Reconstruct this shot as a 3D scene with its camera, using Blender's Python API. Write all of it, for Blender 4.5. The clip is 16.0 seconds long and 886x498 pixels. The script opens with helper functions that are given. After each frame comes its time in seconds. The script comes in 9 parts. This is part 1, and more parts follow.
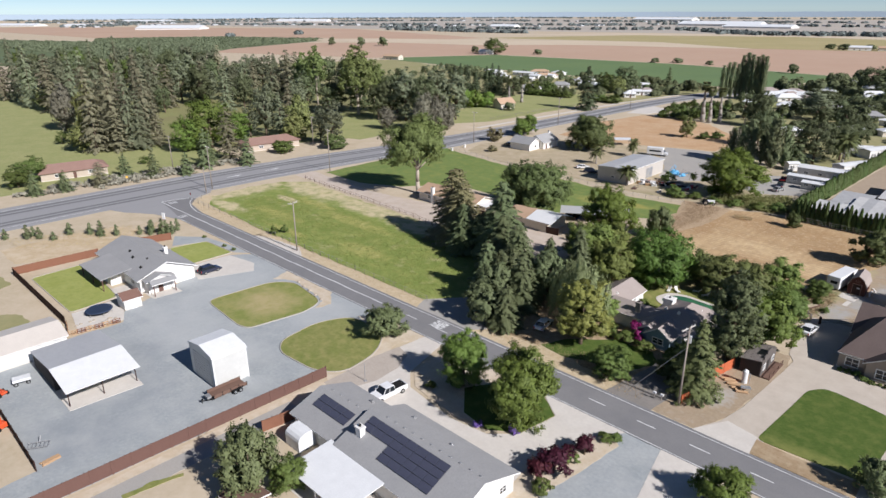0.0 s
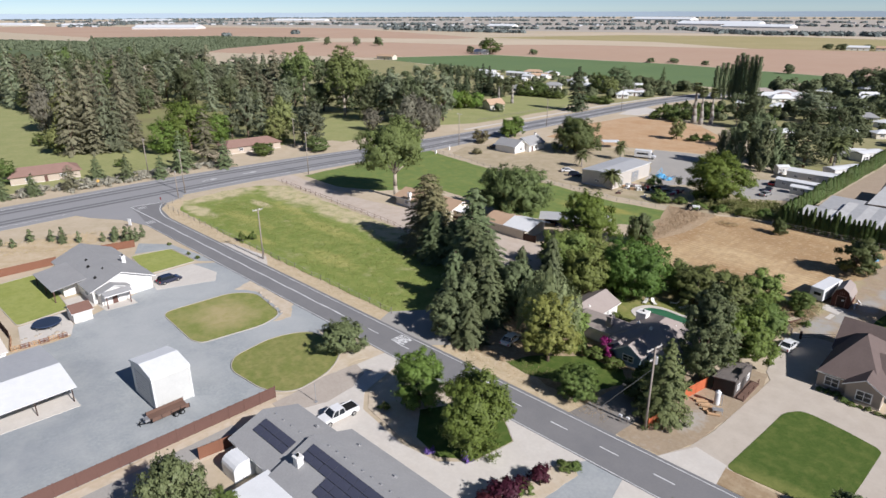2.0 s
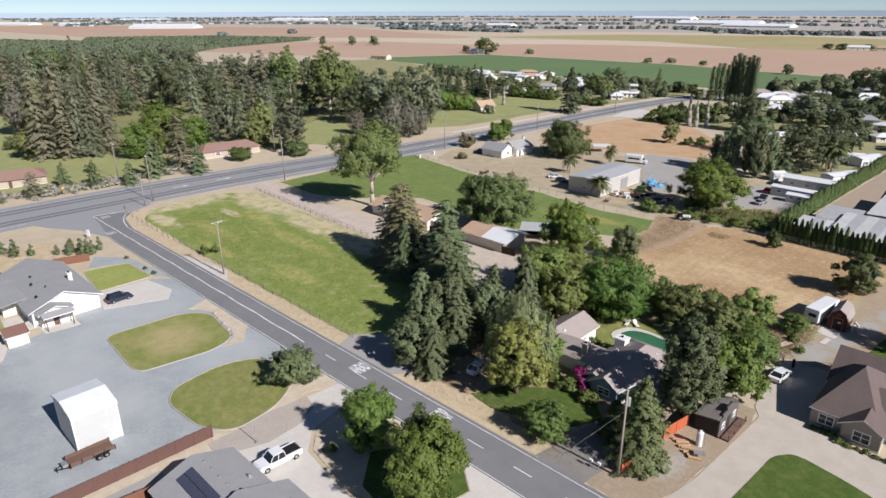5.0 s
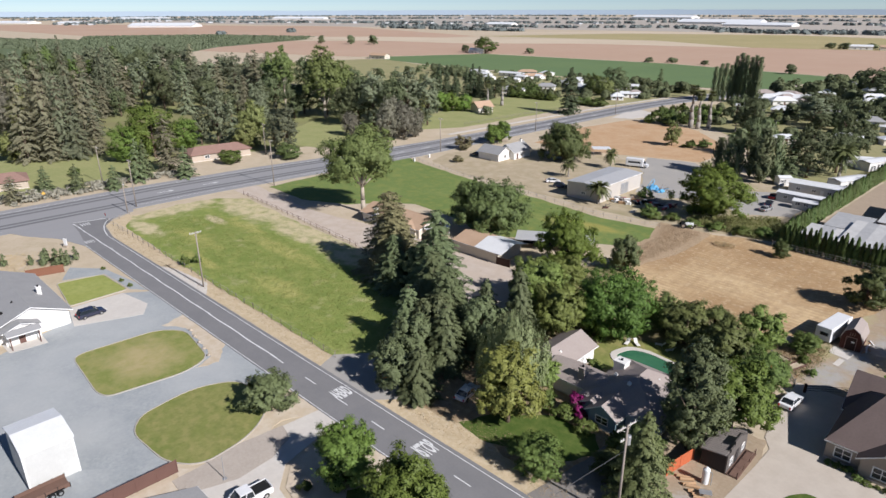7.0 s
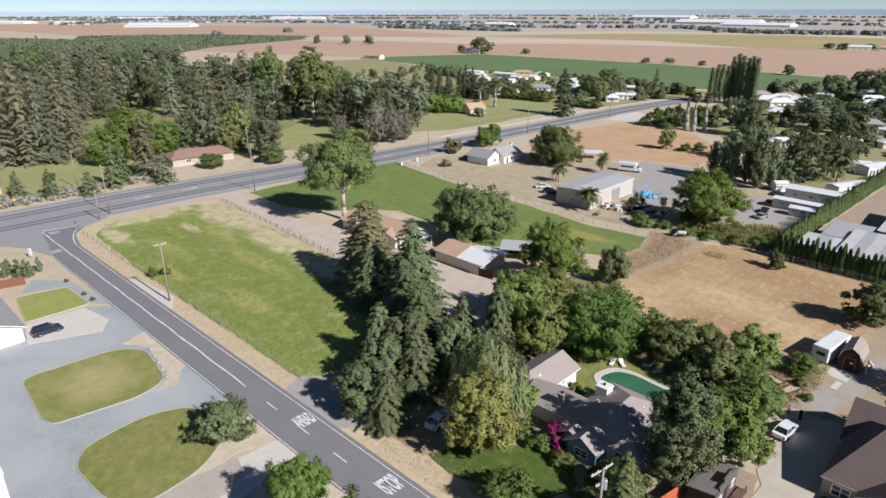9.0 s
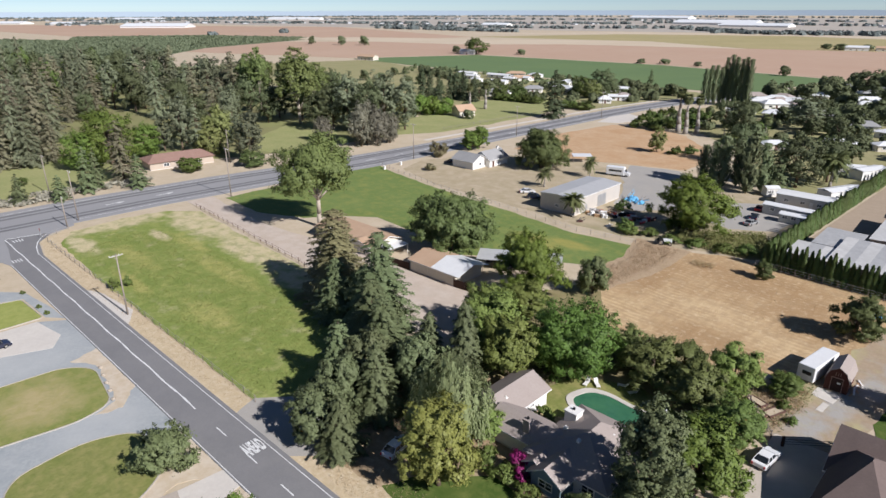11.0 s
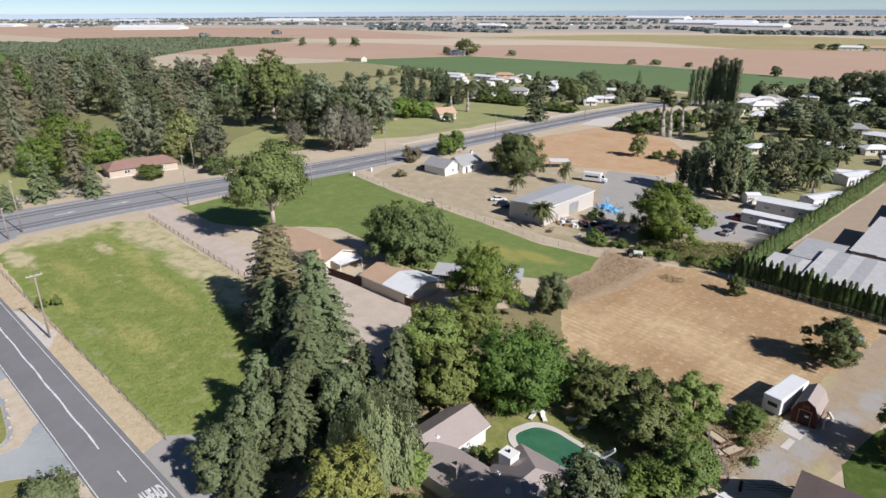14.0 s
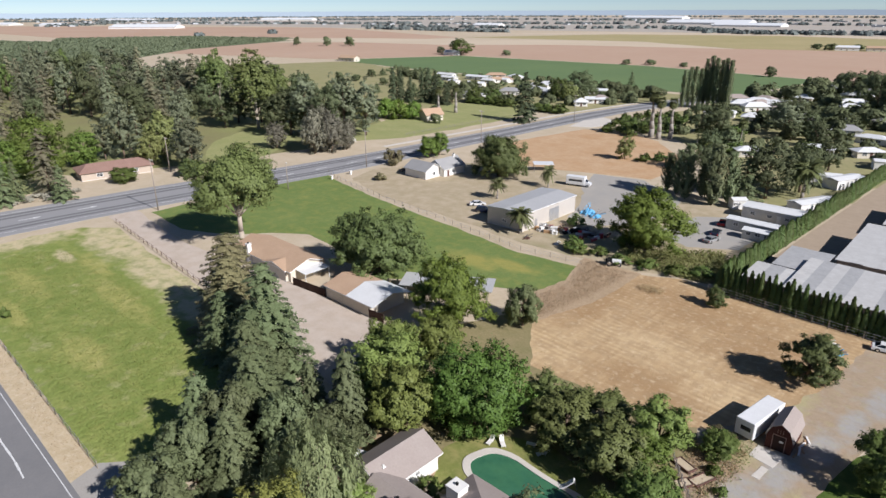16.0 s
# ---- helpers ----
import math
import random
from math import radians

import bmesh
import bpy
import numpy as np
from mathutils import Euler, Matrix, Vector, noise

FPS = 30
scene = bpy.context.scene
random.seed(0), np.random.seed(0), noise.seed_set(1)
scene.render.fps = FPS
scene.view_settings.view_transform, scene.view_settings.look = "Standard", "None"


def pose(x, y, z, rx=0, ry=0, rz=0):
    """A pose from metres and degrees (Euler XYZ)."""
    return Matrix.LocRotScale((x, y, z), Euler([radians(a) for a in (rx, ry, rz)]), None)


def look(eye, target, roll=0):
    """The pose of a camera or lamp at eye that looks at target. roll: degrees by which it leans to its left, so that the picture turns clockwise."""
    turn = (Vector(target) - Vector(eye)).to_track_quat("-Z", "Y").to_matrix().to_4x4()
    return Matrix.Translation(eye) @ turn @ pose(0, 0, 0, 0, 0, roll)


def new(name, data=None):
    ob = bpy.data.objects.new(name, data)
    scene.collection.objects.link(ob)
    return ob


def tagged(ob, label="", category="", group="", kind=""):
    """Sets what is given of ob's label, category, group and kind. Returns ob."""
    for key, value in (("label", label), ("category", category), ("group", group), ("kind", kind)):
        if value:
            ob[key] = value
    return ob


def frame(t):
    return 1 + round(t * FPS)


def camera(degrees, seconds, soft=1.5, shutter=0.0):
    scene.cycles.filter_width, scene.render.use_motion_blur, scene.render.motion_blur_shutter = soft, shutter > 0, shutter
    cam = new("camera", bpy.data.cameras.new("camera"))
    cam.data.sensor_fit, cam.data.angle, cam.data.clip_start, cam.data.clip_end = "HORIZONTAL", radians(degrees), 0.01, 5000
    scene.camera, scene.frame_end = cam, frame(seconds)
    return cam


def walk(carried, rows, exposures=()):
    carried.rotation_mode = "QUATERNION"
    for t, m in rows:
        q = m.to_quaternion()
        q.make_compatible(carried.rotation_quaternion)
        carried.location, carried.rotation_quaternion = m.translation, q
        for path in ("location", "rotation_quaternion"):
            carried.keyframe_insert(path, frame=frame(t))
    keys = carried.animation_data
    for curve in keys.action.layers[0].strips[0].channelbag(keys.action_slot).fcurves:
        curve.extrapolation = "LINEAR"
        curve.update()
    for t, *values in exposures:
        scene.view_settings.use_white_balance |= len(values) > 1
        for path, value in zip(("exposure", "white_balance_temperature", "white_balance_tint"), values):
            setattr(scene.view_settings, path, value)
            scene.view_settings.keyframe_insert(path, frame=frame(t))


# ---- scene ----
cam = camera(70.1, 16.0, soft=1.5)
METRES, EYE, TILT, LEAN, TURN = 62.97, 52.8, 0.0, 0.0, 44.2
ROWS = [
    (0.0, 0.0, 0.0, 0.0, -0.08, -20.76, 0.21),
    (0.5, 0.0264, 0.0235, -0.0005, -0.09, -20.76, 0.23),
    (1.0, 0.0499, 0.0442, -0.0005, -0.09, -20.77, 0.23),
    (1.5, 0.0768, 0.0676, -0.001, -0.08, -20.79, 0.22),
    (2.0, 0.1018, 0.0896, -0.0012, -0.08, -20.79, 0.19),
    (2.5, 0.1254, 0.1096, -0.0009, -0.09, -20.81, 0.16),
    (3.0, 0.149, 0.1338, -0.001, -0.07, -20.82, 0.16),
    (3.5, 0.1658, 0.1578, -0.0006, -0.05, -20.84, 0.15),
    (4.0, 0.1784, 0.1814, -0.0008, -0.05, -20.84, 0.16),
    (6.5, 0.2206, 0.3206, -0.0002, -0.05, -20.92, 0.21),
    (7.0, 0.2294, 0.3464, 0.0002, 0.01, -20.95, 0.17),
    (7.5, 0.2419, 0.3737, -0.0002, -0.01, -20.95, 0.17),
    (8.0, 0.2564, 0.3994, 0.0005, -0.0, -20.96, 0.18),
    (8.5, 0.2733, 0.425, 0.0, -0.04, -20.96, 0.16),
    (9.0, 0.2924, 0.4507, 0.0, -0.08, -20.96, 0.14),
    (11.5, 0.3967, 0.5642, -0.0035, -0.22, -20.89, 0.18),
    (12.0, 0.4202, 0.5863, -0.0043, -0.27, -20.87, 0.24),
    (12.5, 0.4443, 0.6083, -0.005, -0.31, -20.87, 0.27),
    (13.0, 0.4685, 0.6299, -0.0053, -0.34, -20.87, 0.28),
    (13.5, 0.4932, 0.6514, -0.006, -0.36, -20.85, 0.3),
    (14.0, 0.5191, 0.6751, -0.0064, -0.38, -20.84, 0.3),
    (14.5, 0.5416, 0.6958, -0.0065, -0.39, -20.86, 0.28),
    (15.0, 0.566, 0.7178, -0.0068, -0.41, -20.86, 0.27),
    (15.5, 0.59, 0.7399, -0.007, -0.44, -20.88, 0.25),
    (16.0, 0.6146, 0.7619, -0.008, -0.46, -20.88, 0.25),
]
walk(cam, [(t, pose(0, 0, EYE, TILT, LEAN, TURN) @ pose(METRES * x, METRES * y, METRES * z, 90 + pitch, roll, yaw)) for t, x, y, z, yaw, pitch, roll in ROWS], ((0.0, 0.355, 6400, 12), (16.0, 0.355, 6400, 12)))

# ---- world, sun, exposure ----
SUN_AZ, SUN_EL = 1.0, 35.0      # degrees: the sun stands towards +x
world = bpy.data.worlds.new("sky")
scene.world = world
world.use_nodes = True
wn = world.node_tree
sky = wn.nodes.new("ShaderNodeTexSky")
sky.sky_type = 'NISHITA'
sky.sun_disc = False
sky.sun_elevation = radians(SUN_EL)
sky.sun_rotation = radians(90 - SUN_AZ)
sky.altitude, sky.air_density, sky.dust_density, sky.ozone_density = 0, 0.5, 0.0, 3.5
wn.nodes["Background"].inputs[1].default_value = 0.066
wn.links.new(sky.outputs[0], wn.nodes["Background"].inputs[0])
sun = new("sun", bpy.data.lights.new("sun", 'SUN'))
sun.data.energy, sun.data.angle, sun.data.color = 5.0, radians(0.53), (1.0, 0.975, 0.965)
sun.matrix_world = look((200 * math.cos(radians(SUN_EL)) * math.cos(radians(SUN_AZ)), 200 * math.cos(radians(SUN_EL)) * math.sin(radians(SUN_AZ)), 200 * math.sin(radians(SUN_EL))), (0, 0, 0))

# ---- materials ----
def surface(name, a, b, size=4.0, c=None, size2=0.4, mixc=0.5, rough=0.85, metal=0.0, bump=0.3, bump_size=0.12, vary=0.0, world_space=True, sharp=0.25, streak=None):
    """Two or three colours mixed by noise at two sizes (metres), with fine relief."""
    m = bpy.data.materials.new(name)
    m.use_nodes = True
    t = m.node_tree
    p = t.nodes["Principled BSDF"]
    p.inputs["Roughness"].default_value, p.inputs["Metallic"].default_value = rough, metal
    if rough >= 0.75:
        p.inputs["Specular IOR Level"].default_value = 0.12
    if world_space:
        co = t.nodes.new("ShaderNodeNewGeometry").outputs["Position"]
    else:
        co = t.nodes.new("ShaderNodeTexCoord").outputs["Object"]
    if streak:
        mp = t.nodes.new("ShaderNodeMapping")
        mp.inputs["Scale"].default_value = streak
        t.links.new(co, mp.inputs["Vector"])
        co2 = mp.outputs[0]
    else:
        co2 = co

    def noise_tex(s, detail, where):
        n = t.nodes.new("ShaderNodeTexNoise")
        n.inputs["Scale"].default_value, n.inputs["Detail"].default_value = 1.0 / s, detail
        n.inputs["Roughness"].default_value = 0.62
        t.links.new(where, n.inputs["Vector"])
        return n.outputs["Fac"]

    def spread(fac, lo, hi):
        r = t.nodes.new("ShaderNodeMapRange")
        r.inputs["From Min"].default_value, r.inputs["From Max"].default_value = lo, hi
        t.links.new(fac, r.inputs["Value"])
        return r.outputs[0]

    def mix(fac, x, y):
        n = t.nodes.new("ShaderNodeMix")
        n.data_type = 'RGBA'
        t.links.new(fac, n.inputs[0])
        for k, v in ((6, x), (7, y)):
            if isinstance(v, tuple):
                n.inputs[k].default_value = (*v, 1)
            else:
                t.links.new(v, n.inputs[k])
        return n.outputs[2]
    col = mix(spread(noise_tex(size, 4, co2), 0.5 - sharp, 0.5 + sharp), a, b)
    fine = noise_tex(size2, 5, co)
    if c:
        f = spread(fine, 0.35, 0.75)
        k = t.nodes.new("ShaderNodeMath")
        k.operation = 'MULTIPLY'
        k.inputs[1].default_value = mixc
        t.links.new(f, k.inputs[0])
        col = mix(k.outputs[0], col, c)
    if vary:
        hs = t.nodes.new("ShaderNodeHueSaturation")
        oi = t.nodes.new("ShaderNodeObjectInfo")
        mr = t.nodes.new("ShaderNodeMapRange")
        mr.inputs["To Min"].default_value, mr.inputs["To Max"].default_value = 1 - vary, 1 + vary
        t.links.new(oi.outputs["Random"], mr.inputs["Value"])
        t.links.new(mr.outputs[0], hs.inputs["Value"])
        t.links.new(col, hs.inputs["Color"])
        col = hs.outputs[0]
    t.links.new(col, p.inputs["Base Color"])
    if bump:
        b_ = t.nodes.new("ShaderNodeBump")
        b_.inputs["Strength"].default_value, b_.inputs["Distance"].default_value = bump, bump_size
        t.links.new(fine, b_.inputs["Height"])
        t.links.new(b_.outputs[0], p.inputs["Normal"])
    return m


def foliage(name, dark, light, shine=0.55, through_light=0.16, vary=0.18):
    """Leaves: every leaf takes its own shade between two, every plant its own tone."""
    m = bpy.data.materials.new(name)
    m.use_nodes = True
    t = m.node_tree
    p = t.nodes["Principled BSDF"]
    p.inputs["Roughness"].default_value = shine
    p.inputs["Specular IOR Level"].default_value = 0.2
    g = t.nodes.new("ShaderNodeNewGeometry")
    n = t.nodes.new("ShaderNodeMix")
    n.data_type = 'RGBA'
    t.links.new(g.outputs["Random Per Island"], n.inputs[0])
    lo = tuple(0.72 * a + 0.28 * b for a, b in zip(dark, light))
    hi = tuple(0.28 * a + 0.72 * b for a, b in zip(dark, light))
    n.inputs[6].default_value, n.inputs[7].default_value = (*lo, 1), (*hi, 1)
    oi = t.nodes.new("ShaderNodeObjectInfo")
    mr = t.nodes.new("ShaderNodeMapRange")
    mr.inputs["To Min"].default_value, mr.inputs["To Max"].default_value = 1 - vary, 1 + vary
    t.links.new(oi.outputs["Random"], mr.inputs["Value"])
    hs = t.nodes.new("ShaderNodeHueSaturation")
    t.links.new(mr.outputs[0], hs.inputs["Value"])
    mh = t.nodes.new("ShaderNodeMapRange")
    mh.inputs["To Min"].default_value, mh.inputs["To Max"].default_value = 0.485, 0.515
    t.links.new(oi.outputs["Random"], mh.inputs["Value"])
    t.links.new(mh.outputs[0], hs.inputs["Hue"])
    t.links.new(n.outputs[2], hs.inputs["Color"])
    t.links.new(hs.outputs[0], p.inputs["Base Color"])
    tr = t.nodes.new("ShaderNodeBsdfTranslucent")
    t.links.new(hs.outputs[0], tr.inputs["Color"])
    ms = t.nodes.new("ShaderNodeMixShader")
    ms.inputs[0].default_value = through_light
    t.links.new(p.outputs[0], ms.inputs[1])
    t.links.new(tr.outputs[0], ms.inputs[2])
    t.links.new(ms.outputs[0], t.nodes["Material Output"].inputs[0])
    return m


def plain(name, col, rough=0.5, metal=0.0, vary_size=1.5, amount=0.12, coat=0.0):
    """Paint, plastic or metal with faint soiling."""
    m = surface(name, col, tuple(v * (1 - amount) for v in col), vary_size, tuple(v * (1 - 2 * amount) for v in col), 0.15, 0.5, rough, metal, 0.05, 0.01, world_space=False)
    m.node_tree.nodes["Principled BSDF"].inputs["Coat Weight"].default_value = coat
    return m


SOIL = surface("dry soil", (0.50, 0.41, 0.30), (0.40, 0.33, 0.22), 14, (0.54, 0.45, 0.34), 0.9, 0.6)
SAND = surface("pale sandy soil", (0.56, 0.47, 0.36), (0.49, 0.40, 0.29), 7, (0.43, 0.35, 0.24), 0.7, 0.55)
VERGE = surface("dry verge grass", (0.55, 0.44, 0.29), (0.45, 0.35, 0.21), 2.2, (0.60, 0.50, 0.36), 0.35, 0.6, bump=0.6)
ASPHALT = surface("worn asphalt", (0.185, 0.183, 0.186), (0.225, 0.22, 0.22), 7, (0.15, 0.149, 0.152), 0.25, 0.4, 0.8, bump=0.15, bump_size=0.02)
HIGHWAY = surface("highway asphalt", (0.275, 0.273, 0.278), (0.33, 0.325, 0.32), 16, (0.24, 0.238, 0.243), 0.3, 0.4, 0.8, bump=0.15, bump_size=0.02, streak=(1.0, 0.06, 1.0))
TRACK = surface("tyre-dark asphalt", (0.155, 0.155, 0.16), (0.20, 0.198, 0.20), 5, (0.135, 0.135, 0.14), 0.3, 0.5, 0.75, bump=0.1, bump_size=0.02, streak=(1.0, 0.1, 1.0))
GRAVEL = surface("blue-grey gravel", (0.285, 0.31, 0.318), (0.395, 0.412, 0.41), 3.5, (0.235, 0.255, 0.262), 0.5, 0.7, 0.9, bump=0.5, bump_size=0.05)
GREYGRAVEL = surface("grey-tan gravel", (0.40, 0.37, 0.33), (0.34, 0.33, 0.31), 5, (0.28, 0.26, 0.23), 0.2, 0.5, 0.9, bump=0.5, bump_size=0.05)
TANGRAVEL = surface("tan-pink gravel", (0.53, 0.44, 0.36), (0.46, 0.385, 0.315), 4, (0.38, 0.315, 0.255), 0.25, 0.5, 0.9, bump=0.5, bump_size=0.05)
CONCRETE = surface("pale concrete", (0.62, 0.58, 0.52), (0.55, 0.51, 0.46), 4, (0.48, 0.45, 0.41), 0.5, 0.4, 0.8, bump=0.1, bump_size=0.02)
TANCRETE = surface("tan concrete", (0.50, 0.437, 0.365), (0.45, 0.392, 0.326), 3, (0.395, 0.342, 0.284), 0.4, 0.4, 0.8, bump=0.1, bump_size=0.02)
PAINT_LINE = surface("road paint", (0.80, 0.80, 0.78), (0.60, 0.60, 0.59), 0.9, (0.38, 0.38, 0.38), 0.2, 0.45, 0.7, bump=0.05)
LAWN = surface("mown lawn", (0.27, 0.30, 0.08), (0.35, 0.36, 0.125), 4, (0.22, 0.25, 0.065), 0.5, 0.5, 0.9, bump=0.6)
DRYLAWN = surface("drying lawn", (0.175, 0.205, 0.055), (0.27, 0.255, 0.095), 5, (0.14, 0.165, 0.044), 0.5, 0.5, 0.9, bump=0.6)
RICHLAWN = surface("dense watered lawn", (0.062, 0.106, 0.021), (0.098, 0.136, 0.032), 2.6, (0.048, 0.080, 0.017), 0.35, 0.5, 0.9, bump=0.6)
FIELD2 = surface("even green field", (0.135, 0.192, 0.056), (0.178, 0.228, 0.074), 11, (0.115, 0.168, 0.05), 0.9, 0.4, 0.9, bump=0.6, bump_size=0.2)
ORANGE_SOIL = surface("orange bare soil", (0.45, 0.275, 0.145), (0.55, 0.40, 0.26), 9, (0.37, 0.225, 0.12), 1.5, 0.5, 0.95)
PLOWED = surface("pinkish fallow field", (0.43, 0.29, 0.21), (0.47, 0.34, 0.25), 160, (0.40, 0.27, 0.19), 12, 0.4, 0.95, bump=0)
DRYGREEN = surface("dry scrubby grass", (0.27, 0.26, 0.12), (0.36, 0.31, 0.18), 16, (0.20, 0.21, 0.09), 2.0, 0.6, 0.95)
# field tans moderately greyed, standing in for haze over the far plain
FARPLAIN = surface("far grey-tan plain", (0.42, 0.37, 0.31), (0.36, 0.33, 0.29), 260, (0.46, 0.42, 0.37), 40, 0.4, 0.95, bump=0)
PALEFIELD = surface("pale harvested field", (0.57, 0.48, 0.36), (0.51, 0.42, 0.31), 120, (0.47, 0.385, 0.28), 10, 0.4, 0.95, bump=0)
OLIVEFIELD = surface("weedy olive field", (0.33, 0.29, 0.14), (0.42, 0.34, 0.19), 90, (0.28, 0.26, 0.12), 8, 0.5, 0.95, bump=0)
CROP = surface("irrigated green crop", (0.122, 0.182, 0.082), (0.15, 0.21, 0.09), 60, (0.105, 0.158, 0.073), 3, 0.5, 0.95, bump=0)
FARGREEN = surface("distant orchard green", (0.11, 0.14, 0.075), (0.14, 0.17, 0.085), 50, (0.09, 0.115, 0.065), 5, 0.5, 0.95, bump=0)
PARKLAWN = surface("park lawn", (0.26, 0.28, 0.115), (0.35, 0.335, 0.16), 9, (0.19, 0.215, 0.075), 1.2, 0.5, 0.95)

BARK = surface("brown bark", (0.16, 0.115, 0.08), (0.10, 0.075, 0.055), 0.5, (0.2, 0.15, 0.11), 0.1, 0.5, 0.95, bump=0.8, bump_size=0.05, world_space=False)
PALEBARK = surface("pale peeling bark", (0.42, 0.36, 0.29), (0.30, 0.25, 0.19), 0.8, (0.52, 0.46, 0.38), 0.2, 0.5, 0.9, bump=0.4, bump_size=0.03, world_space=False)
PALMBARK = surface("grey palm bark", (0.33, 0.30, 0.265), (0.25, 0.225, 0.195), 0.4, (0.38, 0.345, 0.305), 0.12, 0.5, 0.95, bump=0.7, bump_size=0.05, world_space=False)


def worn(m, other, places, size=6.0, soft=0.9, most=0.92):
    """Lets a second ground cover show through in soft uneven patches: (x, y, radius along x, along y), or all over where places is a share."""
    t = m.node_tree
    p = t.nodes["Principled BSDF"]
    src = p.inputs["Base Color"].links[0].from_socket
    pos = t.nodes.new("ShaderNodeNewGeometry").outputs["Position"]
    total = None
    if isinstance(places, float):
        v = t.nodes.new("ShaderNodeValue")
        v.outputs[0].default_value = places
        total, places = v.outputs[0], ()
    for x, y, rx, ry in places:
        mp = t.nodes.new("ShaderNodeMapping")
        mp.vector_type = 'POINT'
        mp.inputs["Location"].default_value = (-x / rx, -y / ry, 0)
        mp.inputs["Scale"].default_value = (1 / rx, 1 / ry, 0)
        t.links.new(pos, mp.inputs["Vector"])
        ln = t.nodes.new("ShaderNodeVectorMath")
        ln.operation = 'LENGTH'
        t.links.new(mp.outputs[0], ln.inputs[0])
        mr = t.nodes.new("ShaderNodeMapRange")
        mr.inputs["From Min"].default_value, mr.inputs["From Max"].default_value = 1.35, 0.55
        t.links.new(ln.outputs["Value"], mr.inputs["Value"])
        if total is None:
            total = mr.outputs[0]
        else:
            mx = t.nodes.new("ShaderNodeMath")
            mx.operation = 'MAXIMUM'
            t.links.new(total, mx.inputs[0])
            t.links.new(mr.outputs[0], mx.inputs[1])
            total = mx.outputs[0]
    n = t.nodes.new("ShaderNodeTexNoise")
    n.inputs["Scale"].default_value, n.inputs["Detail"].default_value, n.inputs["Roughness"].default_value = 1.0 / size, 4, 0.6
    t.links.new(pos, n.inputs["Vector"])
    ad = t.nodes.new("ShaderNodeMath")
    ad.operation = 'MULTIPLY_ADD'
    ad.inputs[1].default_value = 2.2
    t.links.new(n.outputs["Fac"], ad.inputs[0])
    t.links.new(total, ad.inputs[2])
    st = t.nodes.new("ShaderNodeMapRange")
    st.inputs["From Min"].default_value, st.inputs["From Max"].default_value = 1.62 - soft / 2, 1.62 + soft / 2
    st.inputs["To Max"].default_value = most
    t.links.new(ad.outputs[0], st.inputs["Value"])
    mi = t.nodes.new("ShaderNodeMix")
    mi.data_type = 'RGBA'
    t.links.new(st.outputs[0], mi.inputs[0])
    t.links.new(src, mi.inputs[6])
    mi.inputs[7].default_value = (*other, 1)
    t.links.new(mi.outputs[2], p.inputs["Base Color"])
    return m


worn(GRAVEL, (0.43, 0.44, 0.435), ((-118, 57, 9, 8), (-90, 60, 5, 7), (-103, 40, 14, 6), (-112, 48, 5, 8), (-88, 42, 5, 5)), 4.0, 1.3, 0.7)
worn(GRAVEL, (0.25, 0.27, 0.285), ((-92, 24, 8, 7), (-84, 16, 6, 8), (-100, 30, 4, 4)), 4.0, 1.3, 0.7)
def swaths(m, other, period, turn, most, wander=2.5):
    """Long mown lines over a field, wavering and fading in and out."""
    t = m.node_tree
    p = t.nodes["Principled BSDF"]
    src = p.inputs["Base Color"].links[0].from_socket
    pos = t.nodes.new("ShaderNodeNewGeometry").outputs["Position"]
    mp = t.nodes.new("ShaderNodeMapping")
    mp.inputs["Rotation"].default_value = (0, 0, math.radians(turn))
    t.links.new(pos, mp.inputs["Vector"])
    w = t.nodes.new("ShaderNodeTexWave")
    w.wave_type, w.bands_direction = 'BANDS', 'Y'
    w.inputs["Scale"].default_value = 0.314 / period
    w.inputs["Distortion"].default_value, w.inputs["Detail"].default_value = wander, 2.0
    w.inputs["Detail Scale"].default_value = 0.35
    t.links.new(mp.outputs[0], w.inputs["Vector"])
    n = t.nodes.new("ShaderNodeTexNoise")
    n.inputs["Scale"].default_value, n.inputs["Detail"].default_value = 0.16, 3
    t.links.new(pos, n.inputs["Vector"])
    fade = t.nodes.new("ShaderNodeMapRange")
    fade.inputs["From Min"].default_value, fade.inputs["From Max"].default_value = 0.36, 0.62
    fade.inputs["To Max"].default_value = most
    t.links.new(n.outputs["Fac"], fade.inputs["Value"])
    k = t.nodes.new("ShaderNodeMath")
    k.operation = 'MULTIPLY'
    t.links.new(w.outputs["Fac"], k.inputs[0])
    t.links.new(fade.outputs[0], k.inputs[1])
    mi = t.nodes.new("ShaderNodeMix")
    mi.data_type = 'RGBA'
    mi.inputs[7].default_value = (*other, 1)
    t.links.new(k.outputs[0], mi.inputs[0])
    t.links.new(src, mi.inputs[6])
    t.links.new(mi.outputs[2], p.inputs["Base Color"])


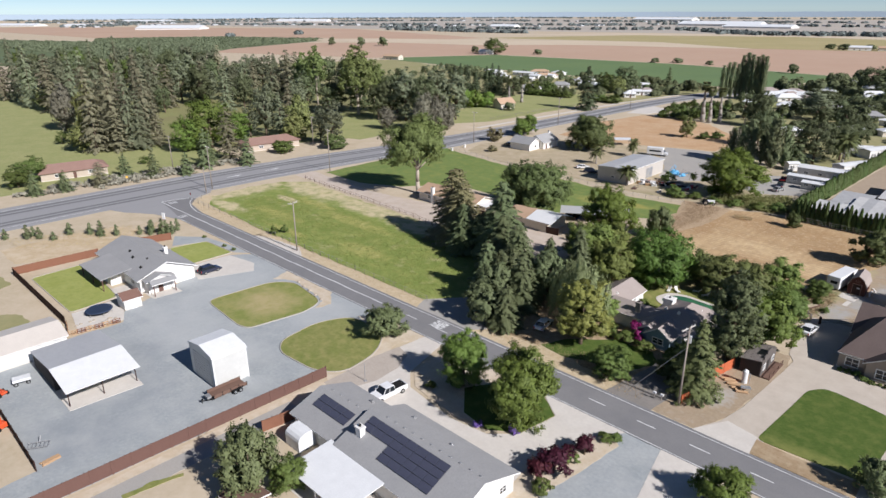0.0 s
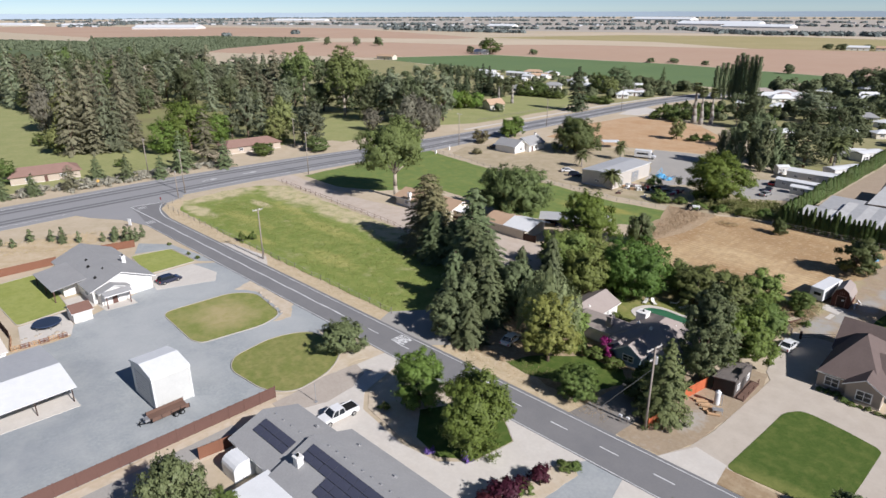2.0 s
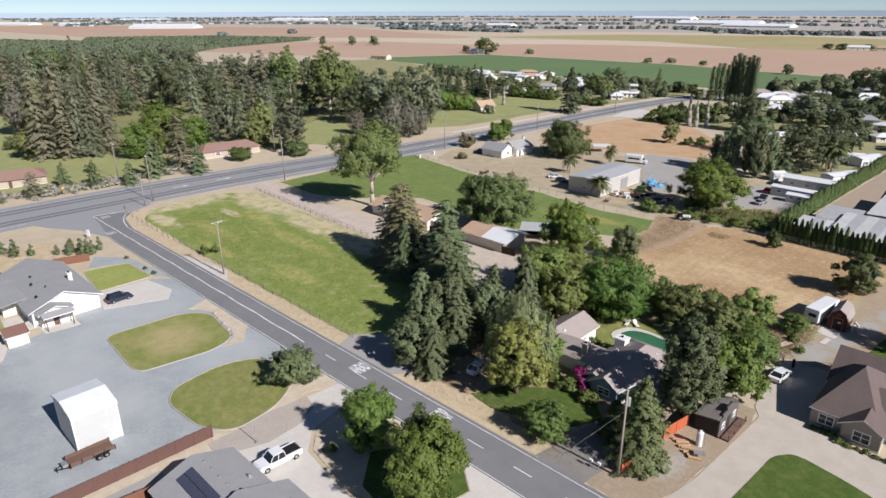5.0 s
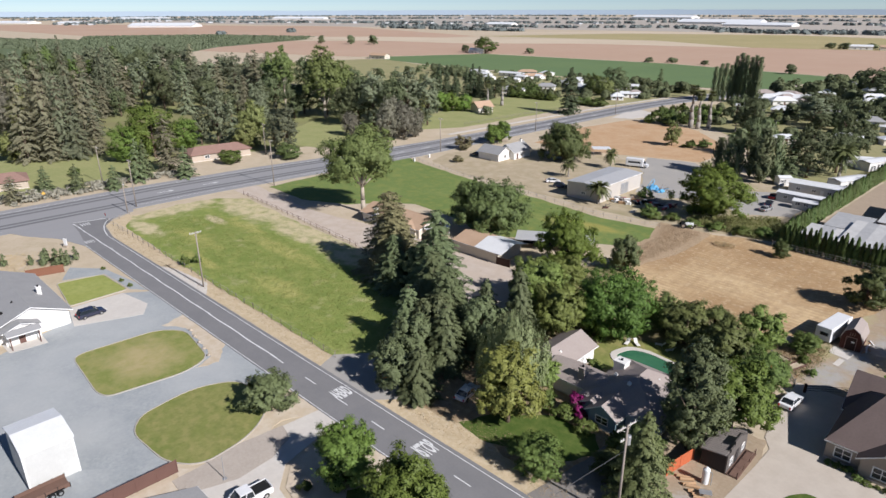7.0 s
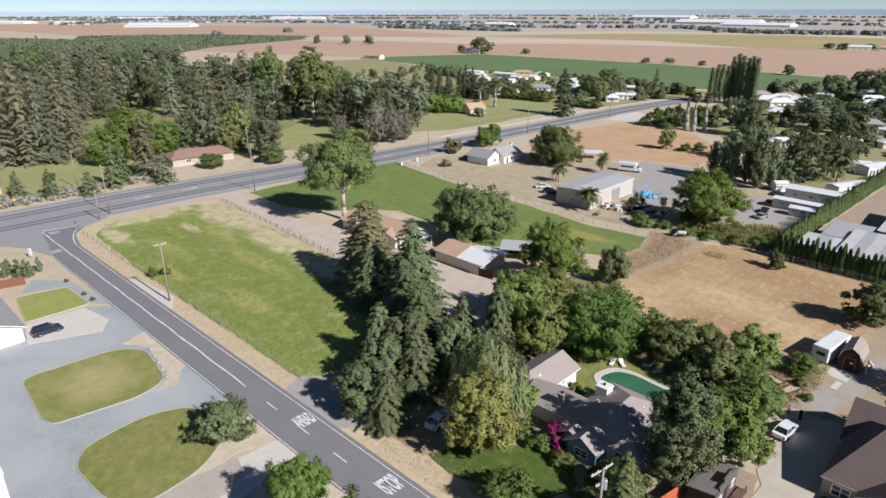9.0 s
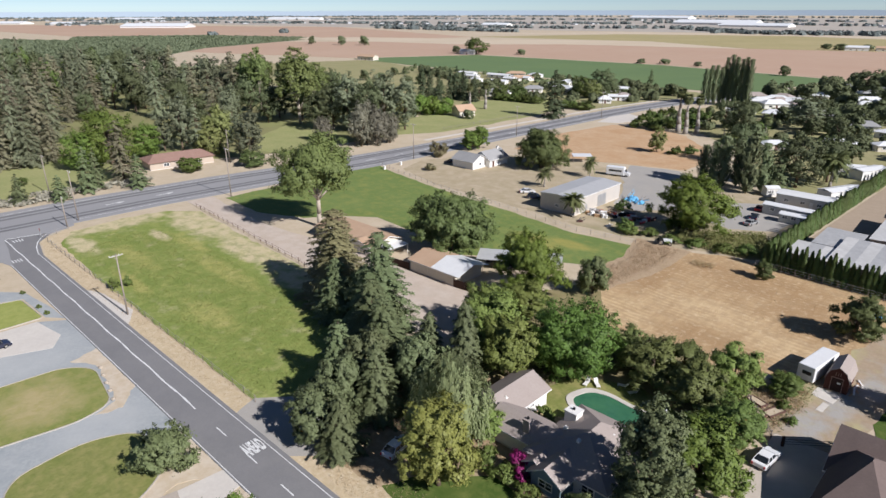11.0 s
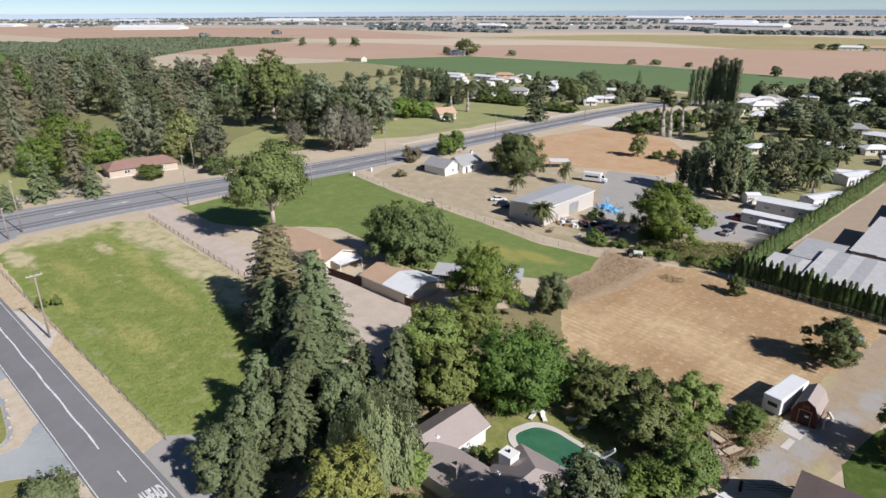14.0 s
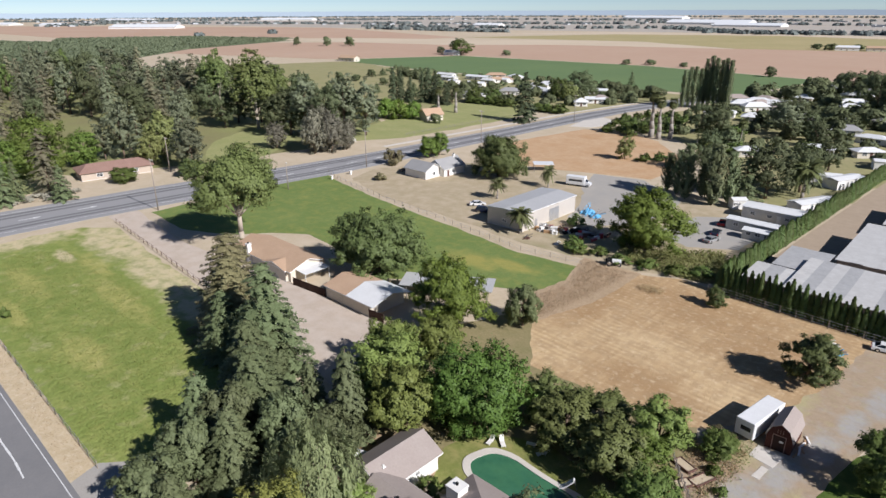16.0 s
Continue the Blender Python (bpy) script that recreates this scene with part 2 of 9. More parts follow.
# leaf litter; also gives a shaded verge its darker tone
LITTER = surface("leaf litter and bare earth", (0.34, 0.245, 0.15), (0.24, 0.17, 0.10), 3, (0.42, 0.32, 0.20), 0.4, 0.45, 0.95, bump=0.6)
DUSTYARD = surface("dusty weedy soil", (0.46, 0.378, 0.272), (0.36, 0.29, 0.19), 4, (0.50, 0.425, 0.31), 0.6, 0.45, 0.95, bump=0.4)
worn(DUSTYARD, (0.27, 0.25, 0.13), ((-78, 186, 10, 7), (-66, 200, 6, 12), (-160, 215, 8, 8), (-84, 176, 8, 3)), 4.0, 1.3, 0.7)
# weedy brown earth, with tree shade put into its darker tones
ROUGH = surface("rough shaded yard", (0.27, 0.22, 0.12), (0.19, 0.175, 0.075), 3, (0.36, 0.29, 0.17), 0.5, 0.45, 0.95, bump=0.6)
SIDEYARD = surface("littered brown dirt", (0.36, 0.275, 0.19), (0.29, 0.225, 0.15), 2.4, (0.44, 0.36, 0.265), 0.5, 0.5, 0.95, bump=0.5)
worn(SIDEYARD, (0.40, 0.375, 0.34), ((-25.5, 84, 1.6, 3),), 1.0, 0.8, 0.7)
# grey drive colour lowered to carry the deep shade of the trees
DRIVEGREY = surface("shade-darkened grey drive", (0.24, 0.22, 0.20), (0.19, 0.175, 0.16), 2.5, (0.30, 0.275, 0.245), 0.4, 0.4, 0.95)
LANE = surface("brown packed lane", (0.38, 0.30, 0.225), (0.31, 0.245, 0.18), 3, (0.43, 0.35, 0.27), 0.5, 0.4, 0.95)
BARNYARD = surface("dusty brown barnyard", (0.385, 0.295, 0.205), (0.31, 0.235, 0.16), 2.4, (0.45, 0.355, 0.255), 0.5, 0.5, 0.95, bump=0.5)
worn(BARNYARD, (0.355, 0.36, 0.355), ((-20.8, 126, 2.2, 4.6), (-19.0, 133.5, 1.9, 4.4), (-16.6, 142, 1.7, 4.4), (-15.0, 150, 1.7, 4.4), (-13.2, 158, 2.0, 4.6), (-11.6, 166, 2.0, 5)), 2.2, 1.0, 0.72)
worn(BARNYARD, (0.42, 0.385, 0.20), ((-16.2, 127, 1.4, 4), (-22.5, 150, 2.2, 8), (-24, 134, 2.5, 3)), 1.2, 1.0, 0.7)
worn(BARNYARD, (0.26, 0.20, 0.13), 0.22, 1.6, 0.6, 0.45)
KERBSTONE = surface("worn kerb concrete", (0.47, 0.43, 0.37), (0.38, 0.35, 0.30), 1.5, (0.32, 0.29, 0.25), 0.3, 0.5, 0.9)
worn(RICHLAWN, (0.22, 0.225, 0.07), ((-12, 78.5, 6, 1.5),), 1.6, 1.2, 0.7)
PASTURE = surface("tall green pasture", (0.188, 0.246, 0.06), (0.288, 0.315, 0.10), 6, (0.16, 0.20, 0.048), 0.9, 0.65, 0.9, bump=1.0, bump_size=0.3)
worn(PASTURE, (0.56, 0.47, 0.30), ((-161, 110, 17, 6.5), (-134, 108.5, 16, 4.5), (-112, 107, 12, 4.5), (-177.5, 94, 5, 14), (-166, 82.5, 8, 2.5), (-160, 98, 5, 1.6)), 4.0, 0.75, 0.9)
worn(PASTURE, (0.40, 0.37, 0.13), ((-150, 88, 11, 2.2), (-128, 98, 14, 2.4), (-150, 101, 9, 2.0), (-110, 86, 8, 2.5), (-136, 82, 9, 1.4)), 3.0, 1.0, 0.7)
ISLANDLAWN = surface("drying island lawn", (0.19, 0.225, 0.06), (0.26, 0.26, 0.09), 6, (0.15, 0.175, 0.048), 0.5, 0.5, 0.9, bump=0.6)
worn(ISLANDLAWN, (0.40, 0.33, 0.17), ((-101.6, 55.6, 5.6, 5.0),), 3.0, 1.3)
STUBBLE = surface("mown dry stubble", (0.515, 0.362, 0.20), (0.34, 0.22, 0.115), 1.0, (0.58, 0.44, 0.27), 0.4, 0.25, 0.95, bump=0.5, bump_size=0.12, streak=(1.0, 0.05, 1.0), sharp=0.2)
worn(STUBBLE, (0.62, 0.47, 0.28), ((-58, 140, 9, 7), (-46, 150, 12, 5), (-30, 145, 6, 6)), 4.0, 1.2, 0.6)
worn(STUBBLE, (0.34, 0.215, 0.11), ((-40, 167, 14, 4), (-45, 172, 16, 5), (-30, 162, 8, 9), (-60, 160, 4, 12), (-40, 140, 8, 4)), 3.0, 1.1, 0.75)
worn(STUBBLE, (0.37, 0.26, 0.15), 0.40, 2.6, 0.45, 0.6)
worn(STUBBLE, (0.69, 0.55, 0.37), 0.26, 1.1, 0.4, 0.5)
swaths(STUBBLE, (0.33, 0.215, 0.11), 1.25, 4, 0.42, 4.5)
worn(PASTURE, (0.15, 0.205, 0.05), 0.36, 2.6, 0.5, 0.55)
worn(ISLANDLAWN, (0.30, 0.275, 0.10), 0.36, 1.4, 0.5, 0.6)
worn(DRYLAWN, (0.32, 0.28, 0.115), 0.36, 1.8, 0.5, 0.6)
worn(DRYLAWN, (0.12, 0.155, 0.042), 0.34, 1.2, 0.5, 0.5)
worn(LAWN, (0.20, 0.245, 0.06), 0.36, 1.2, 0.5, 0.5)
worn(VERGE, (0.40, 0.31, 0.19), 0.40, 1.6, 0.5, 0.6)
worn(VERGE, (0.66, 0.57, 0.42), 0.34, 0.8, 0.5, 0.6)
worn(LITTER, (0.52, 0.42, 0.285), 0.36, 1.5, 0.5, 0.6)
worn(SAND, (0.62, 0.555, 0.46), 0.40, 1.6, 0.6, 0.55)
worn(SOIL, (0.56, 0.475, 0.36), 0.42, 5.0, 0.6, 0.5)
worn(TANGRAVEL, (0.56, 0.49, 0.425), 0.42, 3.0, 0.6, 0.6)
worn(GRAVEL, (0.44, 0.445, 0.43), 0.34, 5.0, 0.7, 0.45)
worn(CONCRETE, (0.50, 0.455, 0.40), 0.36, 1.8, 0.7, 0.45)
worn(TANCRETE, (0.56, 0.505, 0.43), 0.40, 2.2, 0.8, 0.5)
worn(DUSTYARD, (0.36, 0.295, 0.185), 0.42, 3.2, 0.6, 0.6)
worn(ASPHALT, (0.235, 0.228, 0.222), 0.36, 2.2, 0.8, 0.4)
worn(FIELD2, (0.36, 0.31, 0.09), ((-91, 160, 7, 3.4), (-83, 163, 6, 2.4)), 3.0, 1.2, 0.7)
L_BROAD = foliage("broad leaves", (0.07, 0.10, 0.026), (0.16, 0.205, 0.058))
L_BRIGHT = foliage("bright green leaves", (0.098, 0.154, 0.026), (0.216, 0.294, 0.062))
L_MID = foliage("dense green leaves", (0.086, 0.124, 0.030), (0.184, 0.236, 0.067))
L_DARK = foliage("dark leaves", (0.077, 0.099, 0.034), (0.165, 0.196, 0.070))
L_GARDEN = foliage("dull olive leaves", (0.098, 0.118, 0.040), (0.222, 0.252, 0.088))
L_DARKCON = foliage("dark blue-green needles", (0.056, 0.075, 0.038), (0.124, 0.148, 0.078), 0.6, 0.16)
L_OLIVE = foliage("grey-green leaves", (0.108, 0.140, 0.059), (0.232, 0.270, 0.124))
L_YELLOW = foliage("yellow-green leaves", (0.172, 0.208, 0.050), (0.41, 0.44, 0.130), 0.5, 0.25)
L_YELLOWGREEN = foliage("light green leaves", (0.122, 0.168, 0.042), (0.275, 0.330, 0.094))
L_CONIFER = foliage("blue-green needles", (0.087, 0.110, 0.051), (0.203, 0.234, 0.113), 0.6, 0.14)
L_BROWNCON = foliage("brownish needles", (0.132, 0.117, 0.060), (0.278, 0.246, 0.132), 0.6, 0.12)
# both forest needle colours are lightened and greyed for haze across the highway
L_FOREST = foliage("forest needles", (0.140, 0.156, 0.094), (0.245, 0.264, 0.160), 0.6, 0.24, 0.28)
L_BROWNFOREST = foliage("brownish forest needles", (0.160, 0.150, 0.094), (0.262, 0.242, 0.155), 0.6, 0.24, 0.25)
L_FARTREE = foliage("far dark leaves", (0.112, 0.136, 0.068), (0.195, 0.224, 0.112), 0.7, 0.22, 0.25)
L_DARKWOOD = foliage("dark woodland leaves", (0.088, 0.108, 0.052), (0.165, 0.190, 0.092), 0.65, 0.18, 0.22)
L_DARKPINE = foliage("dark feathery needles", (0.088, 0.110, 0.050), (0.198, 0.228, 0.108), 0.6, 0.14)
L_OLIVECON = foliage("olive-green needles", (0.094, 0.108, 0.040), (0.208, 0.224, 0.092), 0.6, 0.16)
L_WOODYELLOW = foliage("yellowish woodland leaves", (0.150, 0.168, 0.058), (0.285, 0.300, 0.110))
L_EUC = foliage("eucalyptus leaves", (0.112, 0.146, 0.046), (0.240, 0.290, 0.100))
L_ROUND = foliage("deep green glossy leaves", (0.064, 0.122, 0.024), (0.148, 0.234, 0.051))
L_GREYWILLOW = foliage("grey drooping leaves", (0.145, 0.138, 0.098), (0.275, 0.260, 0.190))
L_WILLOW = foliage("drooping green leaves", (0.159, 0.198, 0.090), (0.355, 0.414, 0.198))
L_SAGE = foliage("pale grey scrub", (0.26, 0.25, 0.19), (0.42, 0.40, 0.32), 0.8, 0.2)
L_POPLAR = foliage("poplar leaves", (0.14, 0.165, 0.085), (0.25, 0.285, 0.145), 0.6, 0.2)
L_CYPRESS = foliage("cypress hedge foliage", (0.055, 0.089, 0.023), (0.138, 0.186, 0.050))
L_PALM = foliage("palm fronds", (0.095, 0.110, 0.045), (0.195, 0.215, 0.090), 0.45)
L_RED = foliage("dark red leaves", (0.045, 0.010, 0.018), (0.110, 0.028, 0.042))
L_PINK = foliage("magenta flowers", (0.150, 0.009, 0.072), (0.330, 0.036, 0.168))
L_PURPLE = foliage("purple flowers", (0.130, 0.070, 0.300), (0.280, 0.180, 0.500))
L_LIME = foliage("lively green leaves", (0.085, 0.134, 0.026), (0.198, 0.272, 0.062))
L_DRY = foliage("dry weeds", (0.360, 0.270, 0.150), (0.550, 0.430, 0.260), 0.9, 0.2)
L_STUB = foliage("dry stubble", (0.400, 0.280, 0.150), (0.560, 0.420, 0.240), 0.9, 0.2)
L_GRASS = foliage("grass blades", (0.22, 0.26, 0.065), (0.31, 0.33, 0.105), 0.8, 0.3)

WHITE = plain("white painted wall", (0.80, 0.78, 0.74), 0.7)
WHITEMETAL = plain("white sheet metal", (0.765, 0.77, 0.765), 0.4, 0.0)
CREAMMETAL = plain("cream sheet metal", (0.64, 0.62, 0.57), 0.5)
TAUPE_WALL = plain("taupe stucco", (0.36, 0.30, 0.245), 0.9)
BEIGE = plain("beige stucco", (0.50, 0.42, 0.34), 0.9)
CREAM = plain("cream stucco", (0.66, 0.60, 0.50), 0.9)
TEAL = plain("blue-grey siding", (0.22, 0.31, 0.36), 0.7)
DARKWALL = plain("dark boards and painted wall shade", (0.055, 0.05, 0.048), 0.8)
GREYWOOD = plain("weathered grey boards", (0.26, 0.23, 0.21), 0.9)
BROWNWOOD = plain("brown stained boards", (0.15, 0.085, 0.07), 0.85)
REDWOOD = plain("reddish fence boards", (0.23, 0.11, 0.07), 0.85)
BLACKWOOD = plain("dark fence boards", (0.06, 0.035, 0.028), 0.85)
BARNRED = plain("dark red barn boards", (0.10, 0.04, 0.03), 0.8)
ORANGE = plain("orange paint", (0.70, 0.10, 0.03), 0.5)
YELLOWPAINT = plain("yellow paint", (0.75, 0.42, 0.05), 0.5)
DECKWOOD = plain("rust-brown planks", (0.17, 0.105, 0.08), 0.85)
TANWOOD = plain("raw tan timber", (0.48, 0.31, 0.18), 0.85)
ROOF_GREY = surface("grey shingles", (0.295, 0.292, 0.29), (0.34, 0.336, 0.33), 2.5, (0.24, 0.24, 0.238), 0.25, 0.5, 0.9, bump=0.3, bump_size=0.03, world_space=False)
ROOF_BROWN = surface("dark brown shingles", (0.133, 0.102, 0.092), (0.168, 0.128, 0.114), 2.0, (0.099, 0.076, 0.071), 0.25, 0.5, 0.9, bump=0.3, bump_size=0.03, world_space=False)
ROOF_TAUPE = surface("taupe shingles", (0.32, 0.27, 0.245), (0.36, 0.31, 0.28), 2.5, (0.26, 0.22, 0.20), 0.25, 0.5, 0.9, bump=0.3, bump_size=0.03, world_space=False)
ROOF_TAN = surface("tan shingles", (0.44, 0.30, 0.20), (0.50, 0.35, 0.24), 2.5, (0.38, 0.26, 0.18), 0.25, 0.5, 0.9, bump=0.3, bump_size=0.03, world_space=False)
ROOF_RED = surface("red-brown tiles", (0.28, 0.18, 0.145), (0.33, 0.215, 0.175), 2.5, (0.2, 0.1, 0.075), 0.3, 0.5, 0.9, bump=0.3, bump_size=0.03, world_space=False)
ROOF_METAL = surface("weathered sheet roofing", (0.47, 0.47, 0.465), (0.40, 0.40, 0.40), 5, (0.54, 0.54, 0.53), 0.6, 0.5, 0.5, 0.1, 0.1, 0.02, world_space=False, streak=(0.3, 1, 1))
BROWNSHEET = plain("brown-roofed felt", (0.20, 0.115, 0.09), 0.85)
GLASS = plain("dark window glass", (0.02, 0.025, 0.03), 0.06)
TRIM = plain("white trim", (0.82, 0.81, 0.78), 0.6)
SOLAR = plain("solar cells", (0.075, 0.08, 0.115), 0.25, 0.1)
SOLARRIM = plain("dark module rims", (0.10, 0.105, 0.13), 0.4, 0.3)
RUBBER = plain("black rubber", (0.02, 0.02, 0.02), 0.85)
CHROME = plain("bright metal", (0.65, 0.65, 0.65), 0.25, 0.9)
NAVY = plain("navy car paint", (0.025, 0.03, 0.06), 0.25, 0.2, coat=0.8)
CARWHITE = plain("white car paint", (0.80, 0.80, 0.80), 0.3, coat=0.8)
CARRED = plain("red car paint", (0.45, 0.03, 0.03), 0.3, coat=0.8)
LAMPRED = plain("red lamp plastic", (0.5, 0.02, 0.02), 0.3)
LAMPCLEAR = plain("clear lamp plastic", (0.75, 0.75, 0.72), 0.15)
POLEWOOD = surface("weathered pole timber", (0.31, 0.265, 0.225), (0.23, 0.195, 0.165), 0.6, (0.37, 0.325, 0.28), 0.12, 0.5, 0.95, bump=0.3, bump_size=0.02, world_space=False)
ARMWOOD = plain("sun-bleached timber", (0.5, 0.47, 0.43), 0.9)
GREYMETAL = plain("galvanised metal", (0.50, 0.50, 0.50), 0.5, 0.6)
BLUETARP = plain("blue tarpaulin", (0.12, 0.40, 0.66), 0.6)
TRAMPMAT = plain("dark blue mesh", (0.02, 0.035, 0.07), 0.7)
ROCK = surface("rough rocks", (0.40, 0.34, 0.27), (0.30, 0.26, 0.21), 0.8, (0.48, 0.42, 0.34), 0.2, 0.5, 0.95, bump=0.6, bump_size=0.05, world_space=False)
POOLWATER = surface("green pool water", (0.058, 0.17, 0.088), (0.03, 0.115, 0.07), 3, (0.065, 0.20, 0.11), 0.8, 0.3, 0.04, bump=0.05, bump_size=0.02)

# ---- building helpers ----
def box(bm, x0, x1, y0, y1, z0, z1):
    v = [bm.verts.new(p) for p in ((x0, y0, z0), (x1, y0, z0), (x1, y1, z0), (x0, y1, z0), (x0, y0, z1), (x1, y0, z1), (x1, y1, z1), (x0, y1, z1))]
    for f in ((0, 3, 2, 1), (4, 5, 6, 7), (0, 1, 5, 4), (1, 2, 6, 5), (2, 3, 7, 6), (3, 0, 4, 7)):
        bm.faces.new([v[i] for i in f])
    return v


def prism(bm, pts, z0, z1):
    """An upright prism over a polygon in x and y."""
    lo, hi = [bm.verts.new((x, y, z0)) for x, y in pts], [bm.verts.new((x, y, z1)) for x, y in pts]
    bm.faces.new(hi), bm.faces.new(lo[::-1])
    n = len(pts)
    for i in range(n):
        bm.faces.new((lo[i], lo[(i + 1) % n], hi[(i + 1) % n], hi[i]))


def section(bm, pts, a, b, axis):
    """A profile in (across, up), drawn out from a to b along x or y."""
    place = (lambda s, p: (s, p[0], p[1])) if axis == 'x' else (lambda s, p: (p[0], s, p[1]))
    lo, hi = [bm.verts.new(place(a, p)) for p in pts], [bm.verts.new(place(b, p)) for p in pts]
    bm.faces.new(lo), bm.faces.new(hi[::-1])
    n = len(pts)
    for i in range(n):
        bm.faces.new((hi[i], hi[(i + 1) % n], lo[(i + 1) % n], lo[i]))


def rod(bm, a, b, r0, r1=None, n=8):
    """A tapered round bar from a to b."""
    a, b = Vector(a), Vector(b)
    r1 = r0 if r1 is None else r1
    q = (b - a).to_track_quat('Z', 'Y')
    rings = []
    for p, r in ((a, r0), (b, r1)):
        rings.append([bm.verts.new(p + q @ Vector((r * math.cos(k * math.tau / n), r * math.sin(k * math.tau / n), 0))) for k in range(n)])
    for k in range(n):
        bm.faces.new((rings[0][k], rings[0][(k + 1) % n], rings[1][(k + 1) % n], rings[1][k]))
    bm.faces.new(rings[0][::-1]), bm.faces.new(rings[1])


def drum(bm, c, r, z0, z1, n=24, top=None):
    rod(bm, (c[0], c[1], z0), (c[0], c[1], z1), r, r if top is None else top, n)


def mesh_of(name, bm, mats, smooth=False):
    bmesh.ops.recalc_face_normals(bm, faces=bm.faces)
    me = bpy.data.meshes.new(name)
    bm.to_mesh(me)
    bm.free()
    for m in mats if isinstance(mats, (list, tuple)) else [mats]:
        me.materials.append(m)
    if smooth:
        me.polygons.foreach_set("use_smooth", [True] * len(me.polygons))
    return me


def part(name, bm, material, parent, label="", smooth=False):
    ob = new(name, mesh_of(name, bm, material, smooth))
    ob.parent = parent
    return tagged(ob, label)


def soften(bm, w=0.02, seg=1):
    bmesh.ops.bevel(bm, geom=bm.edges[:], offset=w, segments=seg, affect='EDGES', profile=0.5)


def thing(name, x, y, turn, label, category, group="", z=0.0):
    ob = new(name)
    ob.empty_display_size = 0.5
    ob.matrix_basis = pose(x, y, z, 0, 0, turn)
    return tagged(ob, label, category, group)


rng = random.Random(7)


def ragged(pts, step=3.0, wobble=0.35, seed=1, closed=True):
    """The outline cut into short steps, with a natural unevenness."""
    out, n = [], len(pts)
    for i in range(n if closed else n - 1):
        a, b = Vector((*pts[i], 0)), Vector((*pts[(i + 1) % n], 0))
        k = max(1, int((b - a).length / step))
        side = Vector((-(b - a).y, (b - a).x, 0)).normalized()
        for j in range(k):
            p = a.lerp(b, j / k)
            w = wobble * noise.noise(Vector((p.x * 0.3 / max(wobble, 0.3), p.y * 0.3 / max(wobble, 0.3), seed * 7.3)))
            out.append((p.x + side.x * w, p.y + side.y * w))
    return out


def rounded(pts, r=2.0, seg=4):
    """The outline with its corners rounded."""
    out, n = [], len(pts)
    for i in range(n):
        p, a, b = Vector(pts[i]), Vector(pts[i - 1]), Vector(pts[(i + 1) % n])
        ra = min(r, 0.45 * (a - p).length, 0.45 * (b - p).length)
        s, e = p + (a - p).normalized() * ra, p + (b - p).normalized() * ra
        for k in range(seg + 1):
            f = k / seg
            q = s.lerp(p, f).lerp(p.lerp(e, f), f)
            out.append((q.x, q.y))
    return out


def patch(name, pts, z, material, label, category="ground", depth=0.3):
    bm = bmesh.new()
    prism(bm, pts, z - depth, z)
    bm.normal_update()
    bmesh.ops.triangulate(bm, faces=[f for f in bm.faces if len(f.verts) > 4], ngon_method="EAR_CLIP")
    return tagged(new(name, mesh_of(name, bm, material)), label, category, "", "structure")


def kerb_ring(name, pts, z, material, label, width=0.25, height=0.12):
    """A low edging that follows a closed outline."""
    bm = bmesh.new()
    n = len(pts)
    nor = []
    for i in range(n):
        d = (Vector(pts[(i + 1) % n]) - Vector(pts[i - 1])).normalized()
        nor.append(Vector((d.y, -d.x)))
    rows = [[bm.verts.new((pts[i][0] + nor[i].x * s * width, pts[i][1] + nor[i].y * s * width, zz)) for i in range(n)] for s, zz in ((0.5, z - 0.1), (0.5, z + height), (-0.5, z + height), (-0.5, z - 0.1))]
    for r in range(4):
        a, b = rows[r], rows[(r + 1) % 4]
        for i in range(n):
            bm.faces.new((a[i], a[(i + 1) % n], b[(i + 1) % n], b[i]))
    return tagged(new(name, mesh_of(name, bm, material)), label, "edging", "", "structure")


def leaf_mesh(name, points, normals, size, material, aspect=0.45, seed=0, droop=0.0, jitter=0.42, soft=0.72):
    """One mesh of many leaves, each a small pointed blade that faces roughly along its normal; soft rounds their shading over each tuft."""
    r = np.random.default_rng(seed)
    n = len(points)
    face = normals / (np.linalg.norm(normals, axis=1)[:, None] + 1e-9)
    nor = face + r.normal(0, jitter, (n, 3))
    nor /= np.linalg.norm(nor, axis=1)[:, None] + 1e-9
    nor *= np.where(np.sum(nor * face, 1) < 0, -1.0, 1.0)[:, None]
    along = r.normal(0, 1, (n, 3))
    if droop:
        along = along * (1 - droop) + np.array([0, 0, -2.5]) * droop
    u = along - nor * np.sum(along * nor, 1)[:, None]
    u /= np.linalg.norm(u, axis=1)[:, None] + 1e-9
    v = np.cross(nor, u)
    s = (size * r.uniform(0.6, 1.35, n))[:, None]
    co = np.stack([points + u * s * 1.25, points - u * s * 0.75 + v * s * aspect * 1.5, points - u * s * 0.75 - v * s * aspect * 1.5], 1).reshape(-1, 3)
    me = bpy.data.meshes.new(name)
    me.vertices.add(3 * n)
    me.vertices.foreach_set("co", co.astype(np.float32).ravel())
    me.loops.add(3 * n)
    me.loops.foreach_set("vertex_index", np.arange(3 * n, dtype=np.int32))
    me.polygons.add(n)
    me.polygons.foreach_set("loop_start", np.arange(0, 3 * n, 3, dtype=np.int32))
    me.update()
    me.validate()
    if soft:
        sm = face * soft + nor * (1 - soft)
        sm /= np.linalg.norm(sm, axis=1)[:, None] + 1e-9
        me.normals_split_custom_set_from_vertices(np.repeat(sm, 3, 0).astype(np.float32))
    me.materials.append(material)
    return me


